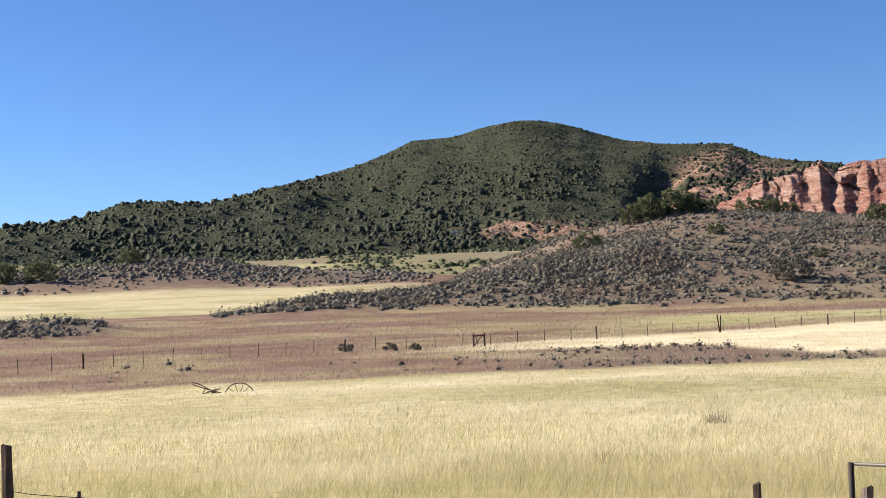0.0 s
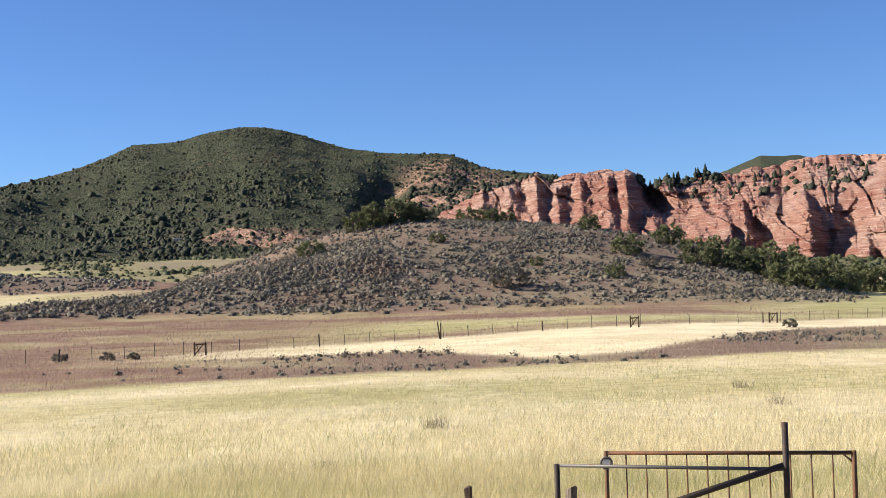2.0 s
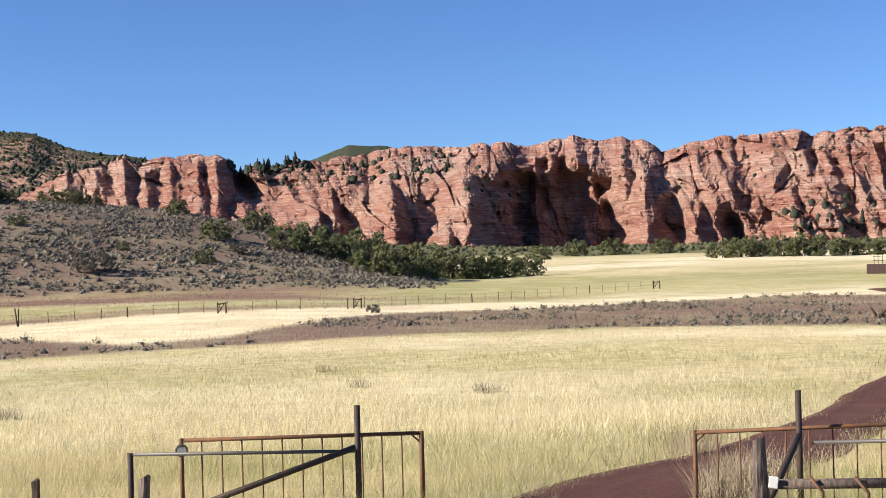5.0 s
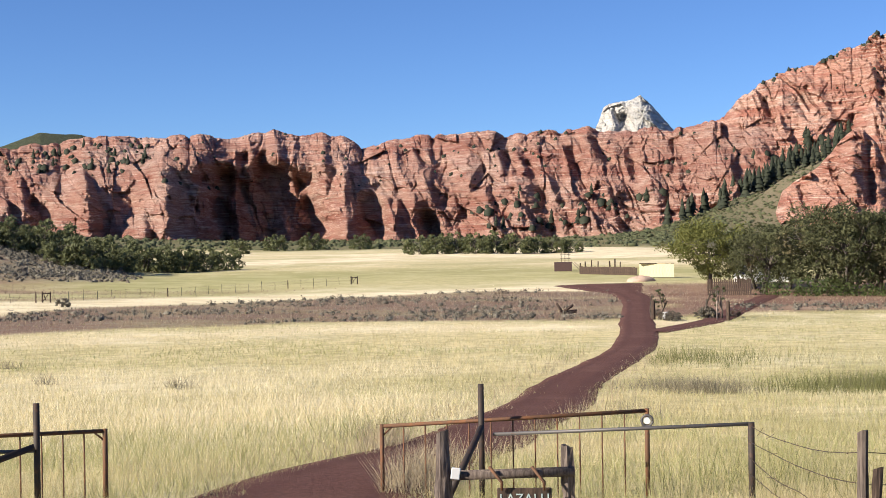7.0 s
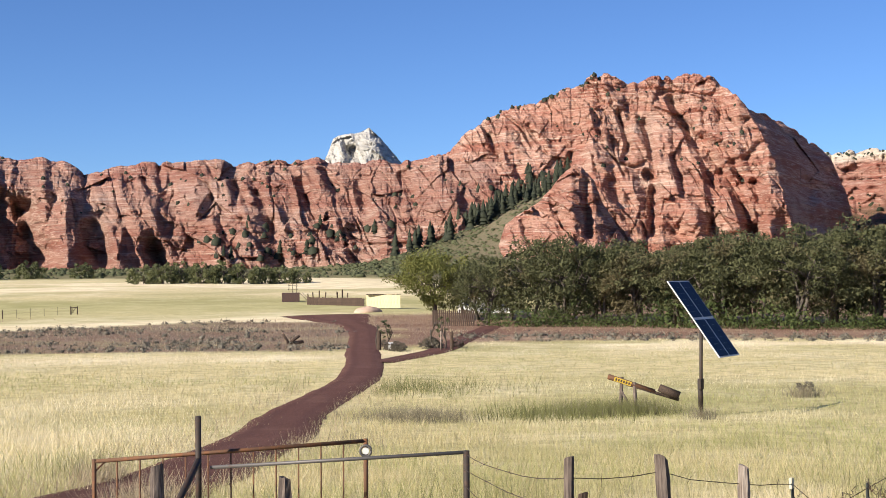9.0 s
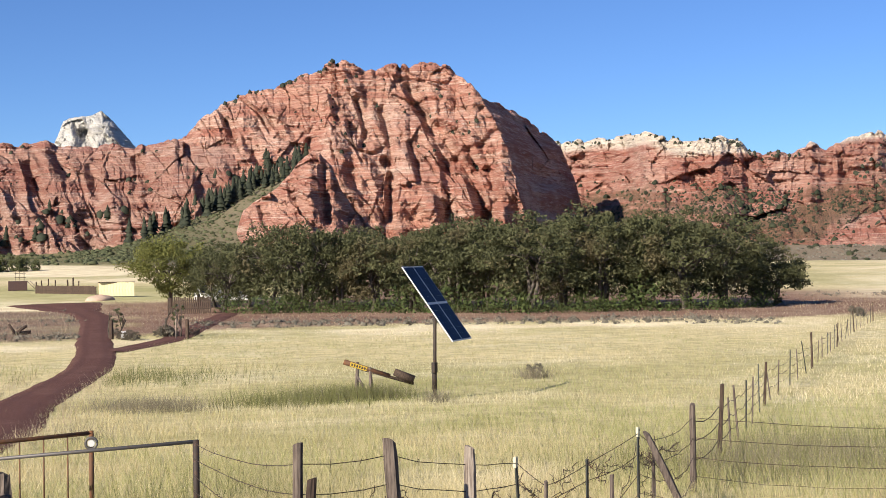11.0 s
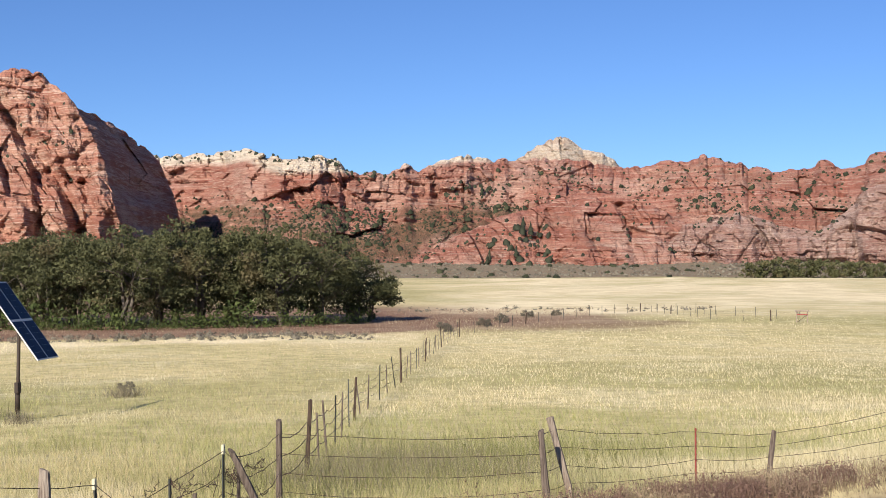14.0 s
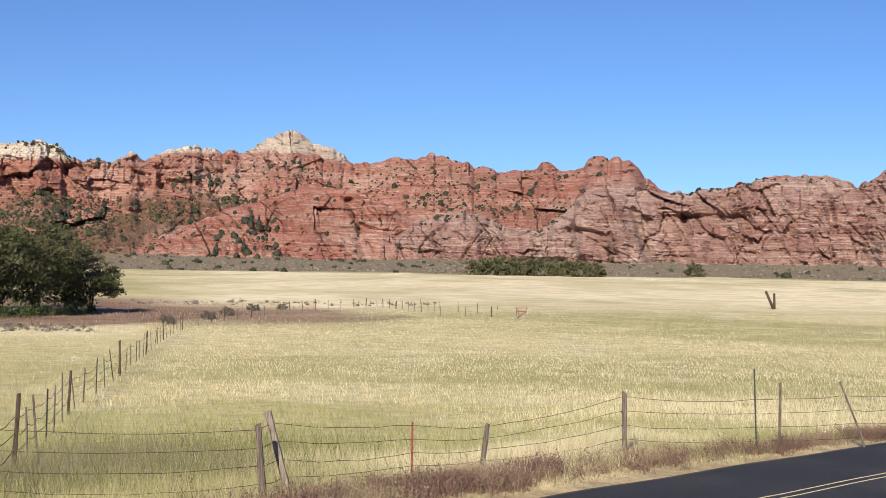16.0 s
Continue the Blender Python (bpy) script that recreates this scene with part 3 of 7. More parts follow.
        wall = wall + deep * (1 - step(q, 0.25, 1.0))
    if turn:
        wall = wall + receding(ss, z)
    for half, deep, line in clefts:
        gap = np.full_like(z, 1e9)
        for (a0, e0), (a1, e1) in zip(line[:-1], line[1:]):
            p0 = np.array((math.radians(a0) * mid_d, EYE + mid_d * 1.06 * math.tan(math.radians(e0))))
            p1 = np.array((math.radians(a1) * mid_d, EYE + mid_d * 1.06 * math.tan(math.radians(e1))))
            along = p1 - p0
            u = np.clip(((ss - p0[0]) * along[0] + (z - p0[1]) * along[1]) / (along @ along), 0, 1)
            gap = np.minimum(gap, np.hypot(ss - p0[0] - u * along[0], z - p0[1] - u * along[1]))
        gap = gap + half * 0.8 * fbm(ss * 0.08, z * 0.06, seed + deep, 4)
        wall = wall + 1.25 * deep * np.clip(1 - gap / (1.7 * half), 0, 1) ** 0.8
    # beds
    front = wall
    for thick, out, dip, keep in ((15.0, 2.6, 0.02, 0.008), (6.5, 1.7, -0.03, 0.012), (2.8, 1.0, 0.05, 0.02), (1.4, 0.45, 0.0, 0.03)):
        front = front + beds * ledges(ss, z, seed + thick, thick, out, dip, keep)
    for size, out, tilt, high in ((34.0, 2.6, 0.42, 1.1), (15.0, 1.9, 0.45, 0.9), (7.0, 1.1, 0.45, 0.8), (3.4, 0.5, 0.4, 0.8)):
        front = front - broken * facets(ss, z, seed + size, size, out, tilt, slant, high)
    # slanting joints that break off, and small spalls between them
    warp = 8 * fbm(ss * 0.03, z * 0.03, seed + 5, 3)
    for lean, width, deep, salt in ((slant, 34.0, 5.0, 5), (0.6 * slant, 19.0, 3.2, 9), (1.3 * slant, 11.0, 2.0, 21), (-0.4, 14.0, 1.6, 23), (0.15, 6.0, 1.2, 25)):
        joint = np.abs(2 * vnoise((ss + lean * (z - zb) + warp) / width, (z + warp) * 0.02, seed + salt) - 1)
        there = step(vnoise(ss * 0.03, z * 0.04, seed + salt + 1), 0.45, 0.62)
        front = front + joints * deep * (1 - step(joint, 0.02, 0.11)) * there
        side = vnoise(np.floor((ss + lean * (z - zb) + warp) / width * 2) * 5.3, z * 0.06, seed + salt + 3) - 0.5
        front = front + joints * 0.5 * deep * side
    front = front + rough * (1.5 * fbm(ss * 0.11, z * 0.15, seed + 2, 4, 0.6) + 1.6 * (0.6 - ridged((ss + 0.4 * z) * 0.05, z * 0.07, seed + 6, 4)))
    # the rim is rounded off
    top = np.clip(1 - (zt - z) / round_top, 0, 1)
    front = front + round_top * 0.9 * (1 - np.sqrt(1 - 0.98 * top ** 2))
    if pale_from is None:
        pale = np.zeros_like(z)
    else:
        pale = step(z - EYE - np.tan(np.radians(np.interp(az, *pale_from))) * (base_d + reach) + 5 * fbm(ss * 0.02, z * 0.05, seed + 11, 3), -4, 3)
    lying = np.gradient(front, axis=0) / np.maximum(np.gradient(z, axis=0), 0.05)
    scrub = green * step(lying, 1.0, 2.6) * step(fbm(ss * 0.03, z * 0.05, seed + 4, 3), -0.2, 0.25) * (1 - pale) * (0.25 + 0.75 * step(part_way, 0.5, 0.7) * (1 - step(t, low - 0.05, low + 0.05))) * (1 - step(top, 0.0, 0.3))
    tail = [(front[-1] + back * k, zt - (zt - zb) * 0.85 * k ** 2 - 2 * k) for k in (0.06, 0.25, 0.6, 1.0)]
    d_all = np.vstack([front] + [r[0][None] for r in tail])
    z_all = np.vstack([z] + [r[1][None] for r in tail])
    x, y = polar(np.broadcast_to(az, d_all.shape), d_all)
    extra = np.zeros((4, len(az)))
    me = mesh_of(name, np.stack([x, y, z_all], -1).reshape(-1, 3), grid_faces(len(z_all), len(az)), material, False,
                 {"pale": np.vstack([pale, extra + pale[-1:]]), "scrub": np.vstack([scrub, extra])})
    wall_tops[name] = (az, zt, front, z)
    return tagged(part(name, me), label, "cliff", kind="structure")


wall_tops = {}

CLIFF_SKY = ((4.5, 6.0, 6.8, 8.2, 9.1, 9.7, 10.3, 12.0, 12.7, 13.6, 14.7, 16.2, 17.8, 20.1, 21.7, 23.0, 24.6, 25.6, 27.5, 28.4, 29.5, 30.3, 31.1, 32.0, 32.9, 34.5, 36.0, 37.1, 39.1, 40.4, 41.7, 42.9, 44.0, 45.5, 48.0),
             (2.6, 3.3, 3.8, 4.05, 4.35, 4.0, 4.3, 4.4, 4.4, 3.8, 3.88, 4.0, 4.12, 4.48, 4.58, 4.5, 4.55, 4.45, 4.7, 4.5, 4.6, 4.42, 4.05, 4.25, 4.44, 4.48, 4.57, 4.4, 4.54, 4.66, 4.45, 4.66, 4.46, 4.75, 4.9))
CLIFF_FOOT = ((4.5, 13.1, 17.5, 18.4, 24.0, 31.0, 37.0, 44.0, 48.0), (2.2, 1.9, 1.3, 0.7, 0.35, 0.15, 0.6, 0.85, 1.0))
cliff_fins = [(6.8, 3.85, 2.8, 9, 7, 13), (7.9, 4.1, 2.8, 10, 7, 13), (9.08, 4.4, 3.0, 9, 6, 15), (9.95, 3.86, 2.7, 8, 6, 18), (10.9, 4.4, 3.0, 11, 7, 12), (12.0, 4.45, 3.0, 11, 6, 12), (12.7, 4.42, 2.4, 13, 7, 15),
              (19.9, 3.26, 0.8, 26, 11, 24), (23.1, 4.4, 0.5, 30, 20, 46), (22.2, 1.9, 0.5, 12, 9, 8), (25.95, 4.0, 0.6, 7, 10, 30), (26.5, 4.2, 2.4, 7, 9, 8), (28.3, 4.48, 1.6, 10, 10, 14), (29.5, 4.5, 2.8, 10, 8, 10),
              (30.35, 3.3, 0.25, 18, 11, 34), (30.7, 1.7, 0.2, 15, 9, 20), (32.4, 1.75, 0.25, 14, 12, 18), (33.2, 3.3, 1.2, 16, 10, 8)]
cliff_layers = [(13.5, 22.5, dict(seed=41, wide=30.0, out=7.0, lo=0.5, hi=1.0, tall=30, slant=0.2, skew=0.25)), (13.5, 48, dict(seed=42, wide=15.0, out=3.4, lo=0.3, hi=1.05, tall=16, slant=0.3, skew=0.3, full=0.8)),
                (4.5, 14, dict(seed=43, wide=13.0, out=3.5, lo=0.4, hi=1.0, tall=20, skew=0.2)), (32, 48, dict(seed=44, wide=44.0, out=8.0, lo=0.45, hi=1.0, tall=48, slant=0.35, skew=0.35)),
                (24, 34, dict(seed=45, wide=22.0, out=4.5, lo=0.5, hi=1.0, tall=26, slant=0.15, skew=0.2)), (4.5, 48, dict(seed=46, wide=7.0, out=1.5, lo=0.1, hi=1.1, tall=8, slant=0.3, skew=0.3, full=0.6))]
cliff_clefts = [(3, 8, ((8.5, 3.7), (8.75, 3.1))), (3.5, 9, ((10.35, 3.7), (10.6, 3.1))), (5, 14, ((13.5, 4.1), (14.0, 3.1))), (2.6, 9, ((39.75, 3.7), (40.3, 2.1))), (3, 9, ((37.05, 3.6), (37.5, 2.9))), (2.4, 8, ((38.0, 3.2), (38.6, 1.7))), (3, 10, ((36.2, 2.95), (35.85, 2.2))), (4.5, 12, ((34.5, 2.95), (34.8, 2.65))),
                (3, 9, ((42.1, 3.6), (42.6, 2.4))), (2, 6, ((33.4, 4.0), (33.9, 3.1))), (5, 14, ((33.7, 1.1), (34.3, 0.4))), (3, 9, ((17.6, 2.6), (18.0, 1.6))), (3, 9, ((15.9, 3.2), (16.3, 2.5))), (2.5, 8, ((40.6, 4.2), (41.3, 3.2))), (2.5, 8, ((44.0, 3.9), (44.5, 2.6)))]
rock_wall("red_cliff", "long red sandstone cliff with cones, clefts and shaded bays", ROCK_RED, (4.5, 48.0), 0.05, 136, CLIFF_SKY, CLIFF_FOOT, 900,
          ((4.5, 13, 19, 24, 30, 34, 48), (70, 85, 125, 115, 105, 115, 110)), 3, ((4, 13, 16, 20, 24, 30, 34, 46, 48), (0.3, 0.3, 0.35, 0.45, 0.7, 0.7, 0.5, 0.4, 0.4), (0.25, 0.25, 0.3, 0.25, 0.25, 0.25, 0.22, 0.22, 0.3)),
          plan=((4.5, 14, 20, 24.4, 26, 29.3, 31, 40, 46, 48), (120, 40, 0, -10, 35, 40, 10, -20, -60, -60)), fins=cliff_fins, layers=cliff_layers, clefts=cliff_clefts, hollows=((26.9, 1.5, 44, 46, 52), (31.5, 1.2, 11, 22, 20), (33.9, 0.6, 10, 12, 14), (18.2, 1.6, 9, 12, 12), (13.9, 3.2, 8, 14, 16)), knobs=(0.75, 0.09), beds=0.75, joints=1.1, green=0.6, slant=0.35, broken=0.7)

BUTTE_SKY = ((44.8, 45.8, 46.6, 47.4, 48.8, 50.2, 51.2, 52.3, 52.8, 53.3, 54.4, 55.1, 55.8, 56.6, 57.3, 57.8, 58.15, 58.8, 59.4, 60.1, 60.7, 61.3, 61.9, 62.3, 62.8),
             (4.6, 4.95, 5.6, 6.4, 6.78, 7.2, 7.6, 7.98, 7.8, 7.55, 7.9, 7.8, 8.05, 7.75, 7.4, 6.85, 6.4, 6.25, 5.9, 5.35, 4.9, 4.37, 2.94, 1.34, 0.6))
BUTTE_FOOT = ((44.8, 50.0, 62.8), (0.2, 0.0, 0.0))
butte_fins = [(51.8, 7.9, 4.6, 14, 12, 8), (53.6, 6.3, 3.4, 20, 9, 9), (55.0, 7.9, 3.0, 22, 12, 9), (56.2, 6.6, 2.2, 14, 10, 8), (57.2, 7.2, 1.0, 16, 10, 8), (54.6, 3.2, 0.8, 13, 8, 8), (56.0, 3.4, 0.8, 15, 8, 8), (57.7, 3.2, 0.8, 13, 8, 7), (58.9, 2.4, 0.6, 12, 9, 6), (46.2, 5.0, 3.0, 14, 9, 5), (48.2, 6.6, 3.6, 20, 9, 6), (49.8, 7.0, 4.4, 16, 9, 7), (58.85, 6.2, 2.0, 7, 9, 12)]
butte_layers = [(44, 63, dict(seed=51, wide=17.0, out=3.2, lo=0.3, hi=1.05, tall=24, slant=0.45, skew=0.2, full=0.85)), (44, 63, dict(seed=52, wide=8.0, out=1.6, lo=0.1, hi=1.1, tall=11, slant=0.5, skew=0.2, full=0.7)), (44, 63, dict(seed=53, wide=36.0, out=5.0, lo=0.5, hi=1.0, tall=52, slant=0.4, skew=0.1))]
butte_clefts = [(3.0, 13, ((55.0, 7.2), (55.75, 5.8), (57.6, 3.1), (58.3, 1.3))), (2.4, 9, ((55.6, 5.95), (56.6, 3.7), (56.7, 1.4))), (2.6, 10, ((56.3, 5.4), (57.25, 4.75), (57.9, 3.4))), (1.6, 7, ((53.95, 6.2), (54.2, 4.9), (54.4, 3.5))), (2.6, 10, ((54.3, 3.1), (54.2, 1.3))), (2, 8, ((52.9, 6.6), (53.3, 5.2), (53.1, 4.3))),
                (2.0, 8, ((50.95, 4.8), (50.75, 3.7))), (1.6, 6, ((49.2, 6.2), (49.9, 4.9))), (1.5, 6, ((47.6, 5.8), (48.1, 4.4))), (1.6, 6, ((51.9, 6.6), (52.2, 5.5))), (2, 7, ((58.3, 3.4), (58.9, 2.0))), (1.6, 7, ((55.1, 4.6), (55.5, 3.0)))]
rock_wall("red_butte", "tall red sandstone butte with one side in shade", ROCK_BUTTE, (44.8, 62.8), 0.042, 195, BUTTE_SKY, BUTTE_FOOT, 860,
          ((44.8, 48, 53, 57, 57.8, 60, 62.8), (95, 110, 95, 95, 60, 40, 30)), 11, ((44, 63), (0.3, 0.3), (0.16, 0.16)), fins=butte_fins, layers=butte_layers, clefts=butte_clefts, hollows=((54.13, 3.85, 5, 6, 9), (52.65, 3.3, 6, 10, 9), (52.5, 1.9, 7, 9, 8)),
          knobs=(0.55, 0.10), beds=1.4, joints=1.5, green=0.35, back=120, turn=(((4 + 860 * 0.027, 4 + 970 * 0.122), (60.0, 57.75)), 6.0), slant=0.55, broken=0.62)
rock_wall("red_outcrop", "low orange sandstone outcrop at the foot of the butte", ROCK_BUTTE, (47.75, 53.2), 0.036, 130, ((47.75, 47.95, 48.2, 48.8, 49.5, 49.95, 50.55, 51.0, 51.35, 51.9, 52.2, 52.7, 53.2), (0.4, 1.1, 1.85, 2.3, 2.75, 3.15, 3.9, 4.25, 4.3, 3.6, 2.8, 2.0, 1.0)),
          ((47.75, 53.2), (0.0, 0.0)), 690, ((47, 54), (48, 48)), 17, ((47, 54), (0.4, 0.4), (0.25, 0.25)), fins=((50.9, 4.2, 0.8, 16, 9, 12), (49.4, 2.6, 0.6, 12, 7, 6), (52.1, 3.2, 0.6, 7, 7, 6)), layers=[(47, 54, dict(seed=61, wide=11.0, out=2.4, lo=0.3, hi=1.0, tall=16, slant=0.4, skew=0.2))],
          clefts=((1.6, 6, ((50.2, 3.0), (50.6, 1.4))), (1.4, 5, ((48.9, 2.0), (49.3, 0.9))), (1.8, 7, ((51.5, 3.6), (51.6, 1.4)))), knobs=(0.5, 0.08), round_top=5.0, beds=0.8, joints=0.6, back=50)

RANGE_SKY = ((60.6, 61.4, 62.2, 63.5, 64.8, 66.3, 67.2, 68.0, 68.5, 68.9, 70.4, 71.0, 71.35, 71.9, 72.9, 73.9, 75.0, 76.1, 76.5, 78.8, 80.0, 80.4, 81.7, 82.6, 83.4, 84.0, 84.9, 86.4, 87.4, 88.25, 89.2, 89.9, 90.1, 90.7, 91.6, 92.1, 92.7, 93.5, 95.6, 96.9, 98.3, 99.7, 100.9, 101.9, 104.0, 112.0),
             (4.5, 4.55, 4.62, 4.75, 4.95, 4.5, 4.55, 4.68, 4.6, 4.0, 3.87, 4.0, 4.34, 4.0, 4.38, 4.68, 4.4, 4.5, 4.5, 4.4, 4.1, 4.06, 4.22, 4.29, 4.53, 4.54, 4.17, 3.82, 3.9, 4.22, 3.94, 3.95, 4.38, 4.5, 4.43, 4.0, 3.41, 3.05, 3.24, 3.6, 3.7, 3.7, 3.34, 3.9, 3.5, 3.0))
RANGE_FOOT = ((58.0, 70.7, 76.4, 82.2, 89.2, 96.1, 112.0), (0.35, 0.3, 0.2, 0.05, -0.2, -0.15, 0.0))
range_fins = [(64.6, 4.7, 2.6, 26, 22, 14), (67.9, 4.5, 2.6, 20, 18, 16), (71.35, 4.3, 3.4, 8, 7, 8), (73.9, 4.6, 3.4, 16, 14, 10), (77.5, 4.7, 3.5, 34, 26, 16), (79.5, 3.3, 1.0, 36, 22, 26), (75.2, 3.4, 2.0, 30, 20, 14), (82.6, 4.2, 3.0, 18, 16, 10), (83.7, 4.5, 3.6, 10, 10, 8), (88.2, 4.2, 3.4, 12, 12, 8),
              (90.9, 4.45, 3.0, 22, 26, 18), (84.9, 2.3, 0.0, 38, 30, 30), (90.6, 3.2, -0.2, 36, 40, 34), (94.5, 2.7, 0.0, 30, 36, 24), (98.5, 3.4, 0.0, 36, 32, 24), (101.9, 3.7, 0.0, 26, 20, 20), (87.6, 1.7, -0.1, 26, 22, 20), (72.5, 2.0, 0.6, 30, 26, 10), (70.0, 1.8, 0.6, 30, 26, 10)]
range_layers = [(60, 112, dict(seed=71, wide=40.0, out=7.0, lo=0.35, hi=1.0, tall=34, slant=0.2, skew=0.1)), (60, 112, dict(seed=72, wide=17.0, out=3.4, lo=0.1, hi=1.05, tall=14, slant=0.3, full=0.8)), (60, 112, dict(seed=73, wide=8.0, out=1.7, lo=0.0, hi=1.1, tall=8, slant=0.2, full=0.6))]
range_clefts = [(2, 8, ((66.5, 3.9), (67.1, 2.6))), (2, 8, ((68.8, 4.0), (68.9, 2.8))), (2, 8, ((72.6, 3.9), (72.7, 3.2))), (1.6, 7, ((64.0, 3.6), (64.7, 2.4))), (1.8, 7, ((62.9, 3.8), (63.4, 2.5))), (1.6, 8, ((89.4, 1.7), (89.7, 0.2))), (1.8, 8, ((92.0, 2.2), (92.5, 0.6))), (1.4, 7, ((86.6, 1.4), (86.8, 0.4))), (2, 9, ((96.2, 2.4), (96.6, 0.9))), (1.6, 7, ((94.0, 2.0), (94.3, 1.2))), (1.8, 8, ((99.6, 2.8), (100.0, 1.4))), (1.5, 7, ((83.8, 1.7), (84.0, 0.7))), (1.5, 7, ((91.0, 1.2), (91.3, 0.3)))]
rock_wall("far_range", "far range of red sandstone in ledges with a pale cap", ROCK_FAR, (60.6, 112.0), 0.062, 112, RANGE_SKY, RANGE_FOOT, 960,
          ((58, 66, 75, 80, 84, 88, 92, 112), (190, 190, 240, 260, 230, 190, 150, 140)), 21, ((60, 66, 70, 74, 78, 82, 85, 88, 91, 94, 112), (0.5, 0.52, 0.58, 0.6, 0.5, 0.45, 0.5, 0.45, 0.75, 0.75, 0.8), (0.72, 0.75, 0.8, 0.78, 0.55, 0.42, 0.28, 0.26, 0.4, 0.4, 0.4)),
          plan=((60, 62.5, 66, 72, 80, 112), (170, 150, 0, 0, 80, 90)), fins=range_fins, layers=range_layers, clefts=range_clefts, knobs=(0.6, 0.10), beds=2.2, joints=1.4, broken=0.85, green=0.9, back=120, slant=0.3,
          pale_from=((58, 62.2, 64.8, 66.3, 68.9, 69.5, 70.8, 71.3, 72.0, 73, 74, 75, 75.6, 112), (4.12, 4.15, 4.3, 3.95, 3.95, 4.2, 4.2, 4.1, 4.1, 4.2, 4.35, 4.35, 9, 9)))
rock_wall("red_slabs", "sloping red sandstone slabs before the far range", ROCK_FAR, (71.5, 84.6), 0.05, 90, ((71.5, 72.5, 74.0, 75.5, 77.0, 78.5, 80.0, 81.5, 83.0, 84.0, 84.6), (0.5, 0.9, 1.5, 2.2, 2.6, 3.1, 3.0, 2.5, 1.7, 1.0, 0.4)),
          ((71, 77, 85), (0.25, 0.15, 0.0)), 915, ((71, 78, 85), (70, 110, 60)), 23, ((71, 85), (0.35, 0.35), (0.25, 0.25)), fins=((79.0, 3.1, 0.6, 40, 30, 18), (76.0, 2.3, 0.5, 30, 14, 14), (81.8, 2.3, 0.2, 26, 18, 12)), layers=[(71, 85, dict(seed=91, wide=26.0, out=4.0, lo=0.3, hi=1.0, tall=24, slant=0.6, skew=0.2))],
          clefts=((2, 8, ((77.3, 2.4), (77.9, 1.2))), (2, 8, ((80.2, 2.6), (80.8, 1.4)))), knobs=(0.5, 0.07), beds=2.2, joints=1.3, broken=0.8, green=0.5, slant=0.6, back=60)
rock_wall("lower_cliff", "steep pinkish grey sandstone cliff at the foot of the far range", ROCK_PINK, (81.0, 112.0), 0.06, 96, ((81.0, 82.5, 83.8, 84.9, 86.4, 88.1, 89.2, 89.9, 90.8, 91.8, 93.0, 95.6, 96.9, 98.3, 99.7, 100.9, 101.9, 104.0, 112.0), (0.4, 1.6, 1.9, 2.15, 1.75, 1.35, 2.2, 3.0, 3.35, 3.3, 3.0, 3.18, 3.52, 3.65, 3.65, 3.3, 3.8, 3.4, 3.0)),
          RANGE_FOOT, 935, ((81, 90, 112), (55, 60, 60)), 27, ((81, 112), (0.78, 0.78), (0.45, 0.45)), fins=((84.9, 2.1, 0.0, 30, 26, 14), (90.8, 3.3, -0.2, 30, 34, 20), (94.6, 2.7, 0.0, 26, 30, 14), (98.6, 3.4, 0.0, 30, 26, 16), (87.4, 1.4, -0.2, 22, 18, 10), (101.9, 3.6, 0.0, 22, 18, 14)),
          layers=[(81, 112, dict(seed=95, wide=30.0, out=4.5, lo=0.4, hi=1.0, tall=34, slant=0.4, skew=0.1)), (81, 112, dict(seed=96, wide=11.0, out=2.0, lo=0.1, hi=1.0, tall=12, slant=0.3))], clefts=range_clefts[5:], knobs=(0.6, 0.08), beds=1.8, joints=1.8, broken=0.95, green=0.3, slant=0.45)
rock_wall("pale_peak", "pale sandstone peak standing behind the far red range", ROCK_CREAM, (75.6, 80.9), 0.04, 60, ((75.6, 76.0, 76.8, 77.3, 77.8, 78.2, 78.7, 79.4, 80.0, 80.4, 80.9), (4.2, 4.45, 5.02, 5.2, 5.42, 5.3, 4.9, 4.75, 4.4, 4.0, 3.7)),
          ((75, 81), (3.4, 3.4)), 1350, ((75, 81), (90, 90)), 35, ((75, 81), (0.5, 0.5), (0.45, 0.45)), fins=((77.8, 5.4, 4.2, 30, 30, 20), (79.3, 4.7, 4.0, 18, 18, 12)), layers=[(75, 82, dict(seed=75, wide=16.0, out=4.0, lo=0.3, hi=1.0, tall=18))], knobs=(0.4, 0.05), beds=1.2, joints=0.6, green=0.5)
rock_wall("white_peak", "bare white sandstone peak behind the red rim", ROCK_WHITE, (40.3, 44.4), 0.035, 80, ((40.3, 40.75, 41.1, 41.3, 41.9, 42.2, 42.6, 43.0, 43.4, 43.9, 44.4), (4.0, 4.6, 5.45, 5.6, 5.68, 5.72, 5.95, 5.6, 5.1, 4.5, 3.9)),
          ((40.3, 44.4), (3.6, 3.6)), 1900, ((40, 45), (70, 70)), 31, ((40, 45), (0.5, 0.5), (0.4, 0.4)), fins=((42.6, 5.95, 3.9, 38, 44, 26), (41.45, 5.6, 3.8, 20, 16, 30)), hollows=((42.0, 4.9, 14, 16, 22),), layers=[(40, 45, dict(seed=81, wide=14.0, out=4.0, lo=0.3, hi=1.0, tall=30, slant=0.4))], knobs=(0.3, 0.03), round_top=12.0, beds=1.0, joints=1.0)


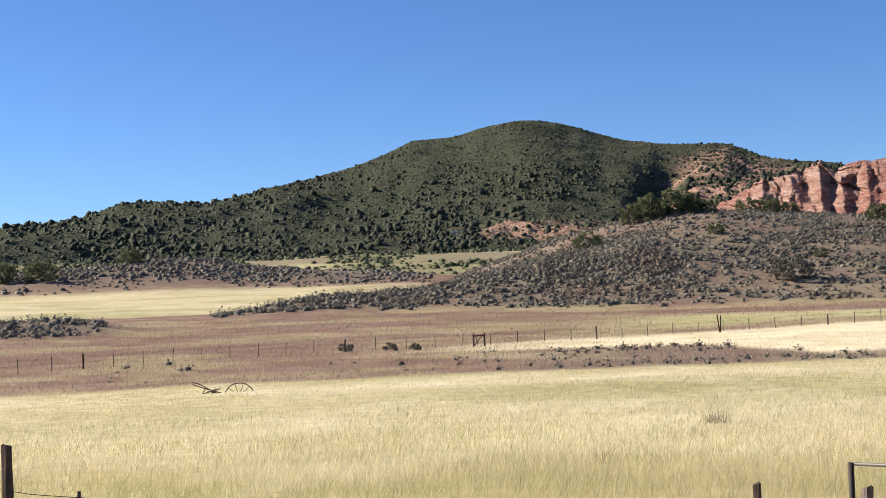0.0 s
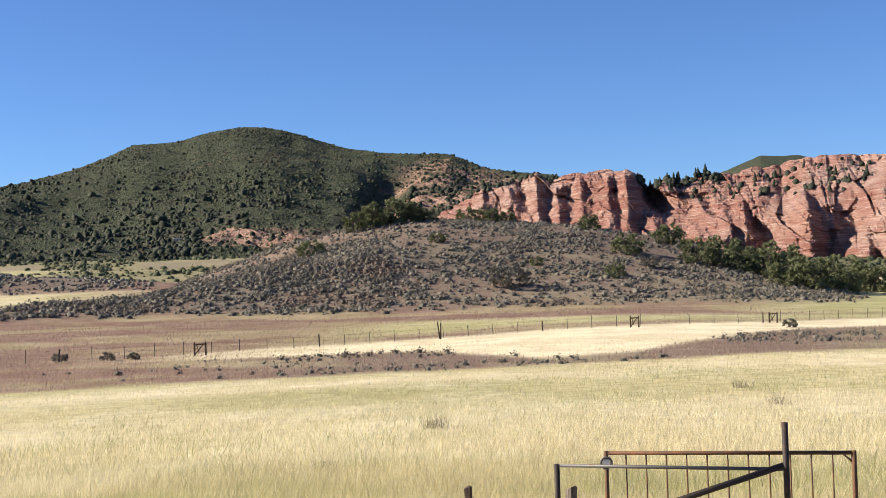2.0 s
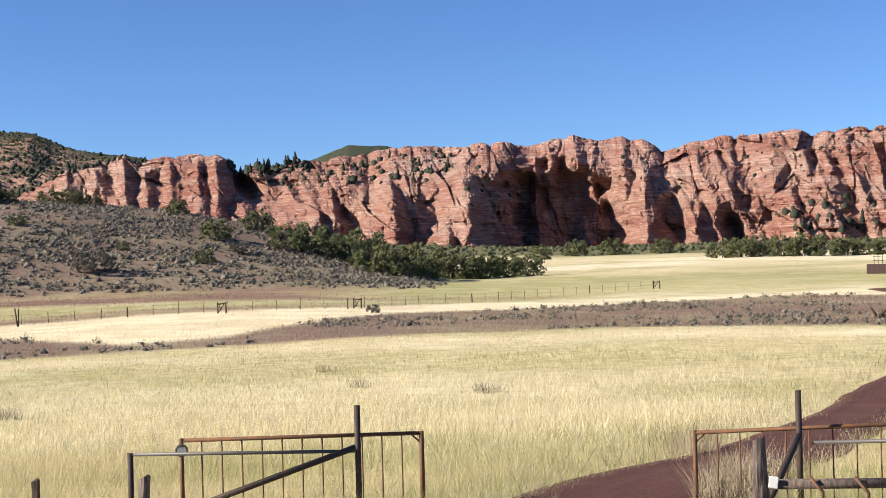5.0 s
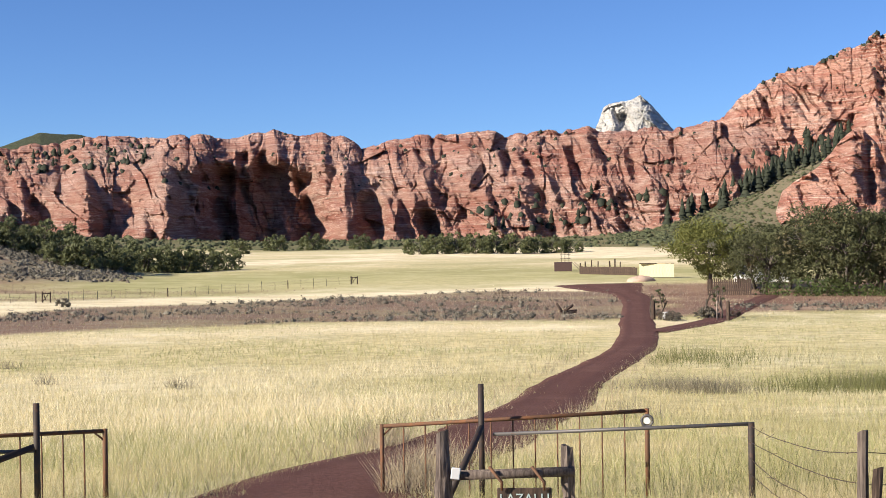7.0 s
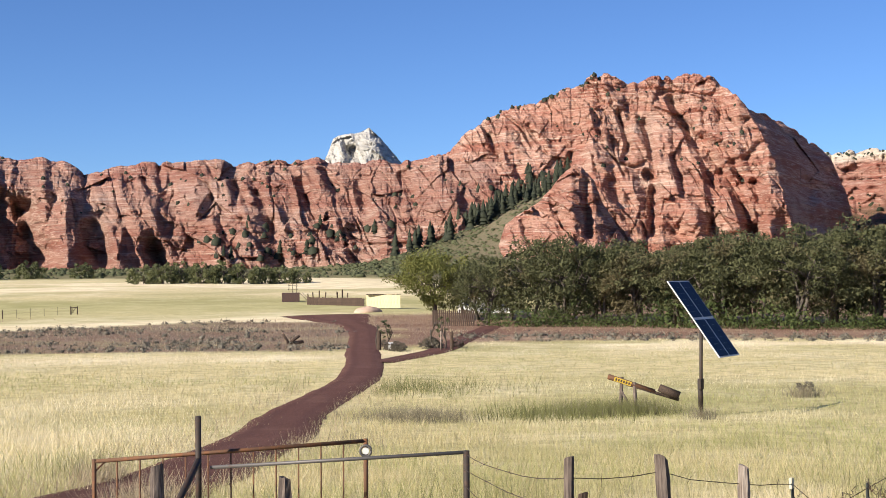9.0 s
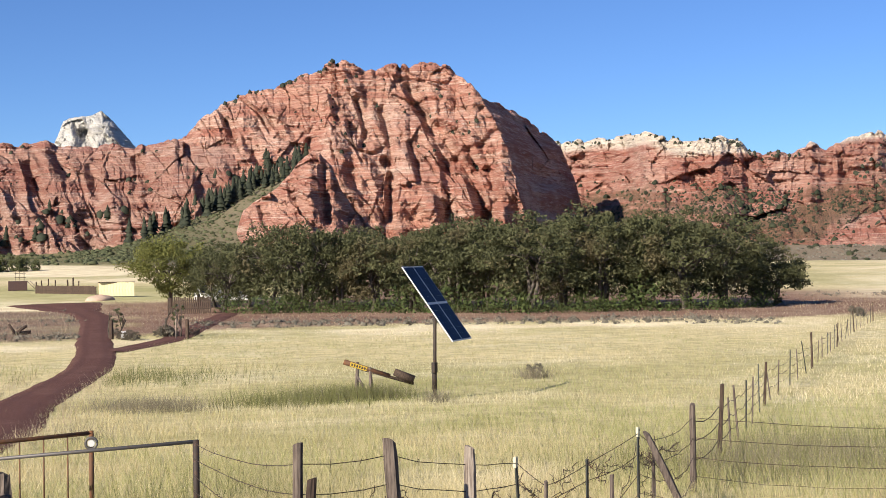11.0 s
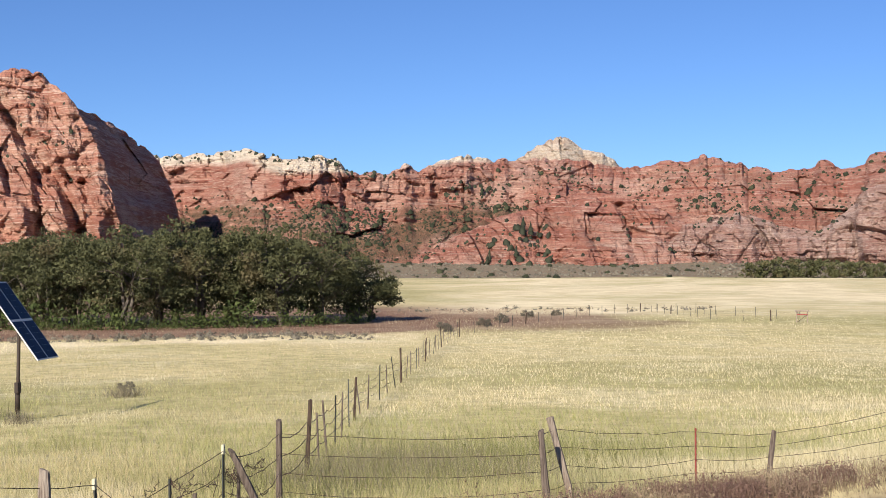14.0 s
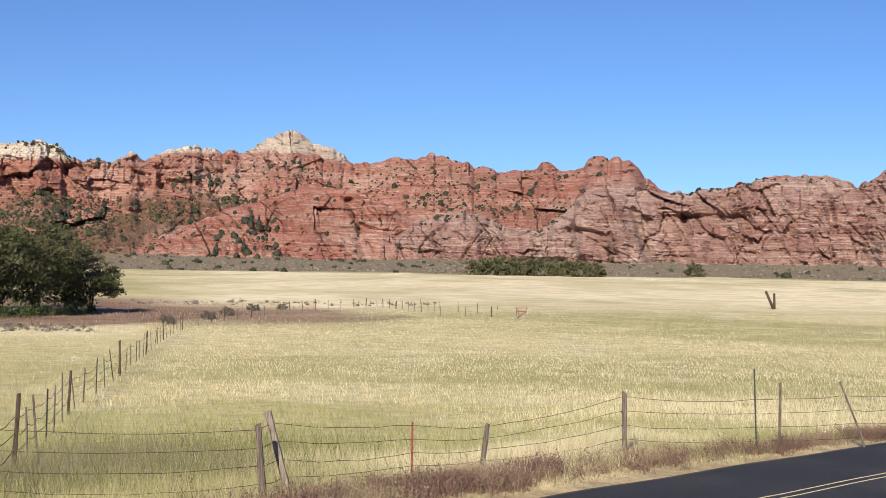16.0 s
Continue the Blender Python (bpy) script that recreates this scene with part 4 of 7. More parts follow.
# ---- the green mountain ----
def build_mountain():
    az = np.arange(-32, 15.0, 0.16)
    d = np.concatenate([np.linspace(930, 1750, 120), np.linspace(1800, 2600, 14)])
    sky = smooth_curve(az, (-44, -33, -24.0, -21.3, -19.2, -17.7, -15.8, -14.2, -12.3, -10.0, -8.7, -7.4, -5.6, -4.4, -3.2, -2.1, -1.0, 0.3, 1.2, 3.1, 4.7, 5.5, 7.1, 8.5, 9.6, 12, 15),
                       (2.4, 2.6, 2.82, 3.06, 3.7, 3.7, 3.6, 4.0, 4.35, 4.92, 5.36, 5.96, 6.06, 6.4, 6.6, 6.6, 6.38, 5.95, 5.66, 5.36, 5.3, 5.28, 4.6, 4.4, 4.3, 3.6, 2.4))
    aa, dd = np.meshgrid(az, d)
    x, y = polar(aa, dd)
    rim = 1300 + 400 * step(sky, 3.0, 6.0)
    top = EYE + rim * np.tan(np.radians(sky))
    base = 26.0
    u = np.clip((dd - 930) / (rim - 930), 0, 1)
    gully = fbm(x * 0.006 + 0.35 * fbm(x * 0.004, y * 0.004), y * 0.0035, 2.0, 5)
    z = base - 6 + (top - base) * (u ** 1.1 * 0.75 + 0.25 * step(u, 0, 1)) + 22 * gully * np.sin(np.pi * np.clip(u, 0, 1)) ** 0.8 + 5.0 * fbm(x * 0.025, y * 0.025, 5, 4)
    z = z - np.maximum(dd - rim, 0) * 0.30
    lift = (EYE + np.tan(np.radians(sky + 0.0)) * rim - 20) / (np.max((z - EYE) / dd, axis=0) * rim + EYE - 20)
    z = 20 + (z - 20) * lift
    # the gully on the near flank, and its broken rock bands
    cut = np.exp(-((aa - 1.2 - 3.2 * u) / 0.8) ** 2) * step(u, 0.0, 0.08) * (1 - step(u, 0.45, 0.7))
    z = z - 26 * cut
    band = np.exp(-((u - 0.17 - 0.04 * fbm(aa * 0.5, 1.0)) / 0.06) ** 2) * step(aa, -7, -3.2) * (1 - step(aa, 0.2, 1.2))
    slope = step(aa - 6 * (u - 0.3), 0.4, 2.2) * (1 - 0.7 * step(u, 0.75, 0.95))
    rock = np.clip(band * step(fbm(x * 0.03, y * 0.03, 1, 3), -0.1, 0.25) + slope * step(fbm(x * 0.018, y * 0.018, 8, 4), -0.4, 0.2), 0, 1)
    z = z + rock * (10 * band + 5 * slope) * (ridged(x * 0.05, y * 0.05, 2, 3) - 0.6)
    verts = np.stack([x, y, z], -1).reshape(-1, 3)
    me = mesh_of("mountain", verts, grid_faces(len(d), len(az))[:, ::-1], MOUNTAIN, True, {"rock": rock.ravel()})
    tagged(part("mountain", me), "rounded mountain clothed in dark green juniper scrub", "mountain", kind="structure")
    return az, d, z


MOUNTAIN_AZ, MOUNTAIN_D, MOUNTAIN_Z = build_mountain()


def build_far_hill():
    az = np.arange(15.5, 22.5, 0.1)
    d = np.linspace(1700, 2300, 24)
    aa, dd = np.meshgrid(az, d)
    x, y = polar(aa, dd)
    el = np.interp(aa, (15.5, 16.9, 18.2, 19.8, 20.6, 22.5), (3.6, 4.1, 4.57, 4.52, 4.3, 3.9))
    u = np.clip((dd - 1700) / 400, 0, 1)
    z = EYE + 2100 * np.tan(np.radians(el)) * (0.7 + 0.3 * step(u, 0, 1)) - np.maximum(dd - 2100, 0) * 0.3 + 4 * fbm(x * 0.02, y * 0.02)
    me = mesh_of("wooded_hill", np.stack([x, y, z], -1).reshape(-1, 3), grid_faces(len(d), len(az))[:, ::-1], MOUNTAIN, True, {"rock": np.zeros(z.size)})
    return tagged(part("wooded_hill", me), "distant dark wooded hill behind the cliff rim", "hill", kind="structure")


build_far_hill()


# ---- plants ----
def leaf_cloud(rng, centres, radii, heights, per, size, flat=0.0, shell=0.55):
    """Many small three-cornered leaves round each centre, in a rounded heap."""
    n = len(centres)
    way = rng.normal(size=(n, per, 3))
    way[..., 2] = np.abs(way[..., 2]) * (1 - flat) + 0.02
    way /= np.linalg.norm(way, axis=-1, keepdims=True)
    far = shell + (1 - shell) * rng.random((n, per, 1)) ** 0.5
    far = far * (0.8 + 0.45 * rng.random((n, per, 1)))
    p = way * far * np.stack([radii, radii, heights], -1)[:, None, :] + centres[:, None, :]
    big = (np.asarray(size) * np.ones(n))[:, None, None, None] * (0.6 + 0.8 * rng.random((n, per, 1, 1)))
    corner = rng.normal(size=(n, per, 3, 3))
    corner /= np.linalg.norm(corner, axis=-1, keepdims=True)
    verts = (p[:, :, None, :] + corner * big).reshape(-1, 3)
    return verts, np.arange(len(verts)).reshape(-1, 3)


def blobs(rng, centres, radii, heights, sides=5, ragged=0.32):
    """Uneven rounded crowns for bushes and far trees."""
    n = len(centres)
    a = np.arange(sides) * 2 * math.pi / sides + rng.uniform(0, 6.28, (n, 1)) + rng.uniform(-0.3, 0.3, (n, sides))
    rings = []
    for share, up in ((0.95, 0.05), (0.85, 0.62)):
        r = share * radii[:, None] * rng.uniform(1 - ragged, 1 + ragged, (n, sides))
        rings.append(np.stack([np.cos(a) * r, np.sin(a) * r, heights[:, None] * (up + rng.uniform(-0.16, 0.16, (n, sides)))], -1))
    tip = np.stack([rng.normal(0, 0.25, n) * radii, rng.normal(0, 0.25, n) * radii, heights], -1)[:, None, :]
    verts = (np.concatenate(rings + [tip], 1) + centres[:, None, :]).reshape(-1, 3)
    corner = []
    for k in range(sides):
        m = (k + 1) % sides
        corner += [(k, m, sides + m), (k, sides + m, sides + k), (sides + k, sides + m, 2 * sides)]
    return verts, (np.array(corner)[None] + (np.arange(n) * (2 * sides + 1))[:, None, None]).reshape(-1, 3)


def both(a, b):
    return np.vstack([a[0], b[0]]), np.vstack([a[1], b[1] + len(a[0])])


def stuff(name, verts, faces, material, label, category):
    ob = part(name, mesh_of(name, verts, faces, material, True))
    return tagged(ob, label, category, kind="stuff")


def strewn(rng, n, az0, az1, d0, d1, power=1.0):
    """Places spread over a ring sector; power 1 is even by area."""
    az = rng.uniform(az0, az1, n)
    u = rng.random(n)
    d = (d0 ** (2 * power) + u * (d1 ** (2 * power) - d0 ** (2 * power))) ** (0.5 / power)
    x, y = polar(az, d)
    return x, y, az, d


def bushes(name, label, material, seed, x, y, size, tall, per, leaf, category="shrub", lump=0.72):
    rng = np.random.default_rng(seed)
    k = np.clip(np.exp(rng.normal(-0.12, 0.38, len(x))), 0.35, 2.0)
    z = ground_z(x, y)
    spots = np.stack([x, y, z], 1)
    cloud = leaf_cloud(rng, spots, size * k, tall * k, per, leaf * k, shell=0.7 if lump else 0.4)
    verts, faces = both(blobs(rng, spots, size * k * lump, 1.2 * tall * k * lump), cloud) if lump else cloud
    return stuff(name, verts, faces, material, label, category)


def build_sage():
    rng = np.random.default_rng(4)
    x, y, az, d = strewn(rng, 38000, -9, 23, 195, 325)
    cover = zones(x, y)["sage"] * ((0.3 + 0.8 * step(fbm(x * 0.06, y * 0.06, 2, 4), -0.2, 0.22)) * (0.3 + 0.85 * step(fbm(x * 0.35, y * 0.35, 8, 2), -0.15, 0.15)))
    keep = rng.random(len(x)) < cover * 1.25
    bushes("knoll_sagebrush", "grey-green sagebrush covering the knoll", LEAF_SAGE, 5, x[keep], y[keep], 0.66, 0.50, 16, 0.115, lump=0.5)
    x, y, az, d = strewn(rng, 17000, -25, 3, 165, 270)
    keep = (rng.random(len(x)) < (zones(x, y)["sage"] > 0.25) * (0.35 + 0.8 * step(fbm(x * 0.06, y * 0.06, 2, 3), -0.3, 0.2)) * (0.25 + 0.9 * step(fbm(x * 0.3, y * 0.3, 8, 2), -0.2, 0.1)))
    bushes("ridge_sagebrush", "dense grey sagebrush along the low ridge", LEAF_SAGE, 6, x[keep], y[keep], 0.66, 0.60, 22, 0.115, lump=0.5)
    x, y, az, d = strewn(rng, 9500, -2, 42, 88, 172)
    keep = rng.random(len(x)) < zones(x, y)["sage"] * 1.3 * step(fbm(x * 0.08, y * 0.08, 5, 2), -0.3, 0.3)
    x2, y2, _, _ = strewn(rng, 40, -20, 0, 88, 112)
    x3, y3, _, _ = strewn(rng, 420, 46, 70, 112, 124)
    x4, y4, _, _ = strewn(rng, 90, 70, 84, 188, 205)
    x3, y3 = np.concatenate([x3, x4]), np.concatenate([y3, y4])
    x, y = np.concatenate([x[keep], x2, x3]), np.concatenate([y[keep], y2, y3])
    bushes("flat_sagebrush", "low sagebrush scattered over bare soil", LEAF_SAGE, 7, x, y, 0.32, 0.30, 22, 0.07, lump=0.5)
    x, y, az, d = strewn(rng, 9000, -26, -4, 480, 600)
    keep = rng.random(len(x)) < zones(x, y)["sage"] * 1.3 * step(fbm(x * 0.03, y * 0.03, 2, 3), -0.5, 0.2)
    bushes("far_ridge_sagebrush", "sagebrush on the far low ridge", LEAF_SAGE, 8, x[keep], y[keep], 1.05, 0.85, 8, 0.22, lump=0.62)
    x, y, az, d = strewn(rng, 4200, 60, 104, 755, 940)
    bushes("apron_sagebrush", "grey sagebrush slope below the far range", LEAF_SAGE, 9, x, y, 1.0, 0.7, 2, 0.3)
    x, y, az, d = strewn(rng, 1700, 14, 44, 560, 890)
    keep = rng.random(len(x)) < zones(x, y)["scrub"]
    bushes("cliff_foot_scrub", "green oak scrub at the foot of the cliff", LEAF_SHRUB, 10, x[keep], y[keep], 1.7, 1.3, 16, 0.3)
    x, y, az, d = strewn(rng, 2600, -26, 3, 620, 935)
    keep = (rng.random(len(x)) < 0.25 + 0.75 * step(fbm(x * 0.012, y * 0.02, 2, 3), -0.2, 0.1)) & (zones(x, y)["scrub"] > 0.15)
    bushes("valley_scrub", "green oak scrub on the valley floor", LEAF_SHRUB, 11, x[keep], y[keep], 1.9, 1.5, 14, 0.34)
    x, y, az, d = strewn(rng, 2200, 41.5, 51, 620, 880)
    bushes("slope_scrub", "grey-green scrub on the slope beside the butte", LEAF_SHRUB, 13, x, y, 1.3, 0.9, 10, 0.28)
    x, y, az, d = strewn(rng, 120, 60, 104, 740, 940)
    bushes("apron_scrub", "dark shrubs dotted over the sage slope", LEAF_JUNIPER, 12, x, y, 2.2, 1.9, 14, 0.5)


build_sage()


def tufts(rng, centres, radii, heights):
    """Small five-sided heaps for scrub that is far off."""
    n = len(centres)
    a = np.arange(5) * 2 * math.pi / 5 + rng.uniform(0, 6.28, (n, 1))
    r = radii[:, None] * rng.uniform(0.6, 1.3, (n, 5))
    ring = np.stack([np.cos(a) * r, np.sin(a) * r, heights[:, None] * rng.uniform(-0.2, 0.45, (n, 5))], -1)
    tip = np.stack([rng.normal(0, 0.3, n) * radii, rng.normal(0, 0.3, n) * radii, heights], -1)[:, None, :]
    verts = (np.concatenate([ring, tip], 1) + centres[:, None, :]).reshape(-1, 3)
    corner = np.array([(k, (k + 1) % 5, 5) for k in range(5)])
    return verts, (corner[None] + (np.arange(n) * 6)[:, None, None]).reshape(-1, 3)


MOUNTAIN_STEP = float(MOUNTAIN_AZ[1] - MOUNTAIN_AZ[0])


def build_mountain_trees():
    rng = np.random.default_rng(14)

    def spots_of(n, lean):
        i = rng.integers(0, 117, n) + rng.random(n)
        az = rng.uniform(MOUNTAIN_AZ[0], MOUNTAIN_AZ[-1] - 0.2, n)
        keep = (i > 2) & (rng.random(n) < lean + (1 - lean) * step(fbm(az * 0.35, i * 0.04, 3, 3), -0.2, 0.3))
        i, az = i[keep], az[keep]
        i0, j0 = i.astype(int), ((az - MOUNTAIN_AZ[0]) / MOUNTAIN_STEP).astype(int)
        fi, fj = i - i0, (az - MOUNTAIN_AZ[0]) / MOUNTAIN_STEP - j0
        z = sum(MOUNTAIN_Z[i0 + p, j0 + q] * (fi if p else 1 - fi) * (fj if q else 1 - fj) for p in (0, 1) for q in (0, 1))
        d = MOUNTAIN_D[i0] * (1 - fi) + MOUNTAIN_D[i0 + 1] * fi
        return np.stack([*polar(az, d), z - 0.2], 1), z

    spots, z = spots_of(22000, 0.22)
    k = rng.uniform(0.55, 1.25, len(z)) * (1 + 0.7 * (rng.random(len(z)) < 0.15)) * (1 - 0.4 * step(z, 80, 150))
    verts, faces = blobs(rng, spots, 1.85 * k, 2.6 * k, 5, 0.45)
    stuff("mountain_junipers", verts, faces, LEAF_JUNIPER, "juniper trees scattered over the mountain", "tree")
    spots, z = spots_of(48000, 0.6)
    k = rng.uniform(0.5, 1.2, len(z))
    verts, faces = tufts(rng, spots, 1.5 * k, 1.4 * k)
    stuff("mountain_scrub", verts, faces, LEAF_SCRUB, "dense dark green scrub over the mountain", "shrub")


build_mountain_trees()


def conifers(rng, spots, tall, wide=0.2):
    """Pines as ragged tiers of drooping boughs, narrowing to a tip."""
    n, tiers, boughs = len(spots), 7, 7
    verts, faces = [], []
    for k in range(tiers):
        v = k / tiers
        a = np.arange(boughs) * 2 * math.pi / boughs + rng.uniform(0, 6.28, (n, 1))
        r = (tall * wide * (1.06 - v) ** 0.8)[:, None] * rng.uniform(0.55, 1.3, (n, boughs))
        low = tall[:, None] * (0.10 + 0.86 * v + rng.uniform(-0.05, 0.03, (n, boughs)))
        ring = np.stack([np.cos(a) * r, np.sin(a) * r, low], -1)
        tip = np.stack([0 * tall, 0 * tall, tall * min(1.0, 0.10 + 0.86 * v + 0.28)], -1)[:, None, :]
        verts.append(np.concatenate([ring, tip], 1) + spots[:, None, :])
        corner = np.array([(b, (b + 1) % boughs, boughs) for b in range(boughs)])
        faces.append((corner[None] + (np.arange(n) * (boughs + 1))[:, None, None] + k * n * (boughs + 1)).reshape(-1, 3))
    return np.concatenate([v.reshape(-1, 3) for v in verts]), np.vstack(faces)


def build_cliff_trees():
    """Pines and junipers on ledges and rims of the rock walls."""
    rng = np.random.default_rng(15)
    spots, tall = [], []
    plans = [("red_cliff", 60, 13.2, 16.8, 0.86, 1.0, 7), ("red_cliff", 70, 14.5, 22.5, 0.62, 0.9, 6), ("red_cliff", 46, 35.5, 43.5, 0.08, 0.36, 7), ("red_cliff", 60, 5, 10, 0.95, 1.0, 5), ("red_cliff", 90, 20, 46, 0.5, 1.0, 4),
             ("red_butte", 55, 45.5, 51, 0.25, 0.55, 10), ("red_butte", 24, 47.5, 52.5, 0.97, 1.0, 4.6), ("red_butte", 40, 50, 58, 0.5, 0.95, 4),
             ("far_range", 90, 61.0, 71, 0.93, 1.0, 4), ("lower_cliff", 60, 92, 104, 0.96, 1.0, 3.2), ("far_range", 26, 84, 92, 0.97, 1.0, 3), ("red_slabs", 46, 74.4, 77.4, 0.05, 0.75, 7), ("far_range", 24, 73, 75.5, 0.6, 0.75, 6), ("red_slabs", 60, 72.5, 84, 0.02, 0.9, 4), ("lower_cliff", 70, 82, 104, 0.0, 0.14, 5), ("lower_cliff", 30, 83, 90, 0.9, 1.0, 4)]
    for name, n, a0, a1, v0, v1, h in plans:
        az, zt, front, z = wall_tops[name]
        for a, v in zip(rng.uniform(a0, a1, n), rng.uniform(v0, v1, n)):
            j = int(np.argmin(np.abs(az - a)))
            i = int(v * (len(z) - 1))
            px, py = polar(az[j], front[i, j] + 0.5)
            spots.append((px, py, z[i, j] - 0.4))
            tall.append(h * rng.uniform(0.5, 1.3))
    spots, tall = np.array(spots), np.array(tall)
    slim = (rng.random(len(tall)) < 0.3) & (tall > 5.5) & (spots[:, 2] < 90)
    verts, faces = both(conifers(rng, spots[slim], 1.25 * tall[slim], 0.24), blobs(rng, spots[~slim], tall[~slim] * 0.34, tall[~slim] * 0.62, 6, 0.45))
    stuff("ledge_pines", verts, faces, LEAF_PINE, "dark pines and junipers on the rock ledges", "tree")
    # junipers over the terraces of the far range, thick in some places and bare in others
    az, zt, front, z = wall_tops["far_range"]
    n = 11500
    a = np.concatenate([rng.uniform(61, 80, 7500), rng.uniform(74, 91, 4000)])
    v = np.concatenate([rng.uniform(0.02, 0.62, 7500), rng.uniform(0.5, 0.95, 4000)])
    j, i = np.searchsorted(az, a), (v * (len(z) - 2)).astype(int)
    lying = (front[i + 1, j] - front[i, j]) / np.maximum(z[i + 1, j] - z[i, j], 0.05)
    keep = rng.random(n) < step(fbm(a * 0.6, v * 7, 3, 4), -0.6, 0.3) * (0.05 + 0.75 * step(lying, 1.0, 2.6)) * (0.35 + 0.65 * (v < 0.62))
    i, j = i[keep], j[keep]
    px, py = polar(az[j] + rng.uniform(-0.03, 0.03, len(j)), front[i, j] + 0.3)
    k = 0.8 * rng.uniform(0.5, 1.3, len(j)) * (1 + 1.2 * (rng.random(len(j)) < 0.10))
    spots = np.stack([px, py, z[i, j] - 0.3], 1)
    verts, faces = blobs(rng, spots, 1.25 * k, 1.9 * k, 5, 0.45)
    stuff("range_junipers", verts, faces, LEAF_JUNIPER, "junipers dotted over the far red terraces", "tree")
    # the stand of pines on the slope beside the butte
    n = 120
    az = rng.uniform(43.0, 50.6, n)
    d = rng.uniform(795, 868, n)
    keep = rng.random(n) < 0.25 + 0.75 * step(az, 44, 47.5)
    x, y = polar(az[keep], d[keep])
    z = ground_z(x, y)
    h = rng.uniform(8, 17, len(x))
    verts, faces = conifers(rng, np.stack([x, y, z - 0.5], 1), h, 0.19)
    stuff("slope_pines", verts, faces, LEAF_PINE, "stand of tall pines on the slope beside the butte", "tree")


build_cliff_trees()


# ---- trees ----
def tube(points, radii, sides=7):
    """A bent tapering tube."""
    points = np.array(points, float)
    verts, faces = [], []
    for k, (p, r) in enumerate(zip(points, radii)):
        way = points[min(k + 1, len(points) - 1)] - points[max(k - 1, 0)]
        way = way / (np.linalg.norm(way) + 1e-9)
        side = np.cross(way, (0.3, 0.9, 0.2))
        side /= np.linalg.norm(side) + 1e-9
        over = np.cross(way, side)
        for s in range(sides):
            a = 2 * math.pi * s / sides
            verts.append(p + r * (math.cos(a) * side + math.sin(a) * over))
    for k in range(len(points) - 1):
        for s in range(sides):
            faces.append((k * sides + s, k * sides + (s + 1) % sides, (k + 1) * sides + (s + 1) % sides, (k + 1) * sides + s))
    verts += [points[0], points[-1]]
    n = len(points) * sides
    for s in range(sides):
        faces.append((n, (s + 1) % sides, s, s))
        faces.append((n + 1, n - sides + s, n - sides + (s + 1) % sides, n - sides + (s + 1) % sides))
    return np.array(verts), faces


def tubes_mesh(name, pieces, material, sides=7):
    bm = bmesh.new()
    for points, radii in pieces:
        verts, faces = tube(points, radii, sides)
        made = [bm.verts.new(v) for v in verts]
        for f in faces:
            ids = list(dict.fromkeys(f))
            try:
                bm.faces.new([made[i] for i in ids])
            except ValueError:
                pass
    for f in bm.faces:
        f.smooth = True
    me = bpy.data.meshes.new(name)
    bm.to_mesh(me)
    bm.free()
    me.materials.append(material)
    return me


def build_tree(name, label, seed, tall, spread, low, clumps, per, leaf, leaves, category="tree"):
    """A tree with a tapered trunk, limbs, and a crown of leaves in clumps with gaps."""
    rng = np.random.default_rng(seed)
    root = new(name)
    root.empty_display_size = 0.3
    pieces = []
    stout = min(1.0, tall / 7)
    for stem in range(2 + seed % 2):
        lean = rng.normal(0, 0.35, 2)
        top = np.array([lean[0] * 2, lean[1] * 2, tall * 0.55])
        start = np.array([rng.normal(0, 0.25), rng.normal(0, 0.25), -0.15])
        bend = (start + top) / 2 + rng.normal(0, 0.25, 3) * (1, 1, 0)
        pieces.append(([start, bend, top], [0.2 * stout, 0.15 * stout, 0.09 * stout]))
        for k in range(5):
            a = rng.uniform(0, 2 * math.pi)
            p0 = bend + (top - bend) * rng.uniform(0, 0.9)
            p2 = np.array([math.cos(a) * spread * 0.7, math.sin(a) * spread * 0.7, tall * rng.uniform(0.45, 0.85)])
            p1 = (p0 + p2) / 2 + (0, 0, 0.4)
            pieces.append(([p0, p1, p2], [0.085 * stout, 0.055 * stout, 0.02 * stout]))
    part("trunk", tubes_mesh("trunk", pieces, BARK), None, root, "grey forked trunk with limbs")
    way = rng.normal(size=(clumps, 3))
    way[:, 2] = way[:, 2] * 0.9 + 0.15
    way /= np.linalg.norm(way, axis=1, keepdims=True)
    far = rng.uniform(0.45, 1.0, (clumps, 1)) ** 0.6
    half = (tall - low) / 2
    centre = way * far * (spread, spread, half) + (0, 0, low + half)
    radius = rng.uniform(0.5, 1.15, clumps) * spread * 0.24
    verts, faces = leaf_cloud(rng, centre, radius, radius * 0.75, per, leaf, shell=0.35)
    down, dfaces = leaf_cloud(rng, centre, radius * 0.9, -radius * 0.4, per // 3, leaf, shell=0.35)
    verts, faces = np.vstack([verts, down]), np.vstack([faces, dfaces + len(verts)])
    part("crown", mesh_of("crown", verts, faces, leaves, False), None, root)
    return tagged(root, label, category)


def plant(ob, x, y, turn=0.0, scale=1.0):
    ob.scale = (scale, scale, scale)
    ob.matrix_basis = pose(x, y, on_ground(x, y) - 0.05, 0, 0, turn) @ Matrix.Diagonal((scale, scale, scale, 1))
    return ob


def plant_copy(ob, x, y, turn=0.0, scale=1.0):
    made = copy_thing(ob, pose(x, y, on_ground(x, y) - 0.05, 0, 0, turn))
    made.scale = (scale, scale, scale)
    return made


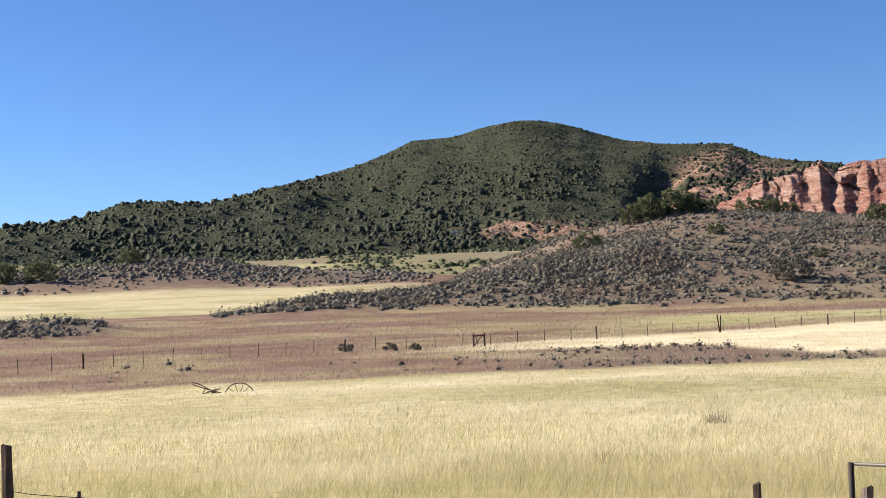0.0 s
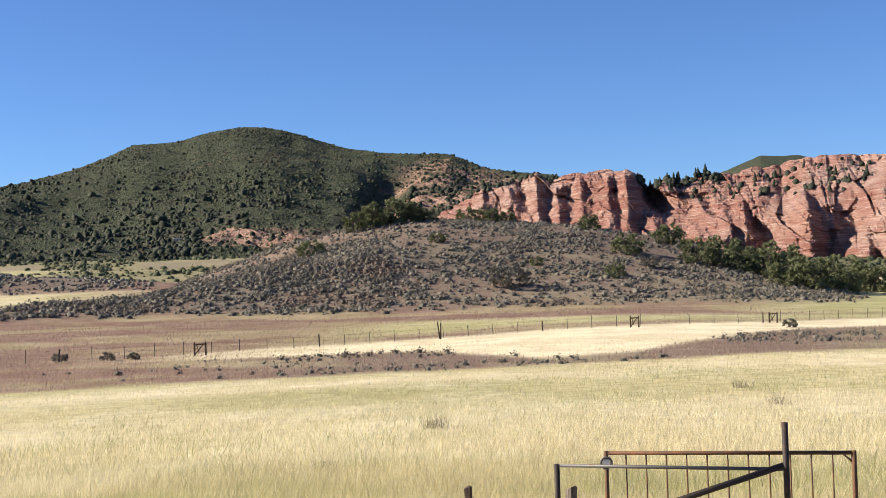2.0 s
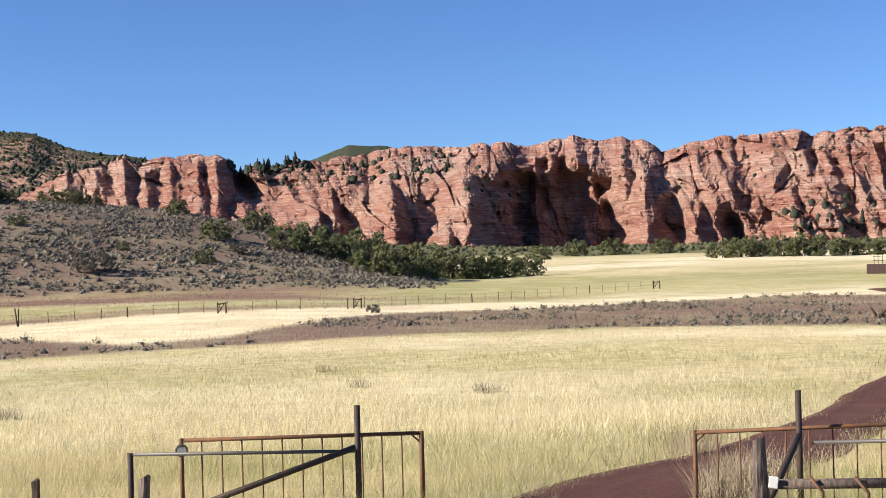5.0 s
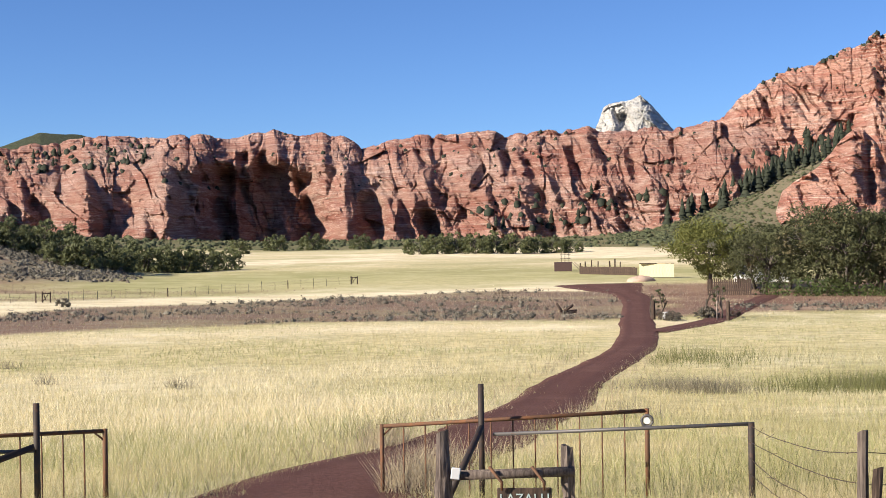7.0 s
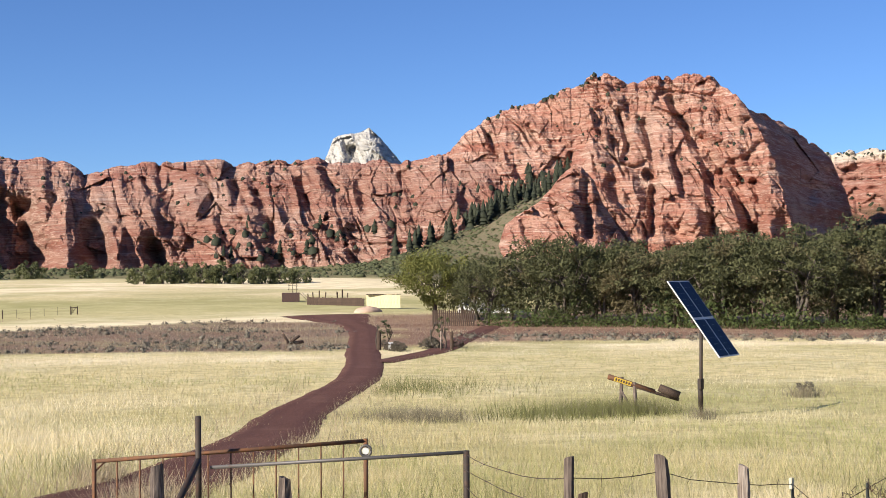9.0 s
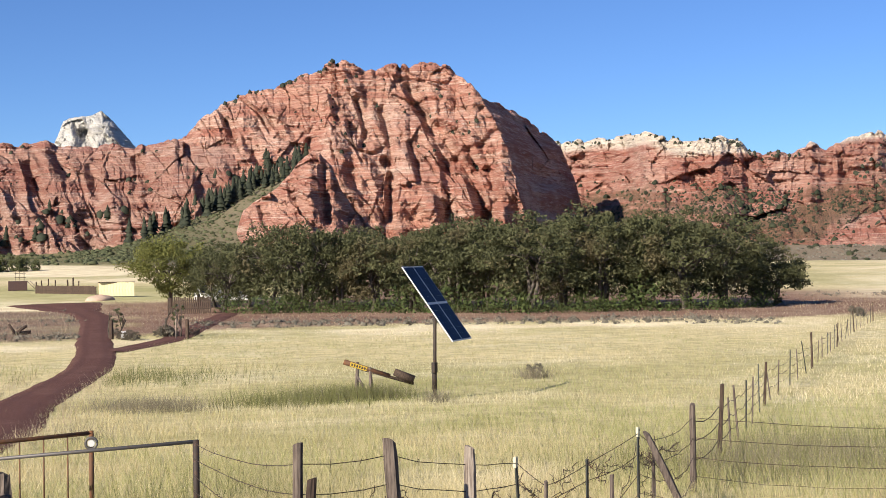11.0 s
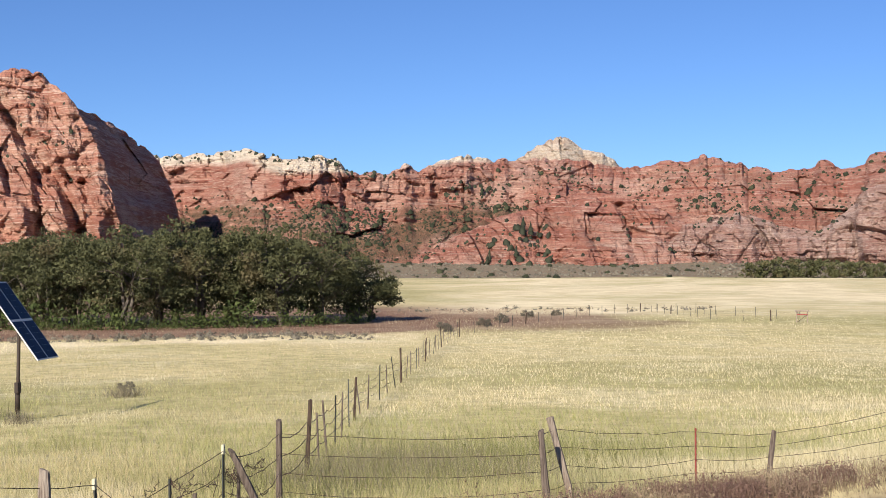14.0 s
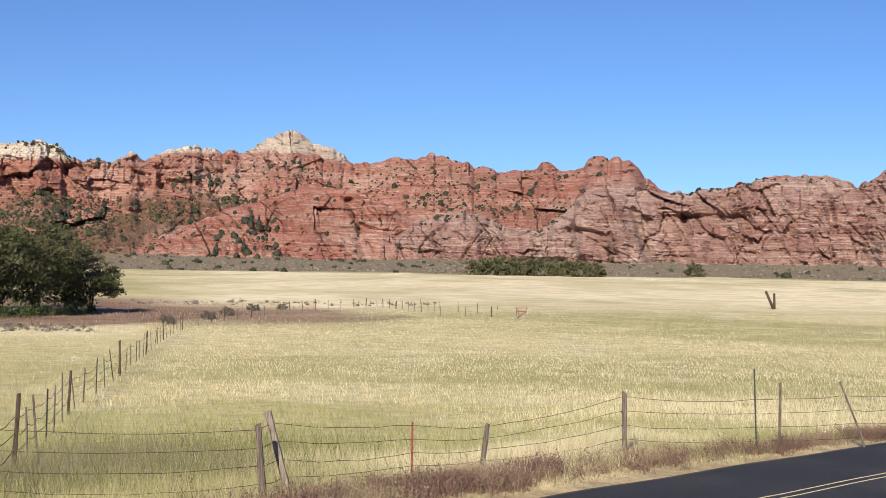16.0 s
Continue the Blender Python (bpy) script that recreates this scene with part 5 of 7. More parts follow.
def build_grove():
    rng = np.random.default_rng(22)
    kinds = [build_tree("oak_tree", "dark green gambel oak in the dense grove", s, 8.6, 4.3, 0.6, 95, 58, 0.175, LEAF_OAK) for s in (1, 2, 3, 4)]
    for ob in kinds:
        tagged(ob, group="oak grove")
    first = [True] * 4
    az = np.concatenate([np.arange(47.6, 70.0, 1.55), np.arange(48.6, 69.2, 1.6), np.arange(50.5, 68.5, 2.3)])
    row = np.concatenate([np.full(15, 0), np.full(13, 1), np.full(8, 2)])
    for k, (a, r) in enumerate(zip(az, row)):
        d = np.interp(a, [47, 54, 60, 67, 70], [153, 148, 141, 147, 160]) + 9.5 * r + rng.uniform(-2, 2)
        x, y = (float(v) for v in polar(a + rng.uniform(-0.2, 0.2), d))
        top = float(np.interp(a, [47, 51, 56, 62.8, 66.3, 68.2, 69.2, 70], [0.7, 1.2, 1.1, 1.5, 1.5, 1.1, 0.5, 0.1]))
        tall = EYE + d * math.tan(math.radians(top)) - on_ground(x, y)
        scale = tall / 8.2 * rng.uniform(0.88, 1.08) * (1 - 0.05 * r)
        i = k % 4
        if first[i]:
            plant(kinds[i], x, y, rng.uniform(0, 360), scale)
            first[i] = False
        else:
            plant_copy(kinds[i], x, y, rng.uniform(0, 360), scale)
    low = build_tree("oak_tree", "low spreading oak at the end of the grove", 9, 6.0, 4.6, 0.3, 80, 60, 0.22, LEAF_OAK)
    plant(low, *(float(v) for v in polar(69.9, 158)), 40, 0.9)
    # bright undergrowth along the edge of the grove
    a = np.arange(47.5, 69.8, 0.26)
    d = np.interp(a, [47, 54, 60, 67, 70], [147.5, 142, 135, 141, 154]) + rng.uniform(-0.8, 2.6, len(a))
    x, y = polar(a + rng.uniform(-0.1, 0.1, len(a)), d)
    bushes("grove_undergrowth", "bright green undergrowth along the grove edge", LEAF_UNDER, 23, x, y, 1.3, 1.7, 170, 0.15, lump=0)
    bright = build_tree("willow_tree", "bright yellow-green tree in front of the farmyard", 12, 6.8, 4.4, 1.0, 120, 130, 0.12, LEAF_BRIGHT)
    plant(bright, *(float(v) for v in polar(45.25, 168)), 20, 1.2)
    for a, d, s in ((47.0, 165, 0.85), (46.4, 178, 0.8)):
        plant_copy(kinds[1], *(float(v) for v in polar(a, d)), 130 * s, s)


build_grove()


def build_shrubs():
    """Single shrubs that stand out on the knoll and at its foot."""
    oak = build_tree("oak_shrub", "green rounded oak shrub", 31, 3.0, 2.4, -1.2, 46, 30, 0.23, LEAF_OAK_SHRUB, "shrub")
    grey = build_tree("grey_shrub", "large grey leafless-looking shrub on the knoll", 32, 2.5, 2.0, -0.9, 44, 55, 0.15, LEAF_SAGE, "shrub")
    places = [(2.9, 292, 1.7), (2.2, 290, 1.5), (1.6, 286, 1.2), (3.5, 293, 1.5), (3.9, 294, 1.2), (6.2, 297, 0.9), (7.0, 296, 1.0), (7.8, 297, 0.8), (11.2, 292, 1.0), (-0.3, 262, 1.0), (12.2, 238, 0.75), (12.7, 262, 1.2), (4.6, 294, 0.8), (9.0, 245, 0.5), (4.9, 260, 0.6),
              (15.6, 262, 1.5), (16.4, 270, 1.6), (17.3, 262, 1.5), (14.4, 285, 1.3), (18.2, 262, 1.6), (19.2, 252, 1.5), (19.9, 250, 1.7), (20.5, 256, 1.6), (21.4, 262, 1.3), (22.3, 270, 1.5), (22.9, 272, 1.6), (23.7, 276, 1.5), (24.6, 280, 1.5), (25.5, 286, 1.4), (18.6, 280, 1.8), (21.0, 285, 1.8), (22.0, 292, 1.6), (24.0, 296, 1.3),
              (33.4, 440, 1.8), (34.2, 438, 2.0), (35.0, 445, 2.1), (35.8, 436, 2.0), (36.6, 440, 2.2), (37.4, 436, 2.0), (38.2, 442, 1.8), (39.0, 440, 1.7), (39.7, 440, 1.3), (27.5, 560, 2.0), (29.0, 570, 2.2), (31.0, 575, 2.0), (26.0, 480, 1.6),
              (85.6, 735, 2.6), (86.2, 730, 3.0), (86.8, 740, 3.2), (87.5, 735, 3.0), (88.2, 740, 3.0), (89.0, 735, 2.8), (89.7, 742, 2.7), (90.4, 740, 2.4), (94.5, 780, 2.2), (-24.0, 520, 2.2), (-22.5, 515, 2.4), (-19.0, 540, 2.0)]
    rng = np.random.default_rng(33)
    dark = build_tree("oak_shrub", "dark green oak in the hedge below the far range", 35, 3.0, 2.4, -1.2, 46, 30, 0.24, LEAF_OAK, "shrub")
    tagged(dark, group="hedge oaks")
    stood = set()
    tagged(oak, group="oak shrubs")
    for k, (a, d, s) in enumerate(places):
        x, y = (float(v) for v in polar(a, d))
        kind = dark if d > 700 else oak
        (plant if kind.name not in stood else plant_copy)(kind, x, y, rng.uniform(0, 360), s * 1.1)
        stood.add(kind.name)
    tagged(grey, group="grey shrubs")
    for k, (a, d, s) in enumerate([(7.8, 226, 1.7), (-8.6, 119, 0.34), (-7.6, 119, 0.3), (13.6, 250, 0.9), (19.0, 138, 0.4), (-10.4, 121, 0.35), (72.9, 136, 0.3)]):
        x, y = (float(v) for v in polar(a, d))
        (plant if k == 0 else plant_copy)(grey, x, y, rng.uniform(0, 360), s)


build_shrubs()


# ---- grass ----
def blades(rng, x, y, tall, wide, bend):
    n = len(x)
    z = ground_z(x, y) - 0.02
    a = rng.uniform(0, 2 * math.pi, n)
    h = tall * rng.uniform(0.55, 1.25, n)
    lean = bend * h * rng.uniform(0.1, 1.0, n)
    la = rng.normal(0.9, 1.5, n)
    base = np.stack([x, y, z], 1)
    side = np.stack([np.cos(a), np.sin(a), 0 * a], 1) * (wide * rng.uniform(0.6, 1.4, n))[:, None] / 2
    tip = base + np.stack([np.cos(la) * lean, np.sin(la) * lean, h], 1)
    verts = np.stack([base - side, base + side, tip], 1).reshape(-1, 3)
    return verts, np.arange(3 * n).reshape(-1, 3)


def cover_of(x, y):
    return zones(x, y)["straw"]


def build_grass():
    rng = np.random.default_rng(50)
    n = 780000
    az = rng.uniform(-26, 104, n)
    d = 12.5 * (190 / 12.5) ** rng.random(n)
    x, y = polar(az, d)
    cover = zones(x, y)
    bare = np.clip(cover["soil"] + cover["sage"], 0, 1)
    keep = (rng.random(n) > bare * 0.93) & (past_road(az, d) > ROAD_HALF + 0.65) & (rng.random(n) > 0.9 * step(d, 110, 190))
    x, y, d, az = x[keep], y[keep], d[keep], az[keep]
    for line, half in ((DRIVE_LINE, 0.95), (BRANCH_LINE, 0.95)):
        off, _ = off_line(x, y, line, 2)
        keep = off > half + 0.5 * fbm(x * 0.5, y * 0.5)
        x, y, d, az = x[keep], y[keep], d[keep], az[keep]
    patch = fbm(x * 0.03, y * 0.03, 1.7, 3)
    tall = (0.32 + 0.13 * patch) * (1 - 0.55 * step(d, 20, 90)) * (0.62 + 0.75 * vnoise(x * 0.9, y * 0.9, 1.0))
    tall = tall * (0.55 + 0.45 * step(off_line(x, y, DRIVE_LINE, 3)[0], 1.3, 3.0))
    # green where the ground is damp: along the fence, round the solar panel and in long streaks
    w, w2 = fbm(x * 0.02, y * 0.02, 6.1, 3), fbm(x * 0.11, y * 0.11, 2.4, 3)
    damp = 0.6 * step(az, 58, 66) * (1 - step(d + 8 * w2, 34, 62)) + 0.7 * np.exp(-((az - 52) / 9) ** 2 - ((d - 58) / 16) ** 2) + 0.35 * step(w, 0.05, 0.35) + 0.65 * step(w2, -0.02, 0.22)
    damp = damp * (1 - 0.6 * step(-w2, 0.05, 0.35)) * (1 - cover_of(x, y))
    pale = np.clip(1.1 * cover_of(x, y) + (0.15 + 0.5 * step(az, 25, 45)) * step(-w, 0.05, 0.35) + step(az, 66, 75) * step(d + 25 * w, 30, 62) * (0.62 + 0.6 * step(fbm(az * 0.12, d * 0.09, 4.4, 3), -0.1, 0.12)), 0, 1)
    damp = damp * (1 - 0.8 * step(az, 66, 74) * step(d, 50, 80))
    draw = rng.random(len(x))
    kind = np.where(draw < damp, 1, np.where(draw > 1 - pale * 0.85, 2, 0))
    for number, (name, material, label) in enumerate((("meadow_grass", GRASS, "tall dry yellow meadow grass"), ("green_grass", GRASS_GREEN, "greener grass in streaks through the meadow"), ("bleached_grass", GRASS_PALE, "bleached pale grass at the meadow's far edge"))):
        own = kind == number
        verts, faces = blades(rng, x[own], y[own], tall[own], 0.0050 * (d[own] / 15) ** 0.95, 0.9)
        stuff(name, verts, faces, material, label, "grass")


build_grass()


def build_cheatgrass():
    """Thin purplish grass over the bare strips past the meadow."""
    rng = np.random.default_rng(53)
    tint = leaf_material("cheatgrass", (0.234, 0.16, 0.125), (0.406, 0.312, 0.226), 0.06, 0.35, (0.468, 0.406, 0.257))
    x, y, az, d = strewn(rng, 150000, -26, 79, 82, 200, 0.3)
    soil = zones(x, y)["soil"]
    keep = rng.random(len(x)) < soil * (0.8 - 0.5 * step(az, 44, 48) * (1 - step(az, 70, 72)))
    x, y, d = x[keep], y[keep], d[keep]
    for line, half in ((DRIVE_LINE, 1.7), (BRANCH_LINE, 1.6)):
        keep = off_line(x, y, line, 2)[0] > half + 1.2 * (np.hypot(x, y) > 165)
        x, y, d = x[keep], y[keep], d[keep]
    verts, faces = blades(rng, x, y, 0.24, 0.05 * d / 120, 1.0)
    stuff("cheatgrass", verts, faces, tint, "thin purplish dry grass on bare soil", "grass")


build_cheatgrass()


def build_verge():
    """Reddish dry weeds along the paved road."""
    rng = np.random.default_rng(51)
    red = leaf_material("red_weeds", (0.133, 0.074, 0.062), (0.257, 0.168, 0.129), 0.8, 0.2, (0.39, 0.312, 0.203))
    def beside(n, off, az0=62, az1=110):
        az = rng.uniform(az0, az1, n)
        d = smooth_curve(az, ROAD_AZ, ROAD_D) + (ROAD_HALF + off) * np.interp(az, _a, ROAD_SLANT)
        return polar(az, d)

    x, y = beside(3600, rng.normal(0.95, 0.32, 3600))
    keep = rng.random(len(x)) < 0.1 + 0.9 * step(fbm(x * 0.55, y * 0.55, 3, 2), -0.1, 0.25)
    x, y = x[keep], y[keep]
    spots = np.stack([x, y, ground_z(x, y)], 1)
    k = rng.uniform(0.6, 1.35, len(x))
    verts, faces = leaf_cloud(rng, spots, 0.17 * k, 0.27 * k, 44, 0.022 * k, shell=0.2)
    thin = blades(rng, np.repeat(x, 8) + rng.normal(0, 0.1, 8 * len(x)), np.repeat(y, 8) + rng.normal(0, 0.1, 8 * len(x)), 0.34, 0.012, 0.8)
    stuff("verge_weeds", *both((verts, faces), thin), red, "reddish purple tussocks along the paved road", "weeds")
    n = 16000
    x, y = beside(n, 0.08 + 1.3 * rng.random(n) ** 1.3)
    short = leaf_material("verge_grass", (0.22, 0.165, 0.11), (0.42, 0.34, 0.215), 0.8, 0.3)
    verts, faces = blades(rng, x, y, 0.05 + 0.24 * step(past_road(np.degrees(np.arctan2(x, y)), np.hypot(x, y)), ROAD_HALF, ROAD_HALF + 1.2), 0.013, 1.0)
    stuff("verge_grass", verts, faces, short, "short dry grass at the edge of the asphalt", "grass")
    seeds = leaf_material("pale_seed_heads", (0.39, 0.312, 0.195), (0.53, 0.437, 0.296), 0.8, 0.3)
    n = 8000
    u = rng.random(n)
    p = DRIVE_LINE[(u * 60).astype(int) + 8] + rng.normal(0, 1, (n, 2))
    off, _ = off_line(p[:, 0], p[:, 1], DRIVE_LINE)
    keep = (off > 1.5) & (off < 3.0)
    # thick tall grass leans over the drive by the sign
    u, v = rng.random(5200), rng.normal(0, 0.5, 5200)
    near = np.stack([10.3 + 5.4 * u + 0.8 * v, 16.5 + 7.6 * u - 0.57 * v], 1)
    p = np.vstack([p[keep], near[off_line(near[:, 0], near[:, 1], DRIVE_LINE)[0] > 0.95]])
    verts, faces = blades(rng, p[:, 0], p[:, 1], 0.62, 0.012, 0.9)
    stuff("drive_edge_grass", verts, faces, seeds, "pale seeding grass at the edge of the drive", "grass")


build_verge()


def build_dry_weeds():
    """Greyish dry weeds in loose patches in the meadow."""
    rng = np.random.default_rng(52)
    grey = leaf_material("grey_weeds", (0.164, 0.14, 0.094), (0.328, 0.289, 0.195), 0.8, 0.25)
    xs, ys = [], []
    for a, d, n, wide in ((70.2, 27, 2600, 2.6), (71.8, 29, 1800, 2.2), (68.4, 25, 900, 1.6), (44.9, 46.2, 2600, 1.3), (43.2, 47.5, 700, 1.2), (51.4, 49.2, 900, 1.6), (60.1, 58.7, 700, 0.7), (4.47, 49, 260, 0.45), (23.5, 52, 260, 0.45), (0, 34, 60, 0.25), (18.4, 56, 120, 0.35), (17, 66, 120, 0.35), (56.1, 47.2, 420, 0.35), (53.9, 49.8, 900, 0.9), (76.0, 26, 500, 1.2), (42.0, 36, 300, 0.8)):
        x, y = polar(a, d)
        xs.append(x + rng.normal(0, wide * 0.6, n)[: int(n * 0.55)])
        ys.append(y + rng.normal(0, wide * 0.6, n)[: int(n * 0.55)])
    x, y = np.concatenate(xs), np.concatenate(ys)
    verts, faces = blades(rng, x, y, 0.52, 0.010 * (np.hypot(x, y) / 25) ** 0.7, 0.9)
    stuff("dry_weeds", verts, faces, grey, "grey dry weeds in loose patches", "weeds")
    olive = leaf_material("green_weeds", (0.13, 0.135, 0.05), (0.27, 0.27, 0.11), 0.8, 0.3)
    xs, ys = [], []
    for a, d, n, wide in ((48.6, 47.2, 300, 0.9), (49.9, 47.0, 700, 1.0), (51.4, 48.8, 1100, 0.9), (52.8, 49.3, 1000, 0.7), (54.0, 49.4, 500, 0.6), (44.0, 62.0, 1300, 2.4), (66.0, 24.0, 900, 1.6), (73.0, 27.5, 1500, 2.0), (75.5, 32.0, 1500, 2.6), (48.0, 20.5, 700, 1.2), (33.0, 31.0, 500, 1.0)):
        x, y = polar(a, d)
        xs.append(x + rng.normal(0, wide, n))
        ys.append(y + rng.normal(0, wide, n))
    x, y = np.concatenate(xs), np.concatenate(ys)
    keep = off_line(x, y, DRIVE_LINE, 2)[0] > 1.8
    x, y = x[keep], y[keep]
    verts, faces = blades(rng, x, y, 0.58, 0.010 * (np.hypot(x, y) / 25) ** 0.8, 0.7)
    stuff("green_weeds", verts, faces, olive, "dark green weeds among the meadow grass", "weeds")


build_dry_weeds()


# ---- roads ----
def ribbon(name, line, half, lift, material, attributes=True, cols=9, rough=0.0):
    way = np.gradient(line, axis=0)
    way /= np.linalg.norm(way, axis=1, keepdims=True)
    side = np.stack([-way[:, 1], way[:, 0]], 1)
    u = np.linspace(-1, 1, cols)
    wobble = 1 + rough * fbm(line[:, 0] * 0.35, line[:, 1] * 0.35, 2)
    p = line[:, None, :] + side[:, None, :] * (u[None, :, None] * np.asarray(half * wobble)[:, None, None])
    z = ground_z(p[..., 0], p[..., 1]) + lift * (1 - 0.9 * np.abs(u[None, :]) ** 6)
    verts = np.concatenate([p, z[..., None]], -1).reshape(-1, 3)
    return mesh_of(name, verts, grid_faces(len(line), cols), material, True, {"across": np.broadcast_to(u, z.shape).ravel()})


def cinder_material():
    n = Nodes("red_cinder", 0.95, 0.1)
    fine = n.noise(14, 5, 0.7)
    wide = n.noise(0.5, 4, 0.6)
    track = n.math("ABSOLUTE", n.math("SUBTRACT", n.math("ABSOLUTE", n.attribute("across")), 0.5))
    colour = n.mix(n.ramp(fine, 0.35, 0.65), (0.082, 0.039, 0.033), (0.144, 0.07, 0.056))
    colour = n.mix(n.ramp(wide, 0.4, 0.7, (0.0, 0.5)), colour, (0.164, 0.09, 0.07))
    colour = n.mix(n.ramp(track, 0.25, 0.05, (0.0, 0.4)), colour, (0.078, 0.037, 0.033))
    return n.done(colour, n.math("ADD", fine, n.math("MULTIPLY", wide, 1.5)), 0.8, 0.06)


def asphalt_material():
    n = Nodes("asphalt", 0.8, 0.3)
    fine = n.noise(40, 4, 0.7)
    wide = n.noise(0.4, 4, 0.6)
    streak = n.noise(1.2, 3, 0.6, (1, 1, 1))
    colour = n.mix(n.ramp(fine, 0.3, 0.7), (0.016, 0.016, 0.018), (0.036, 0.035, 0.038))
    colour = n.mix(n.ramp(wide, 0.45, 0.65, (0.0, 0.5)), colour, (0.051, 0.047, 0.047))
    colour = n.mix(n.ramp(streak, 0.55, 0.62, (0.0, 0.35)), colour, (0.017, 0.017, 0.02))
    edge = n.math("ABSOLUTE", n.attribute("across"))
    colour = n.mix(n.ramp(edge, 0.94, 1.0, (0.0, 0.6)), colour, (0.133, 0.094, 0.07))
    return n.done(colour, fine, 0.4, 0.01)


CINDER, ASPHALT = cinder_material(), asphalt_material()
LINE_PAINT = Nodes("road_paint", 0.7, 0.3)
LINE_PAINT = LINE_PAINT.done(LINE_PAINT.mix(LINE_PAINT.ramp(LINE_PAINT.noise(9, 4, 0.7), 0.4, 0.75), (0.66, 0.56, 0.34), (0.40, 0.35, 0.24)))


def even(line, n):
    far = np.concatenate([[0], np.cumsum(np.linalg.norm(np.diff(line, axis=0), axis=1))])
    e = np.linspace(0, far[-1], n)
    return np.stack([np.interp(e, far, line[:, k]) for k in (0, 1)], 1)


def build_roads():
    line = even(ROAD_LINE, 260)
    paved = part("paved_road", ribbon("paved_road", line, ROAD_HALF, 0.06, ASPHALT))
    tagged(paved, "dark asphalt road with a double yellow centre line", "road", kind="structure")
    way = np.gradient(line, axis=0)
    way /= np.linalg.norm(way, axis=1, keepdims=True)
    side = np.stack([-way[:, 1], way[:, 0]], 1)
    for off in (-0.12, 0.12):
        part("centre_line", ribbon("centre_line", line + side * off, 0.055, 0.072, LINE_PAINT, cols=3), None, paved)
    wide = np.interp(np.arange(220), [0, 6, 12, 25, 60, 150, 190, 219], [3.4, 2.2, 1.7, 1.3, 1.15, 1.3, 2.2, 6.0])
    drive = part("cinder_drive", ribbon("cinder_drive", DRIVE_LINE, wide, 0.10, CINDER, cols=13, rough=0.10))
    tagged(drive, "dark red cinder drive winding through the meadow", "drive", kind="structure")
    branch = part("branch_drive", ribbon("branch_drive", BRANCH_LINE, np.full(80, 1.1), 0.08, CINDER, cols=9, rough=0.15))
    tagged(branch, "dark red cinder track that branches to the grove", "drive", kind="structure")


build_roads()


# ---- small solids ----
def box_bm(size, centre=(0, 0, 0), bevel=0.0, turn=None):
    bm = bmesh.new()
    bmesh.ops.create_cube(bm, size=1.0)
    bmesh.ops.scale(bm, vec=size, verts=bm.verts)
    if bevel:
        bmesh.ops.bevel(bm, geom=bm.edges[:], offset=bevel, segments=1, affect="EDGES")
    if turn is not None:
        bmesh.ops.transform(bm, matrix=turn, verts=bm.verts)
    bmesh.ops.translate(bm, vec=centre, verts=bm.verts)
    return bm


def post_mesh(name, tall, radius, seed, material, lean=(0.0, 0.0), rough=0.12, sides=9):
    """A weathered post: uneven section, split and slanted top."""
    rng = np.random.default_rng(seed)
    rows = 7
    bm = bmesh.new()
    rings = []
    shape = 1 + rough * rng.normal(size=sides)
    for k in range(rows):
        t = k / (rows - 1)
        r = radius * (1.08 - 0.2 * t) * (1 + rough * 0.5 * rng.normal())
        ring = []
        for q in range(sides):
            a = 2 * math.pi * q / sides + 0.15 * t
            rr = r * shape[q] * (1 + 0.3 * rough * rng.normal())
            top = (0.35 * radius * math.sin(a * 1.0 + seed) + 0.12 * radius * rng.normal()) if k == rows - 1 else 0
            ring.append(bm.verts.new((rr * math.cos(a) + lean[0] * t, rr * math.sin(a) + lean[1] * t, tall * t + top - (0.25 if k == 0 else 0))))
        rings.append(ring)
    for k in range(rows - 1):
        for q in range(sides):
            bm.faces.new((rings[k][q], rings[k][(q + 1) % sides], rings[k + 1][(q + 1) % sides], rings[k + 1][q]))
    bm.faces.new(rings[-1])
    bm.faces.new(rings[0][::-1])
    me = bpy.data.meshes.new(name)
    bm.to_mesh(me)
    bm.free()
    me.materials.append(material)
    return me


def t_post_mesh(name, tall, material, lean=(0.0, 0.0)):
    """A studded steel T-post."""
    bm = bmesh.new()
    outline = [(-0.022, 0.0), (0.022, 0.0), (0.022, 0.006), (0.004, 0.006), (0.004, 0.03), (-0.004, 0.03), (-0.004, 0.006), (-0.022, 0.006)]
    low = [bm.verts.new((x, y, -0.2)) for x, y in outline]
    top = [bm.verts.new((x + lean[0], y + lean[1], tall)) for x, y in outline]
    n = len(outline)
    for k in range(n):
        bm.faces.new((low[k], low[(k + 1) % n], top[(k + 1) % n], top[k]))
    bm.faces.new(top)
    for k in range(int(tall / 0.11)):
        z = 0.1 + 0.11 * k
        stud = bmesh.ops.create_cube(bm, size=1.0)["verts"]
        bmesh.ops.scale(bm, vec=(0.016, 0.014, 0.02), verts=stud)
        bmesh.ops.translate(bm, vec=(lean[0] * z / tall, lean[1] * z / tall - 0.006, z), verts=stud)
    me = bpy.data.meshes.new(name)
    bm.to_mesh(me)
    bm.free()
    me.materials.append(material)
    return me


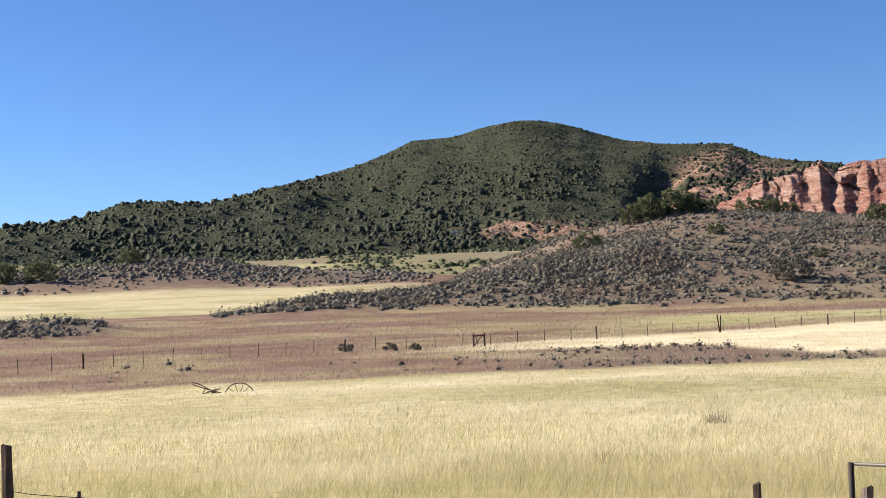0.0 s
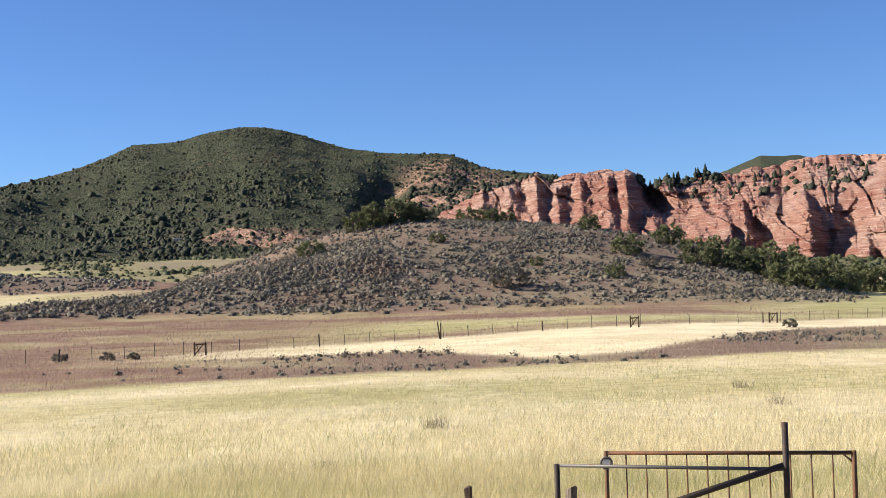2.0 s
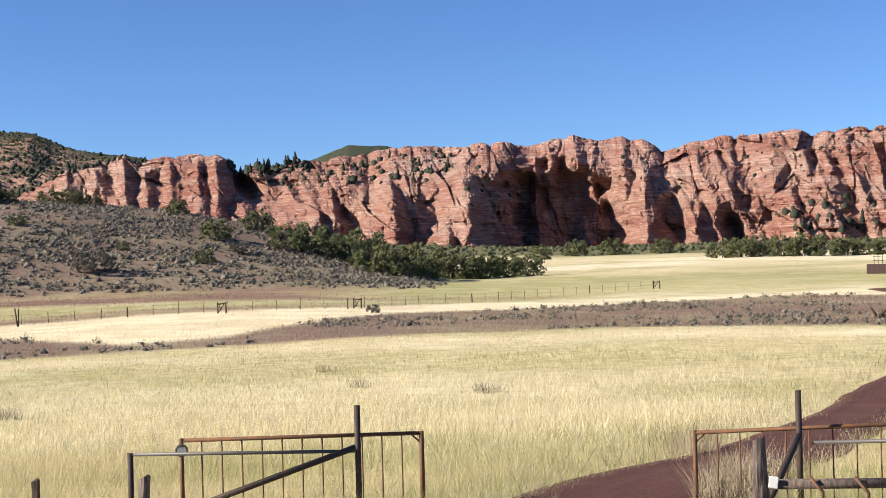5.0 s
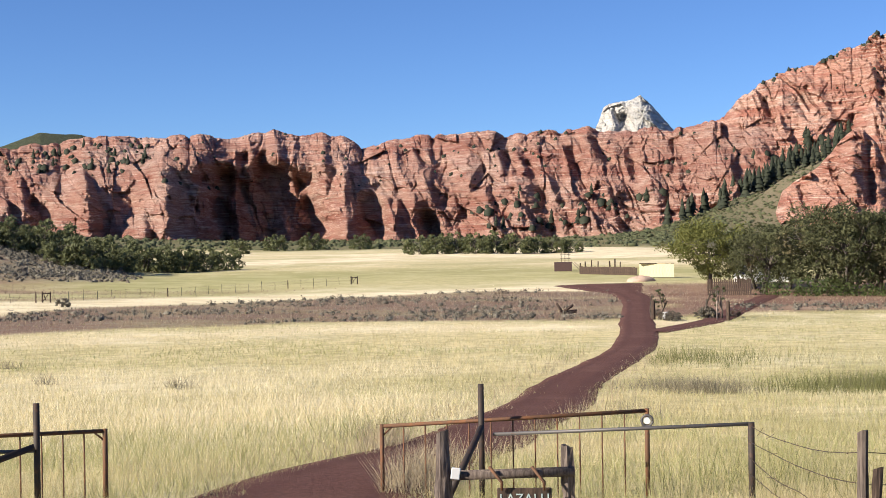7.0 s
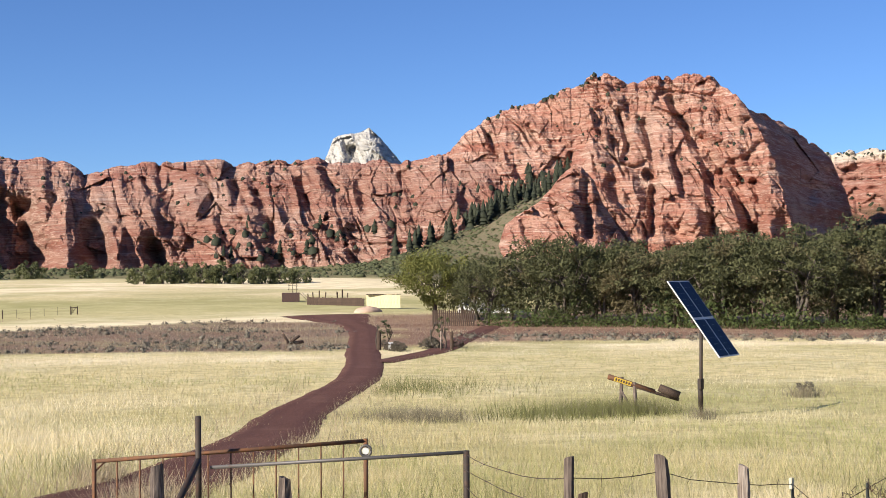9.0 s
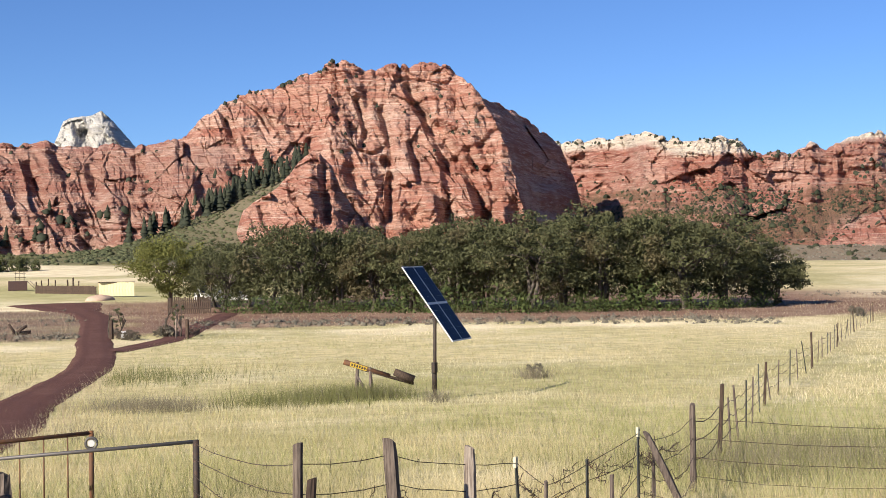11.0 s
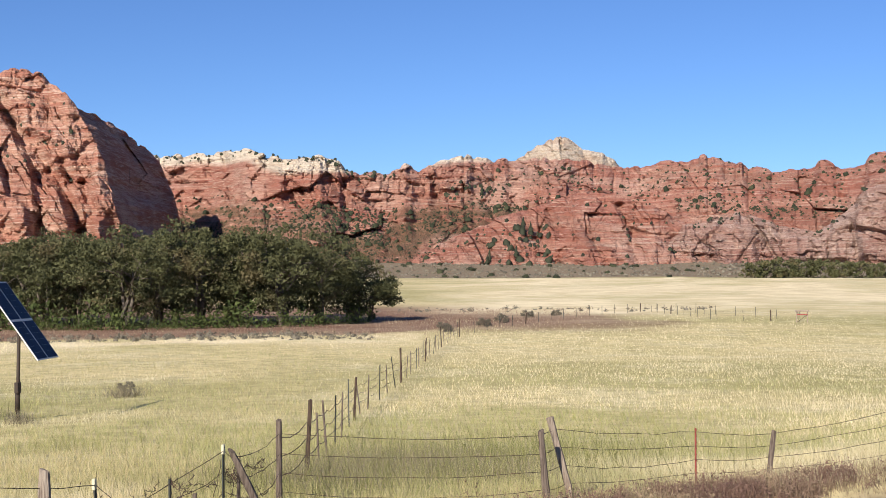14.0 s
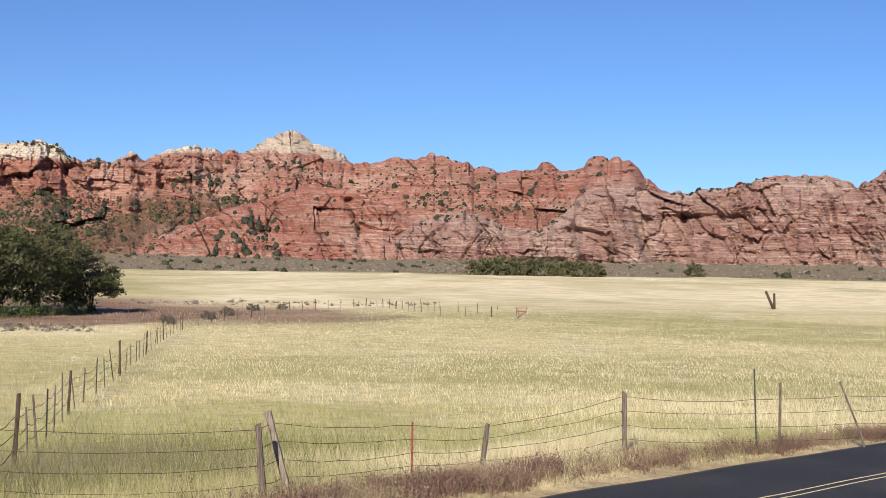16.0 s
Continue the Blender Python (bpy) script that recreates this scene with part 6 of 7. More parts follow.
def wire_mesh(name, points, radius, material, seed=0, barbs=True, step_of=0.45):
    """A sagging strand of barbed wire through points."""
    rng = np.random.default_rng(seed)
    pieces = []
    for a, b in zip(points[:-1], points[1:]):
        a, b = np.array(a, float), np.array(b, float)
        length = np.linalg.norm(b - a)
        n = max(4, int(length / step_of))
        sag = rng.uniform(0.01, 0.03) * min(length, 5)
        t = np.linspace(0, 1, n)
        line = a + (b - a) * t[:, None]
        line[:, 2] -= sag * 4 * t * (1 - t)
        line[1:-1] += rng.normal(0, 0.008, (n - 2, 3))
        pieces.append((line, np.full(n, radius)))
        if barbs:
            for p in line[1:-1]:
                w = rng.normal(size=3) * 0.028
                pieces.append(([p - w, p + w], [radius * 0.7, radius * 0.4]))
    return tubes_mesh(name, pieces, material, 3)


RED_PAINT = metal_material("red_post_paint", (0.203, 0.035, 0.027), (0.14, 0.047, 0.031), 0.4, 0.1, 0.6)
GREEN_STEEL = metal_material("dark_green_steel", (0.039, 0.043, 0.039), (0.094, 0.055, 0.039), 0.4, 0.3, 0.6)
WHITE_TIP = metal_material("cream_paint", (0.484, 0.452, 0.328), (0.351, 0.281, 0.187), 0.3, 0.0, 0.6)
WHITE_PAINT = metal_material("white_paint", (0.608, 0.608, 0.593), (0.429, 0.406, 0.374), 0.2, 0.0, 0.5)


def at(az, d, up=0.0):
    x, y = polar(az, d)
    return float(x), float(y), on_ground(float(x), float(y)) + up


# ---- the near fence along the road ----
def build_near_fence():
    fence = new("roadside_fence")
    tagged(fence, "old barbed-wire fence on crooked wooden and steel posts", "fence")
    # bearing, distance, height of the top, kind, lean along x and y
    posts = [(-23.5, 18.0, 2.25, "dark", 0.0, 0.0), (-20.85, 18.0, 1.64, "steel", 0.0, 0.0), (-17.97, 18.0, 1.48, "dark", 0.0, 0.0), (-9.0, 14.8, 1.4, "dark", 0, 0), (0.0, 15.2, 1.4, "dark", 0, 0), (5.77, 19.6, 1.0, "dark", 0.0, 0.0), (9.8, 18.9, 1.15, "thick", 0.05, 0.0),
             (50.5, 14.4, 2.12, "wood", 0.02, 0.0), (54.5, 15.2, 2.04, "thick", -0.10, 0.04), (57.4, 16.0, 1.84, "pale", 0.0, 0.0), (59.45, 17.0, 1.58, "tipped", -0.07, 0.03), (60.4, 16.8, 1.32, "stake", 0, 0), (62.1, 18.0, 1.4, "steel", 0, 0), (63.05, 17.6, 1.25, "stake", 0, 0), (64.15, 19.6, 1.6, "tipped", 0, 0), (64.7, 19.8, 1.37, "stake", 0.03, 0.0), (66.0, 18.9, 1.62, "leaning", -0.30, 0.42), (66.32, 22.0, 1.66, "wood", 0.0, 0.0),
             (77.1, 22.5, 1.42, "wood", -0.05, 0.09), (78.05, 23.2, 1.55, "bleached", -0.10, 0.34), (83.05, 26.0, 1.08, "red", 0, 0), (85.85, 27.0, 0.95, "wood", 0.05, -0.1), (91.6, 29.5, 1.38, "wood", 0.0, 0.02), (96.85, 31.0, 1.84, "steel", 0.0, 0.08), (97.7, 31.5, 1.5, "stake", 0, 0), (101.0, 33.0, 1.45, "stake", 0.30, 0.55), (102.6, 34.0, 1.7, "wood", 0, 0), (107.0, 38.0, 1.5, "wood", 0, 0)]
    tops = []
    for k, (a, d, top, kind, lx, ly) in enumerate(posts):
        x, y, g = at(a, d)
        tall = max(0.7, top - g)
        if kind in ("steel", "tipped", "red"):
            me = t_post_mesh("steel_post", tall, RED_PAINT if kind == "red" else GREEN_STEEL, (lx, ly))
            ob = part("steel_post", me, None, fence, "red painted steel post" if kind == "red" else "studded steel post")
            if kind == "tipped":
                part("painted_tip", box_bm((0.05, 0.04, 0.13), (lx, ly + 0.012, tall - 0.06), 0.004), WHITE_TIP, ob, "cream painted tip")
        else:
            radius = {"wood": 0.055, "thick": 0.085, "pale": 0.07, "dark": 0.065, "stake": 0.028, "leaning": 0.06, "bleached": 0.06}[kind]
            material = {"pale": PALE_WOOD, "bleached": PALE_WOOD, "dark": DARK_WOOD}.get(kind, POST_WOOD)
            ob = part("wooden_post", post_mesh("wooden_post", tall, radius, k + 3, material, (lx, ly)), None, fence, "weathered wooden post")
        ob.location = (x, y, g)
        tops.append((x + lx, y + ly, g, tall, lx, ly))
    groups = [list(range(0, 7)), list(range(7, 18)), [17] + list(range(18, 28))]
    for q, ids in enumerate(groups):
        for w, share in enumerate((0.93, 0.68, 0.44, 0.2)):
            pts = []
            for i in ids:
                x, y, g, tall, lx, ly = tops[i]
                if tall < 0.75 and share > 0.5:
                    continue
                h = min(tall * share, 1.22 * share)
                pts.append((x - lx * (1 - share), y - ly * (1 - share), g + h))
            if q == 1:
                cx, cy = polar(46.4, 18.4)
                pts.insert(0, (float(cx), float(cy), on_ground(float(cx), float(cy)) + 0.3 + 0.85 * share))
            part("barbed_wire", wire_mesh("barbed_wire", pts, 0.0055, WIRE, 70 + 10 * q + w), None, fence, "rusty barbed wire")
    # slack ends and stays of old wire between the posts
    rng = np.random.default_rng(79)
    for i in range(7, 17):
        a, b = tops[i], tops[i + 1]
        for k in range(3):
            h0, h1 = rng.uniform(0.1, 1.05, 2)
            u0, u1 = rng.uniform(0.0, 0.3), rng.uniform(0.6, 1.0)
            pts = []
            for e in np.linspace(u0, u1, 7):
                pts.append((a[0] + (b[0] - a[0]) * e + rng.normal(0, 0.03), a[1] + (b[1] - a[1]) * e + rng.normal(0, 0.03), a[2] + (b[2] - a[2]) * e + h0 + (h1 - h0) * e - 0.25 * (e - u0) * (u1 - e) + rng.normal(0, 0.05)))
            part("barbed_wire", wire_mesh("barbed_wire", pts, 0.005, WIRE, 200 + 3 * i + k), None, fence, "slack rusty wire")
    # splintered stub and stay beside a post
    x, y, g = at(50.9, 14.3)
    ob = part("stub", post_mesh("stub", 1.0, 0.05, 91, DARK_WOOD, (0.05, -0.02), 0.3), None, fence, "splintered dark stub")
    ob.location = (x, y, g)
    x, y, g = at(57.7, 15.8)
    ob = part("stub", post_mesh("stub", 0.8, 0.06, 92, PALE_WOOD, (-0.12, 0.05), 0.3), None, fence, "bleached forked stub")
    ob.location = (x, y, g)


build_near_fence()


def build_side_fence():
    """The fence that runs across the meadow away from the road."""
    fence = new("meadow_fence")
    tagged(fence, "wire fence with thin stakes running across the meadow", "fence")
    line = bent(((20.6, 9.0), (35.5, 13.8), (45.4, 17.0), (58.6, 20.1), (95.0, 29.6), (118.0, 34.3)), 200)
    far = np.concatenate([[0], np.cumsum(np.linalg.norm(np.diff(line, axis=0), axis=1))])
    rng = np.random.default_rng(81)
    kinds = {"stake": post_mesh("stake", 1.2, 0.024, 5, POST_WOOD, (0.02, 0.03)), "steel": t_post_mesh("steel_post", 1.35, GREEN_STEEL), "wood": post_mesh("wooden_post", 1.5, 0.042, 8, DARK_WOOD), "tall": post_mesh("wooden_post", 1.75, 0.05, 9, DARK_WOOD)}
    e, k, tops = 3.2, 0, []
    while e < far[-1]:
        x, y = (float(np.interp(e, far, line[:, q])) for q in (0, 1))
        kind = "tall" if 37 < e < 41 and k % 2 == 0 else ("wood", "stake", "stake", "steel", "stake", "steel")[k % 6]
        ob = part({"stake": "stake", "steel": "steel_post"}.get(kind, "wooden_post"), kinds[kind], None, fence)
        g = on_ground(x, y)
        ob.matrix_basis = pose(x, y, g, rng.normal(0, 3), rng.normal(0, 3), rng.uniform(0, 360)) @ Matrix.Diagonal((1, 1, rng.uniform(0.85, 1.08), 1))
        tops.append((x, y, g))
        e += rng.uniform(2.3, 4.2)
        k += 1
    for share in (1.05, 0.75, 0.45):
        part("barbed_wire", wire_mesh("barbed_wire", [(20.6, 9.0, on_ground(20.6, 9.0) + share)] + [(x, y, g + share) for x, y, g in tops], 0.009, WIRE, int(share * 100), False, 1.5), None, fence, "rusty wire")


build_side_fence()


def build_far_fences():
    """Rows of small posts at the far side of the meadows."""
    mesh = t_post_mesh("steel_post", 1.15, GREEN_STEEL)
    thick = post_mesh("wooden_post", 1.1, 0.05, 12, DARK_WOOD)
    rng = np.random.default_rng(83)

    def row(label, az, d, gap, wires=True):
        fence = new("far_fence")
        tagged(fence, label, "fence")
        a = np.linspace(az[0], az[-1], 400)
        dd = np.interp(a, az, d)
        line = np.stack(polar(a, dd), 1)
        far = np.concatenate([[0], np.cumsum(np.linalg.norm(np.diff(line, axis=0), axis=1))])
        spots = []
        for k, e in enumerate(np.arange(0, far[-1], gap)):
            x, y = (float(np.interp(e, far, line[:, q])) for q in (0, 1))
            ob = part("wooden_post" if k % 9 == 4 else "steel_post", thick if k % 9 == 4 else mesh, None, fence)
            ob.matrix_basis = pose(x, y, on_ground(x, y), rng.normal(0, 2), rng.normal(0, 2), rng.uniform(0, 360)) @ Matrix.Diagonal((1.3, 1.3, rng.uniform(0.85, 1.1), 1))
            spots.append((x, y, on_ground(x, y)))
        if wires:
            for h in (1.0, 0.6):
                part("wire", wire_mesh("wire", [(x, y, g + h) for x, y, g in spots], 0.006, WIRE, 3, False, 3.0), None, fence)

    row("thin wire fence along the far edge of the meadow", (-26, -21.8, -16.9, -11.9, -7.4, -1.4, 4.9, 6.7, 18.3, 25.1, 31.0), (105, 109, 115, 121, 122, 128, 136, 138, 150, 177, 200), 2.7)
    row("sparse wire fence across the wide pale field", (74.2, 81.2, 87.5), (126, 190, 155), 5.0, False)
    row("wire fence across the far pasture", (81.2, 84.1, 87.5), (188, 156, 154), 3.0)

    def h_brace(a, d, wide=1.0):
        thing = new("fence_brace")
        tagged(thing, "wooden H-shaped brace in the far fence", "fence brace", "fence braces")
        x, y, g = at(a, d)
        thing.matrix_basis = pose(x, y, g, 0, 0, -a)
        for s in (-1, 1):
            ob = part("post", post_mesh("post", 1.15, 0.075, 20 + s, DARK_WOOD), None, thing)
            ob.location = (s * wide / 2, 0, 0)
        part("rail", tubes_mesh("rail", [([(-wide * 0.6, 0.02, 0.95), (wide * 0.6, 0.02, 0.97)], [0.06, 0.06])], DARK_WOOD), None, thing)
        part("brace", tubes_mesh("brace", [([(-wide * 0.45, 0, 0.1), (wide * 0.3, 0, 0.95)], [0.04, 0.04])], DARK_WOOD), None, thing)
        part("brace", tubes_mesh("brace", [([(-wide * 0.1, 0.05, 0.25), (-wide * 0.32, 0.05, 0.92)], [0.04, 0.04])], DARK_WOOD), None, thing)

    for a, d, w in ((-4.92, 122, 0.95), (12.87, 141, 0.8), (18.4, 151, 0.8), (30.7, 199, 0.9)):
        h_brace(a, d, w)

    def crossed(name, label, a, d, legs, group=""):
        thing = new(name)
        tagged(thing, label, "posts", group)
        x, y, g = at(a, d)
        thing.matrix_basis = pose(x, y, g, 0, 0, -a)
        for p, q, r in legs:
            part("post", tubes_mesh("post", [([p, q], [r, r * 0.9])], DARK_WOOD), None, thing)

    crossed("leaning_posts", "pair of dark posts leaning together in the far fence", 4.86, 134, [((0.05, 0, -0.1), (-0.18, 0, 1.7), 0.07), ((0.1, 0, -0.1), (0.16, 0, 1.6), 0.07)])
    crossed("crossed_beams", "two dark beams sticking up in a V from the field", 97.55, 215, [((0.2, 0, -0.1), (-1.0, 0, 2.7), 0.22), ((0.3, 0, -0.1), (0.25, 0, 2.4), 0.2)])
    crossed("fallen_trunk", "forked dark log lying in the sage", 39.4, 112, [((-0.2, 0, 0), (-0.75, 0, 0.85), 0.11), ((-0.3, 0, 0.1), (0.6, 0, 0.7), 0.12), ((-0.5, 0.1, 0.05), (0.9, 0.2, 0.2), 0.16)])


build_far_fences()


def build_stock_rack():
    """A small red and white rack where the pasture fence ends."""
    thing = new("stock_rack")
    tagged(thing, "small white and red rack at the end of the pasture fence", "rack")
    x, y, g = at(87.42, 150.5)
    thing.matrix_basis = pose(x, y, g, 0, 0, -87.4)
    for px in (-0.55, 0.55):
        part("leg", box_bm((0.09, 0.09, 1.25), (px, 0, 0.575), 0.01), PALE_WOOD, thing, "pale wooden leg")
    part("top_board", box_bm((1.5, 0.3, 0.14), (0, 0, 1.22), 0.02), PALE_WOOD, thing, "white board")
    part("rail", box_bm((1.1, 0.08, 0.12), (0, -0.05, 0.85), 0.01), RED_PAINT, thing, "red painted rail")
    part("brace", tubes_mesh("brace", [([(-0.5, 0, 0.05), (0.5, 0, 0.8)], [0.035, 0.035])], DARK_WOOD, 6), None, thing)


build_stock_rack()


# ---- the gates ----
def upright(name, a, d, top, radius, material, parent, low=None):
    x, y, g = at(a, d)
    z0 = g - 0.2 if low is None else low
    return part(name, tubes_mesh(name, [([(x, y, z0), (x, y, top)], [radius, radius])], material, 10), None, parent)


def bar(name, p, q, radius, material, parent, sides=8, label=""):
    return part(name, tubes_mesh(name, [([p, q], [radius, radius])], material, sides), None, parent, label)


def spot(a, d, z):
    x, y = polar(a, d)
    return np.array((float(x), float(y), z))


def build_gate_panel(name, label, left, right, tall, bars, ring_right):
    """A rusty framed panel of thin upright bars."""
    panel = new(name)
    tagged(panel, label, "gate", "drive gates")
    left, right = np.array(left), np.array(right)
    down = np.array((0, 0, -tall))
    bar("top_rail", left, right, 0.03, RUST, panel, 4)
    bar("bottom_rail", left + down, right + down, 0.025, RUST, panel, 4)
    bar("end_bar", left + (0, 0, 0.03), left + down, 0.03, RUST, panel, 4)
    bar("end_bar", right + (0, 0, 0.03), right + down, 0.035, RUST, panel, 4)
    for t in np.linspace(0, 1, bars + 2)[1:-1]:
        p = left + (right - left) * t
        bar("upright_bar", p, p + down, 0.011, RUST, panel, 6)
    corner = right if not ring_right else left
    inward = (left - right if not ring_right else right - left)
    inward = inward / np.linalg.norm(inward) * 0.16
    bar("corner_stay", corner + inward, corner + (0, 0, -0.14), 0.014, RUST, panel, 4)
    # the round catch
    c = (right if ring_right else left) + (0, 0, -0.13)
    view = np.array((c[0], c[1], 0.0)) / np.hypot(c[0], c[1])
    sidew = np.array((view[1], -view[0], 0))
    c = c - view * 0.06
    ring = [c + 0.075 * (math.cos(k) * sidew + math.sin(k) * np.array((0, 0, 1.0))) for k in np.linspace(0, 2 * math.pi, 17)]
    part("catch_ring", tubes_mesh("catch_ring", [(ring, [0.018] * 17)], STEEL, 6), None, panel, "galvanised steel catch ring")
    bm = bmesh.new()
    bmesh.ops.create_cone(bm, cap_ends=True, segments=14, radius1=0.05, radius2=0.045, depth=0.03)
    bmesh.ops.rotate(bm, matrix=Euler((math.pi / 2, 0, -math.atan2(view[0], view[1]))).to_matrix(), verts=bm.verts)
    bmesh.ops.translate(bm, vec=c, verts=bm.verts)
    part("catch_plate", bm, WHITE_PAINT, panel, "white round plate")
    return panel


def build_gates():
    # one side: an end post, a tall pole, a pipe rail and a long stay
    end = new("pipe_brace")
    tagged(end, "steel pipe brace with a tall gate pole and slanting stay", "gate frame", "gate frames")
    upright("end_post", 9.37, 19.9, 1.41, 0.04, DARK_METAL, end)
    upright("gate_pole", 18.34, 19.6, 1.96, 0.042, DARK_METAL, end)
    bar("rail", spot(9.37, 19.9, 1.39), spot(18.25, 19.55, 1.34), 0.026, STEEL, end)
    bar("stay", spot(18.25, 19.5, 1.40), spot(9.6, 19.7, 0.42), 0.045, DARK_METAL, end)
    build_gate_panel("drive_gate", "open rusty steel gate with thin upright bars", spot(11.35, 20.1, 1.52), spot(20.9, 20.0, 1.50), 1.15, 11, False)
    # the other side
    end = new("pipe_brace")
    tagged(end, "steel pipe brace with a tall gate pole and slanting stay", "gate frame", "gate frames")
    upright("gate_pole", 35.82, 19.3, 2.08, 0.042, DARK_METAL, end)
    upright("end_post", 46.49, 18.6, 1.65, 0.042, DARK_METAL, end)
    bar("rail", spot(36.3, 19.25, 1.40), spot(46.49, 18.6, 1.63), 0.026, STEEL, end)
    bar("stay", spot(35.82, 19.2, 1.5), spot(34.5, 17.8, 0.85), 0.045, DARK_METAL, end)
    build_gate_panel("drive_gate", "open rusty steel gate with thin upright bars", spot(31.81, 19.8, 1.46), spot(42.45, 19.5, 1.68), 1.25, 11, True)


DARK_METAL = metal_material("dark_pipe", (0.043, 0.033, 0.028), (0.086, 0.047, 0.031), 0.5, 0.3, 0.7)
build_gates()


def build_sign_frame():
    frame_ob = new("sign_frame")
    tagged(frame_ob, "weathered wooden sign frame with a crossbar", "sign frame")
    for a, top, r, seed in ((34.34, 1.68, 0.095, 41), (39.27, 1.50, 0.075, 43)):
        x, y, g = at(a, 17.5)
        ob = part("post", post_mesh("post", top - g, r, seed, POST_WOOD, (0.0, 0.03), 0.22, 11), None, frame_ob, "split grey wooden post")
        ob.location = (x, y, g)
    bar("crossbar", spot(34.6, 17.4, 1.16), spot(39.5, 17.4, 1.20), 0.065, POST_WOOD, frame_ob, 8)
    for a in (36.6, 38.3):
        part("strap", tubes_mesh("strap", [([spot(a - 0.5, 17.28, 1.28), spot(a, 17.22, 1.10), spot(a, 17.25, 1.0)], [0.022, 0.022, 0.016])], RUST, 5), None, frame_ob, "rusty iron strap")
    box = part("reflector_box", box_bm((0.11, 0.05, 0.14), (0, 0, 0), 0.008), WHITE_PAINT, frame_ob, "small white box")
    box.matrix_basis = pose(*spot(34.75, 17.3, 1.2), 0, 8, -35)
    board = new("hanging_sign")
    tagged(board, "dark brown wooden sign hanging from the frame", "sign")
    centre = spot(37.5, 17.3, 0.81)
    board.matrix_basis = pose(*centre, 0, 0, -37.5)
    part("board", box_bm((0.66, 0.035, 0.42), (0, 0, 0), 0.008), DARK_WOOD, board)
    text = bpy.data.curves.new("lettering", "FONT")
    text.body, text.size, text.align_x, text.extrude, text.space_character = "LAZALU", 0.155, "CENTER", 0.006, 1.1
    ob = new("lettering_source", text)
    me = bpy.data.meshes.new_from_object(ob)
    bpy.data.objects.remove(ob)
    me.materials.clear()
    letters = part("lettering", me, LETTER, board, "pale blue-green painted capitals")
    letters.matrix_basis = pose(0, -0.022, 0.035, 90, 0, 0)


LETTER = metal_material("pale_letter_paint", (0.39, 0.484, 0.468), (0.273, 0.296, 0.265), 0.25, 0.0, 0.6)
build_sign_frame()


# ---- the solar panel and the old beam ----
def cell_material():
    n = Nodes("solar_cells", 0.35, 0.03)
    return n.done(n.mix(n.ramp(n.noise(2.0, 3), 0.4, 0.6), (0.008, 0.012, 0.030), (0.012, 0.018, 0.045)))


CELLS = cell_material()


def build_solar():
    thing = new("solar_panel")
    tagged(thing, "tilted four-module solar array on a steel pole", "solar panel")
    x, y, g = at(56.0, 49.0)
    a = radians(56.0)
    right, ahead = Vector((math.cos(a), -math.sin(a), 0)), Vector((math.sin(a), math.cos(a), 0))
    long = (right * 1.73 + ahead * -0.66 + Vector((0, 0, -2.58)))
    wide = (right * 0.70 + ahead * 1.87 + Vector((0, 0, -0.01)))
    length, width = long.length, wide.length
    u, v = long.normalized(), wide.normalized()
    nrm = u.cross(v).normalized()
    v = nrm.cross(u)
    centre = Vector((x, y, 0)) + right * 0.12 + Vector((0, 0, 2.28))
    turn = Matrix((u, v, nrm)).transposed().to_4x4()
    turn.translation = centre
    base = Vector((x, y, g))
    bar("pole", np.array(base - Vector((0, 0, 0.3))), np.array(centre - nrm * 0.1), 0.06, DARK_METAL, thing, 10)
    bar("pole_sleeve", np.array(base + Vector((0, 0, 0.3))), np.array(base + Vector((0, 0, 1.2))), 0.085, DARK_METAL, thing, 10)
    part("control_box", box_bm((0.2, 0.14, 0.36), (base.x - 0.08, base.y - 0.06, base.z + 1.1), 0.01), DARK_METAL, thing, "dark control box on the pole")
    for s in (-0.5, 0.5):
        rail = part("mounting_rail", box_bm((length * 0.9, 0.05, 0.06), (0, s * width * 0.5, -0.06), 0.0), STEEL, thing)
        rail.matrix_basis = turn
    cross = part("mounting_beam", box_bm((0.1, width * 0.8, 0.1), (0, 0, -0.13), 0.0), DARK_METAL, thing)
    cross.matrix_basis = turn
    for i in (-0.25, 0.25):
        for j in (-0.25, 0.25):
            bm = box_bm((length * 0.497, width * 0.497, 0.04), (i * length, j * width, 0), 0.006)
            module = part("module", bm, WHITE_PAINT, thing, "pale-framed solar module")
            module.matrix_basis = turn
            for p in range(3):
                for q in range(6):
                    cw, ch = length * 0.47 / 6, width * 0.465 / 3
                    c = part("cell", box_bm((cw * 0.985, ch * 0.985, 0.006), (i * length + (q - 2.5) * cw, j * width + (p - 1) * ch, 0.021), 0.0), CELLS, module)


build_solar()


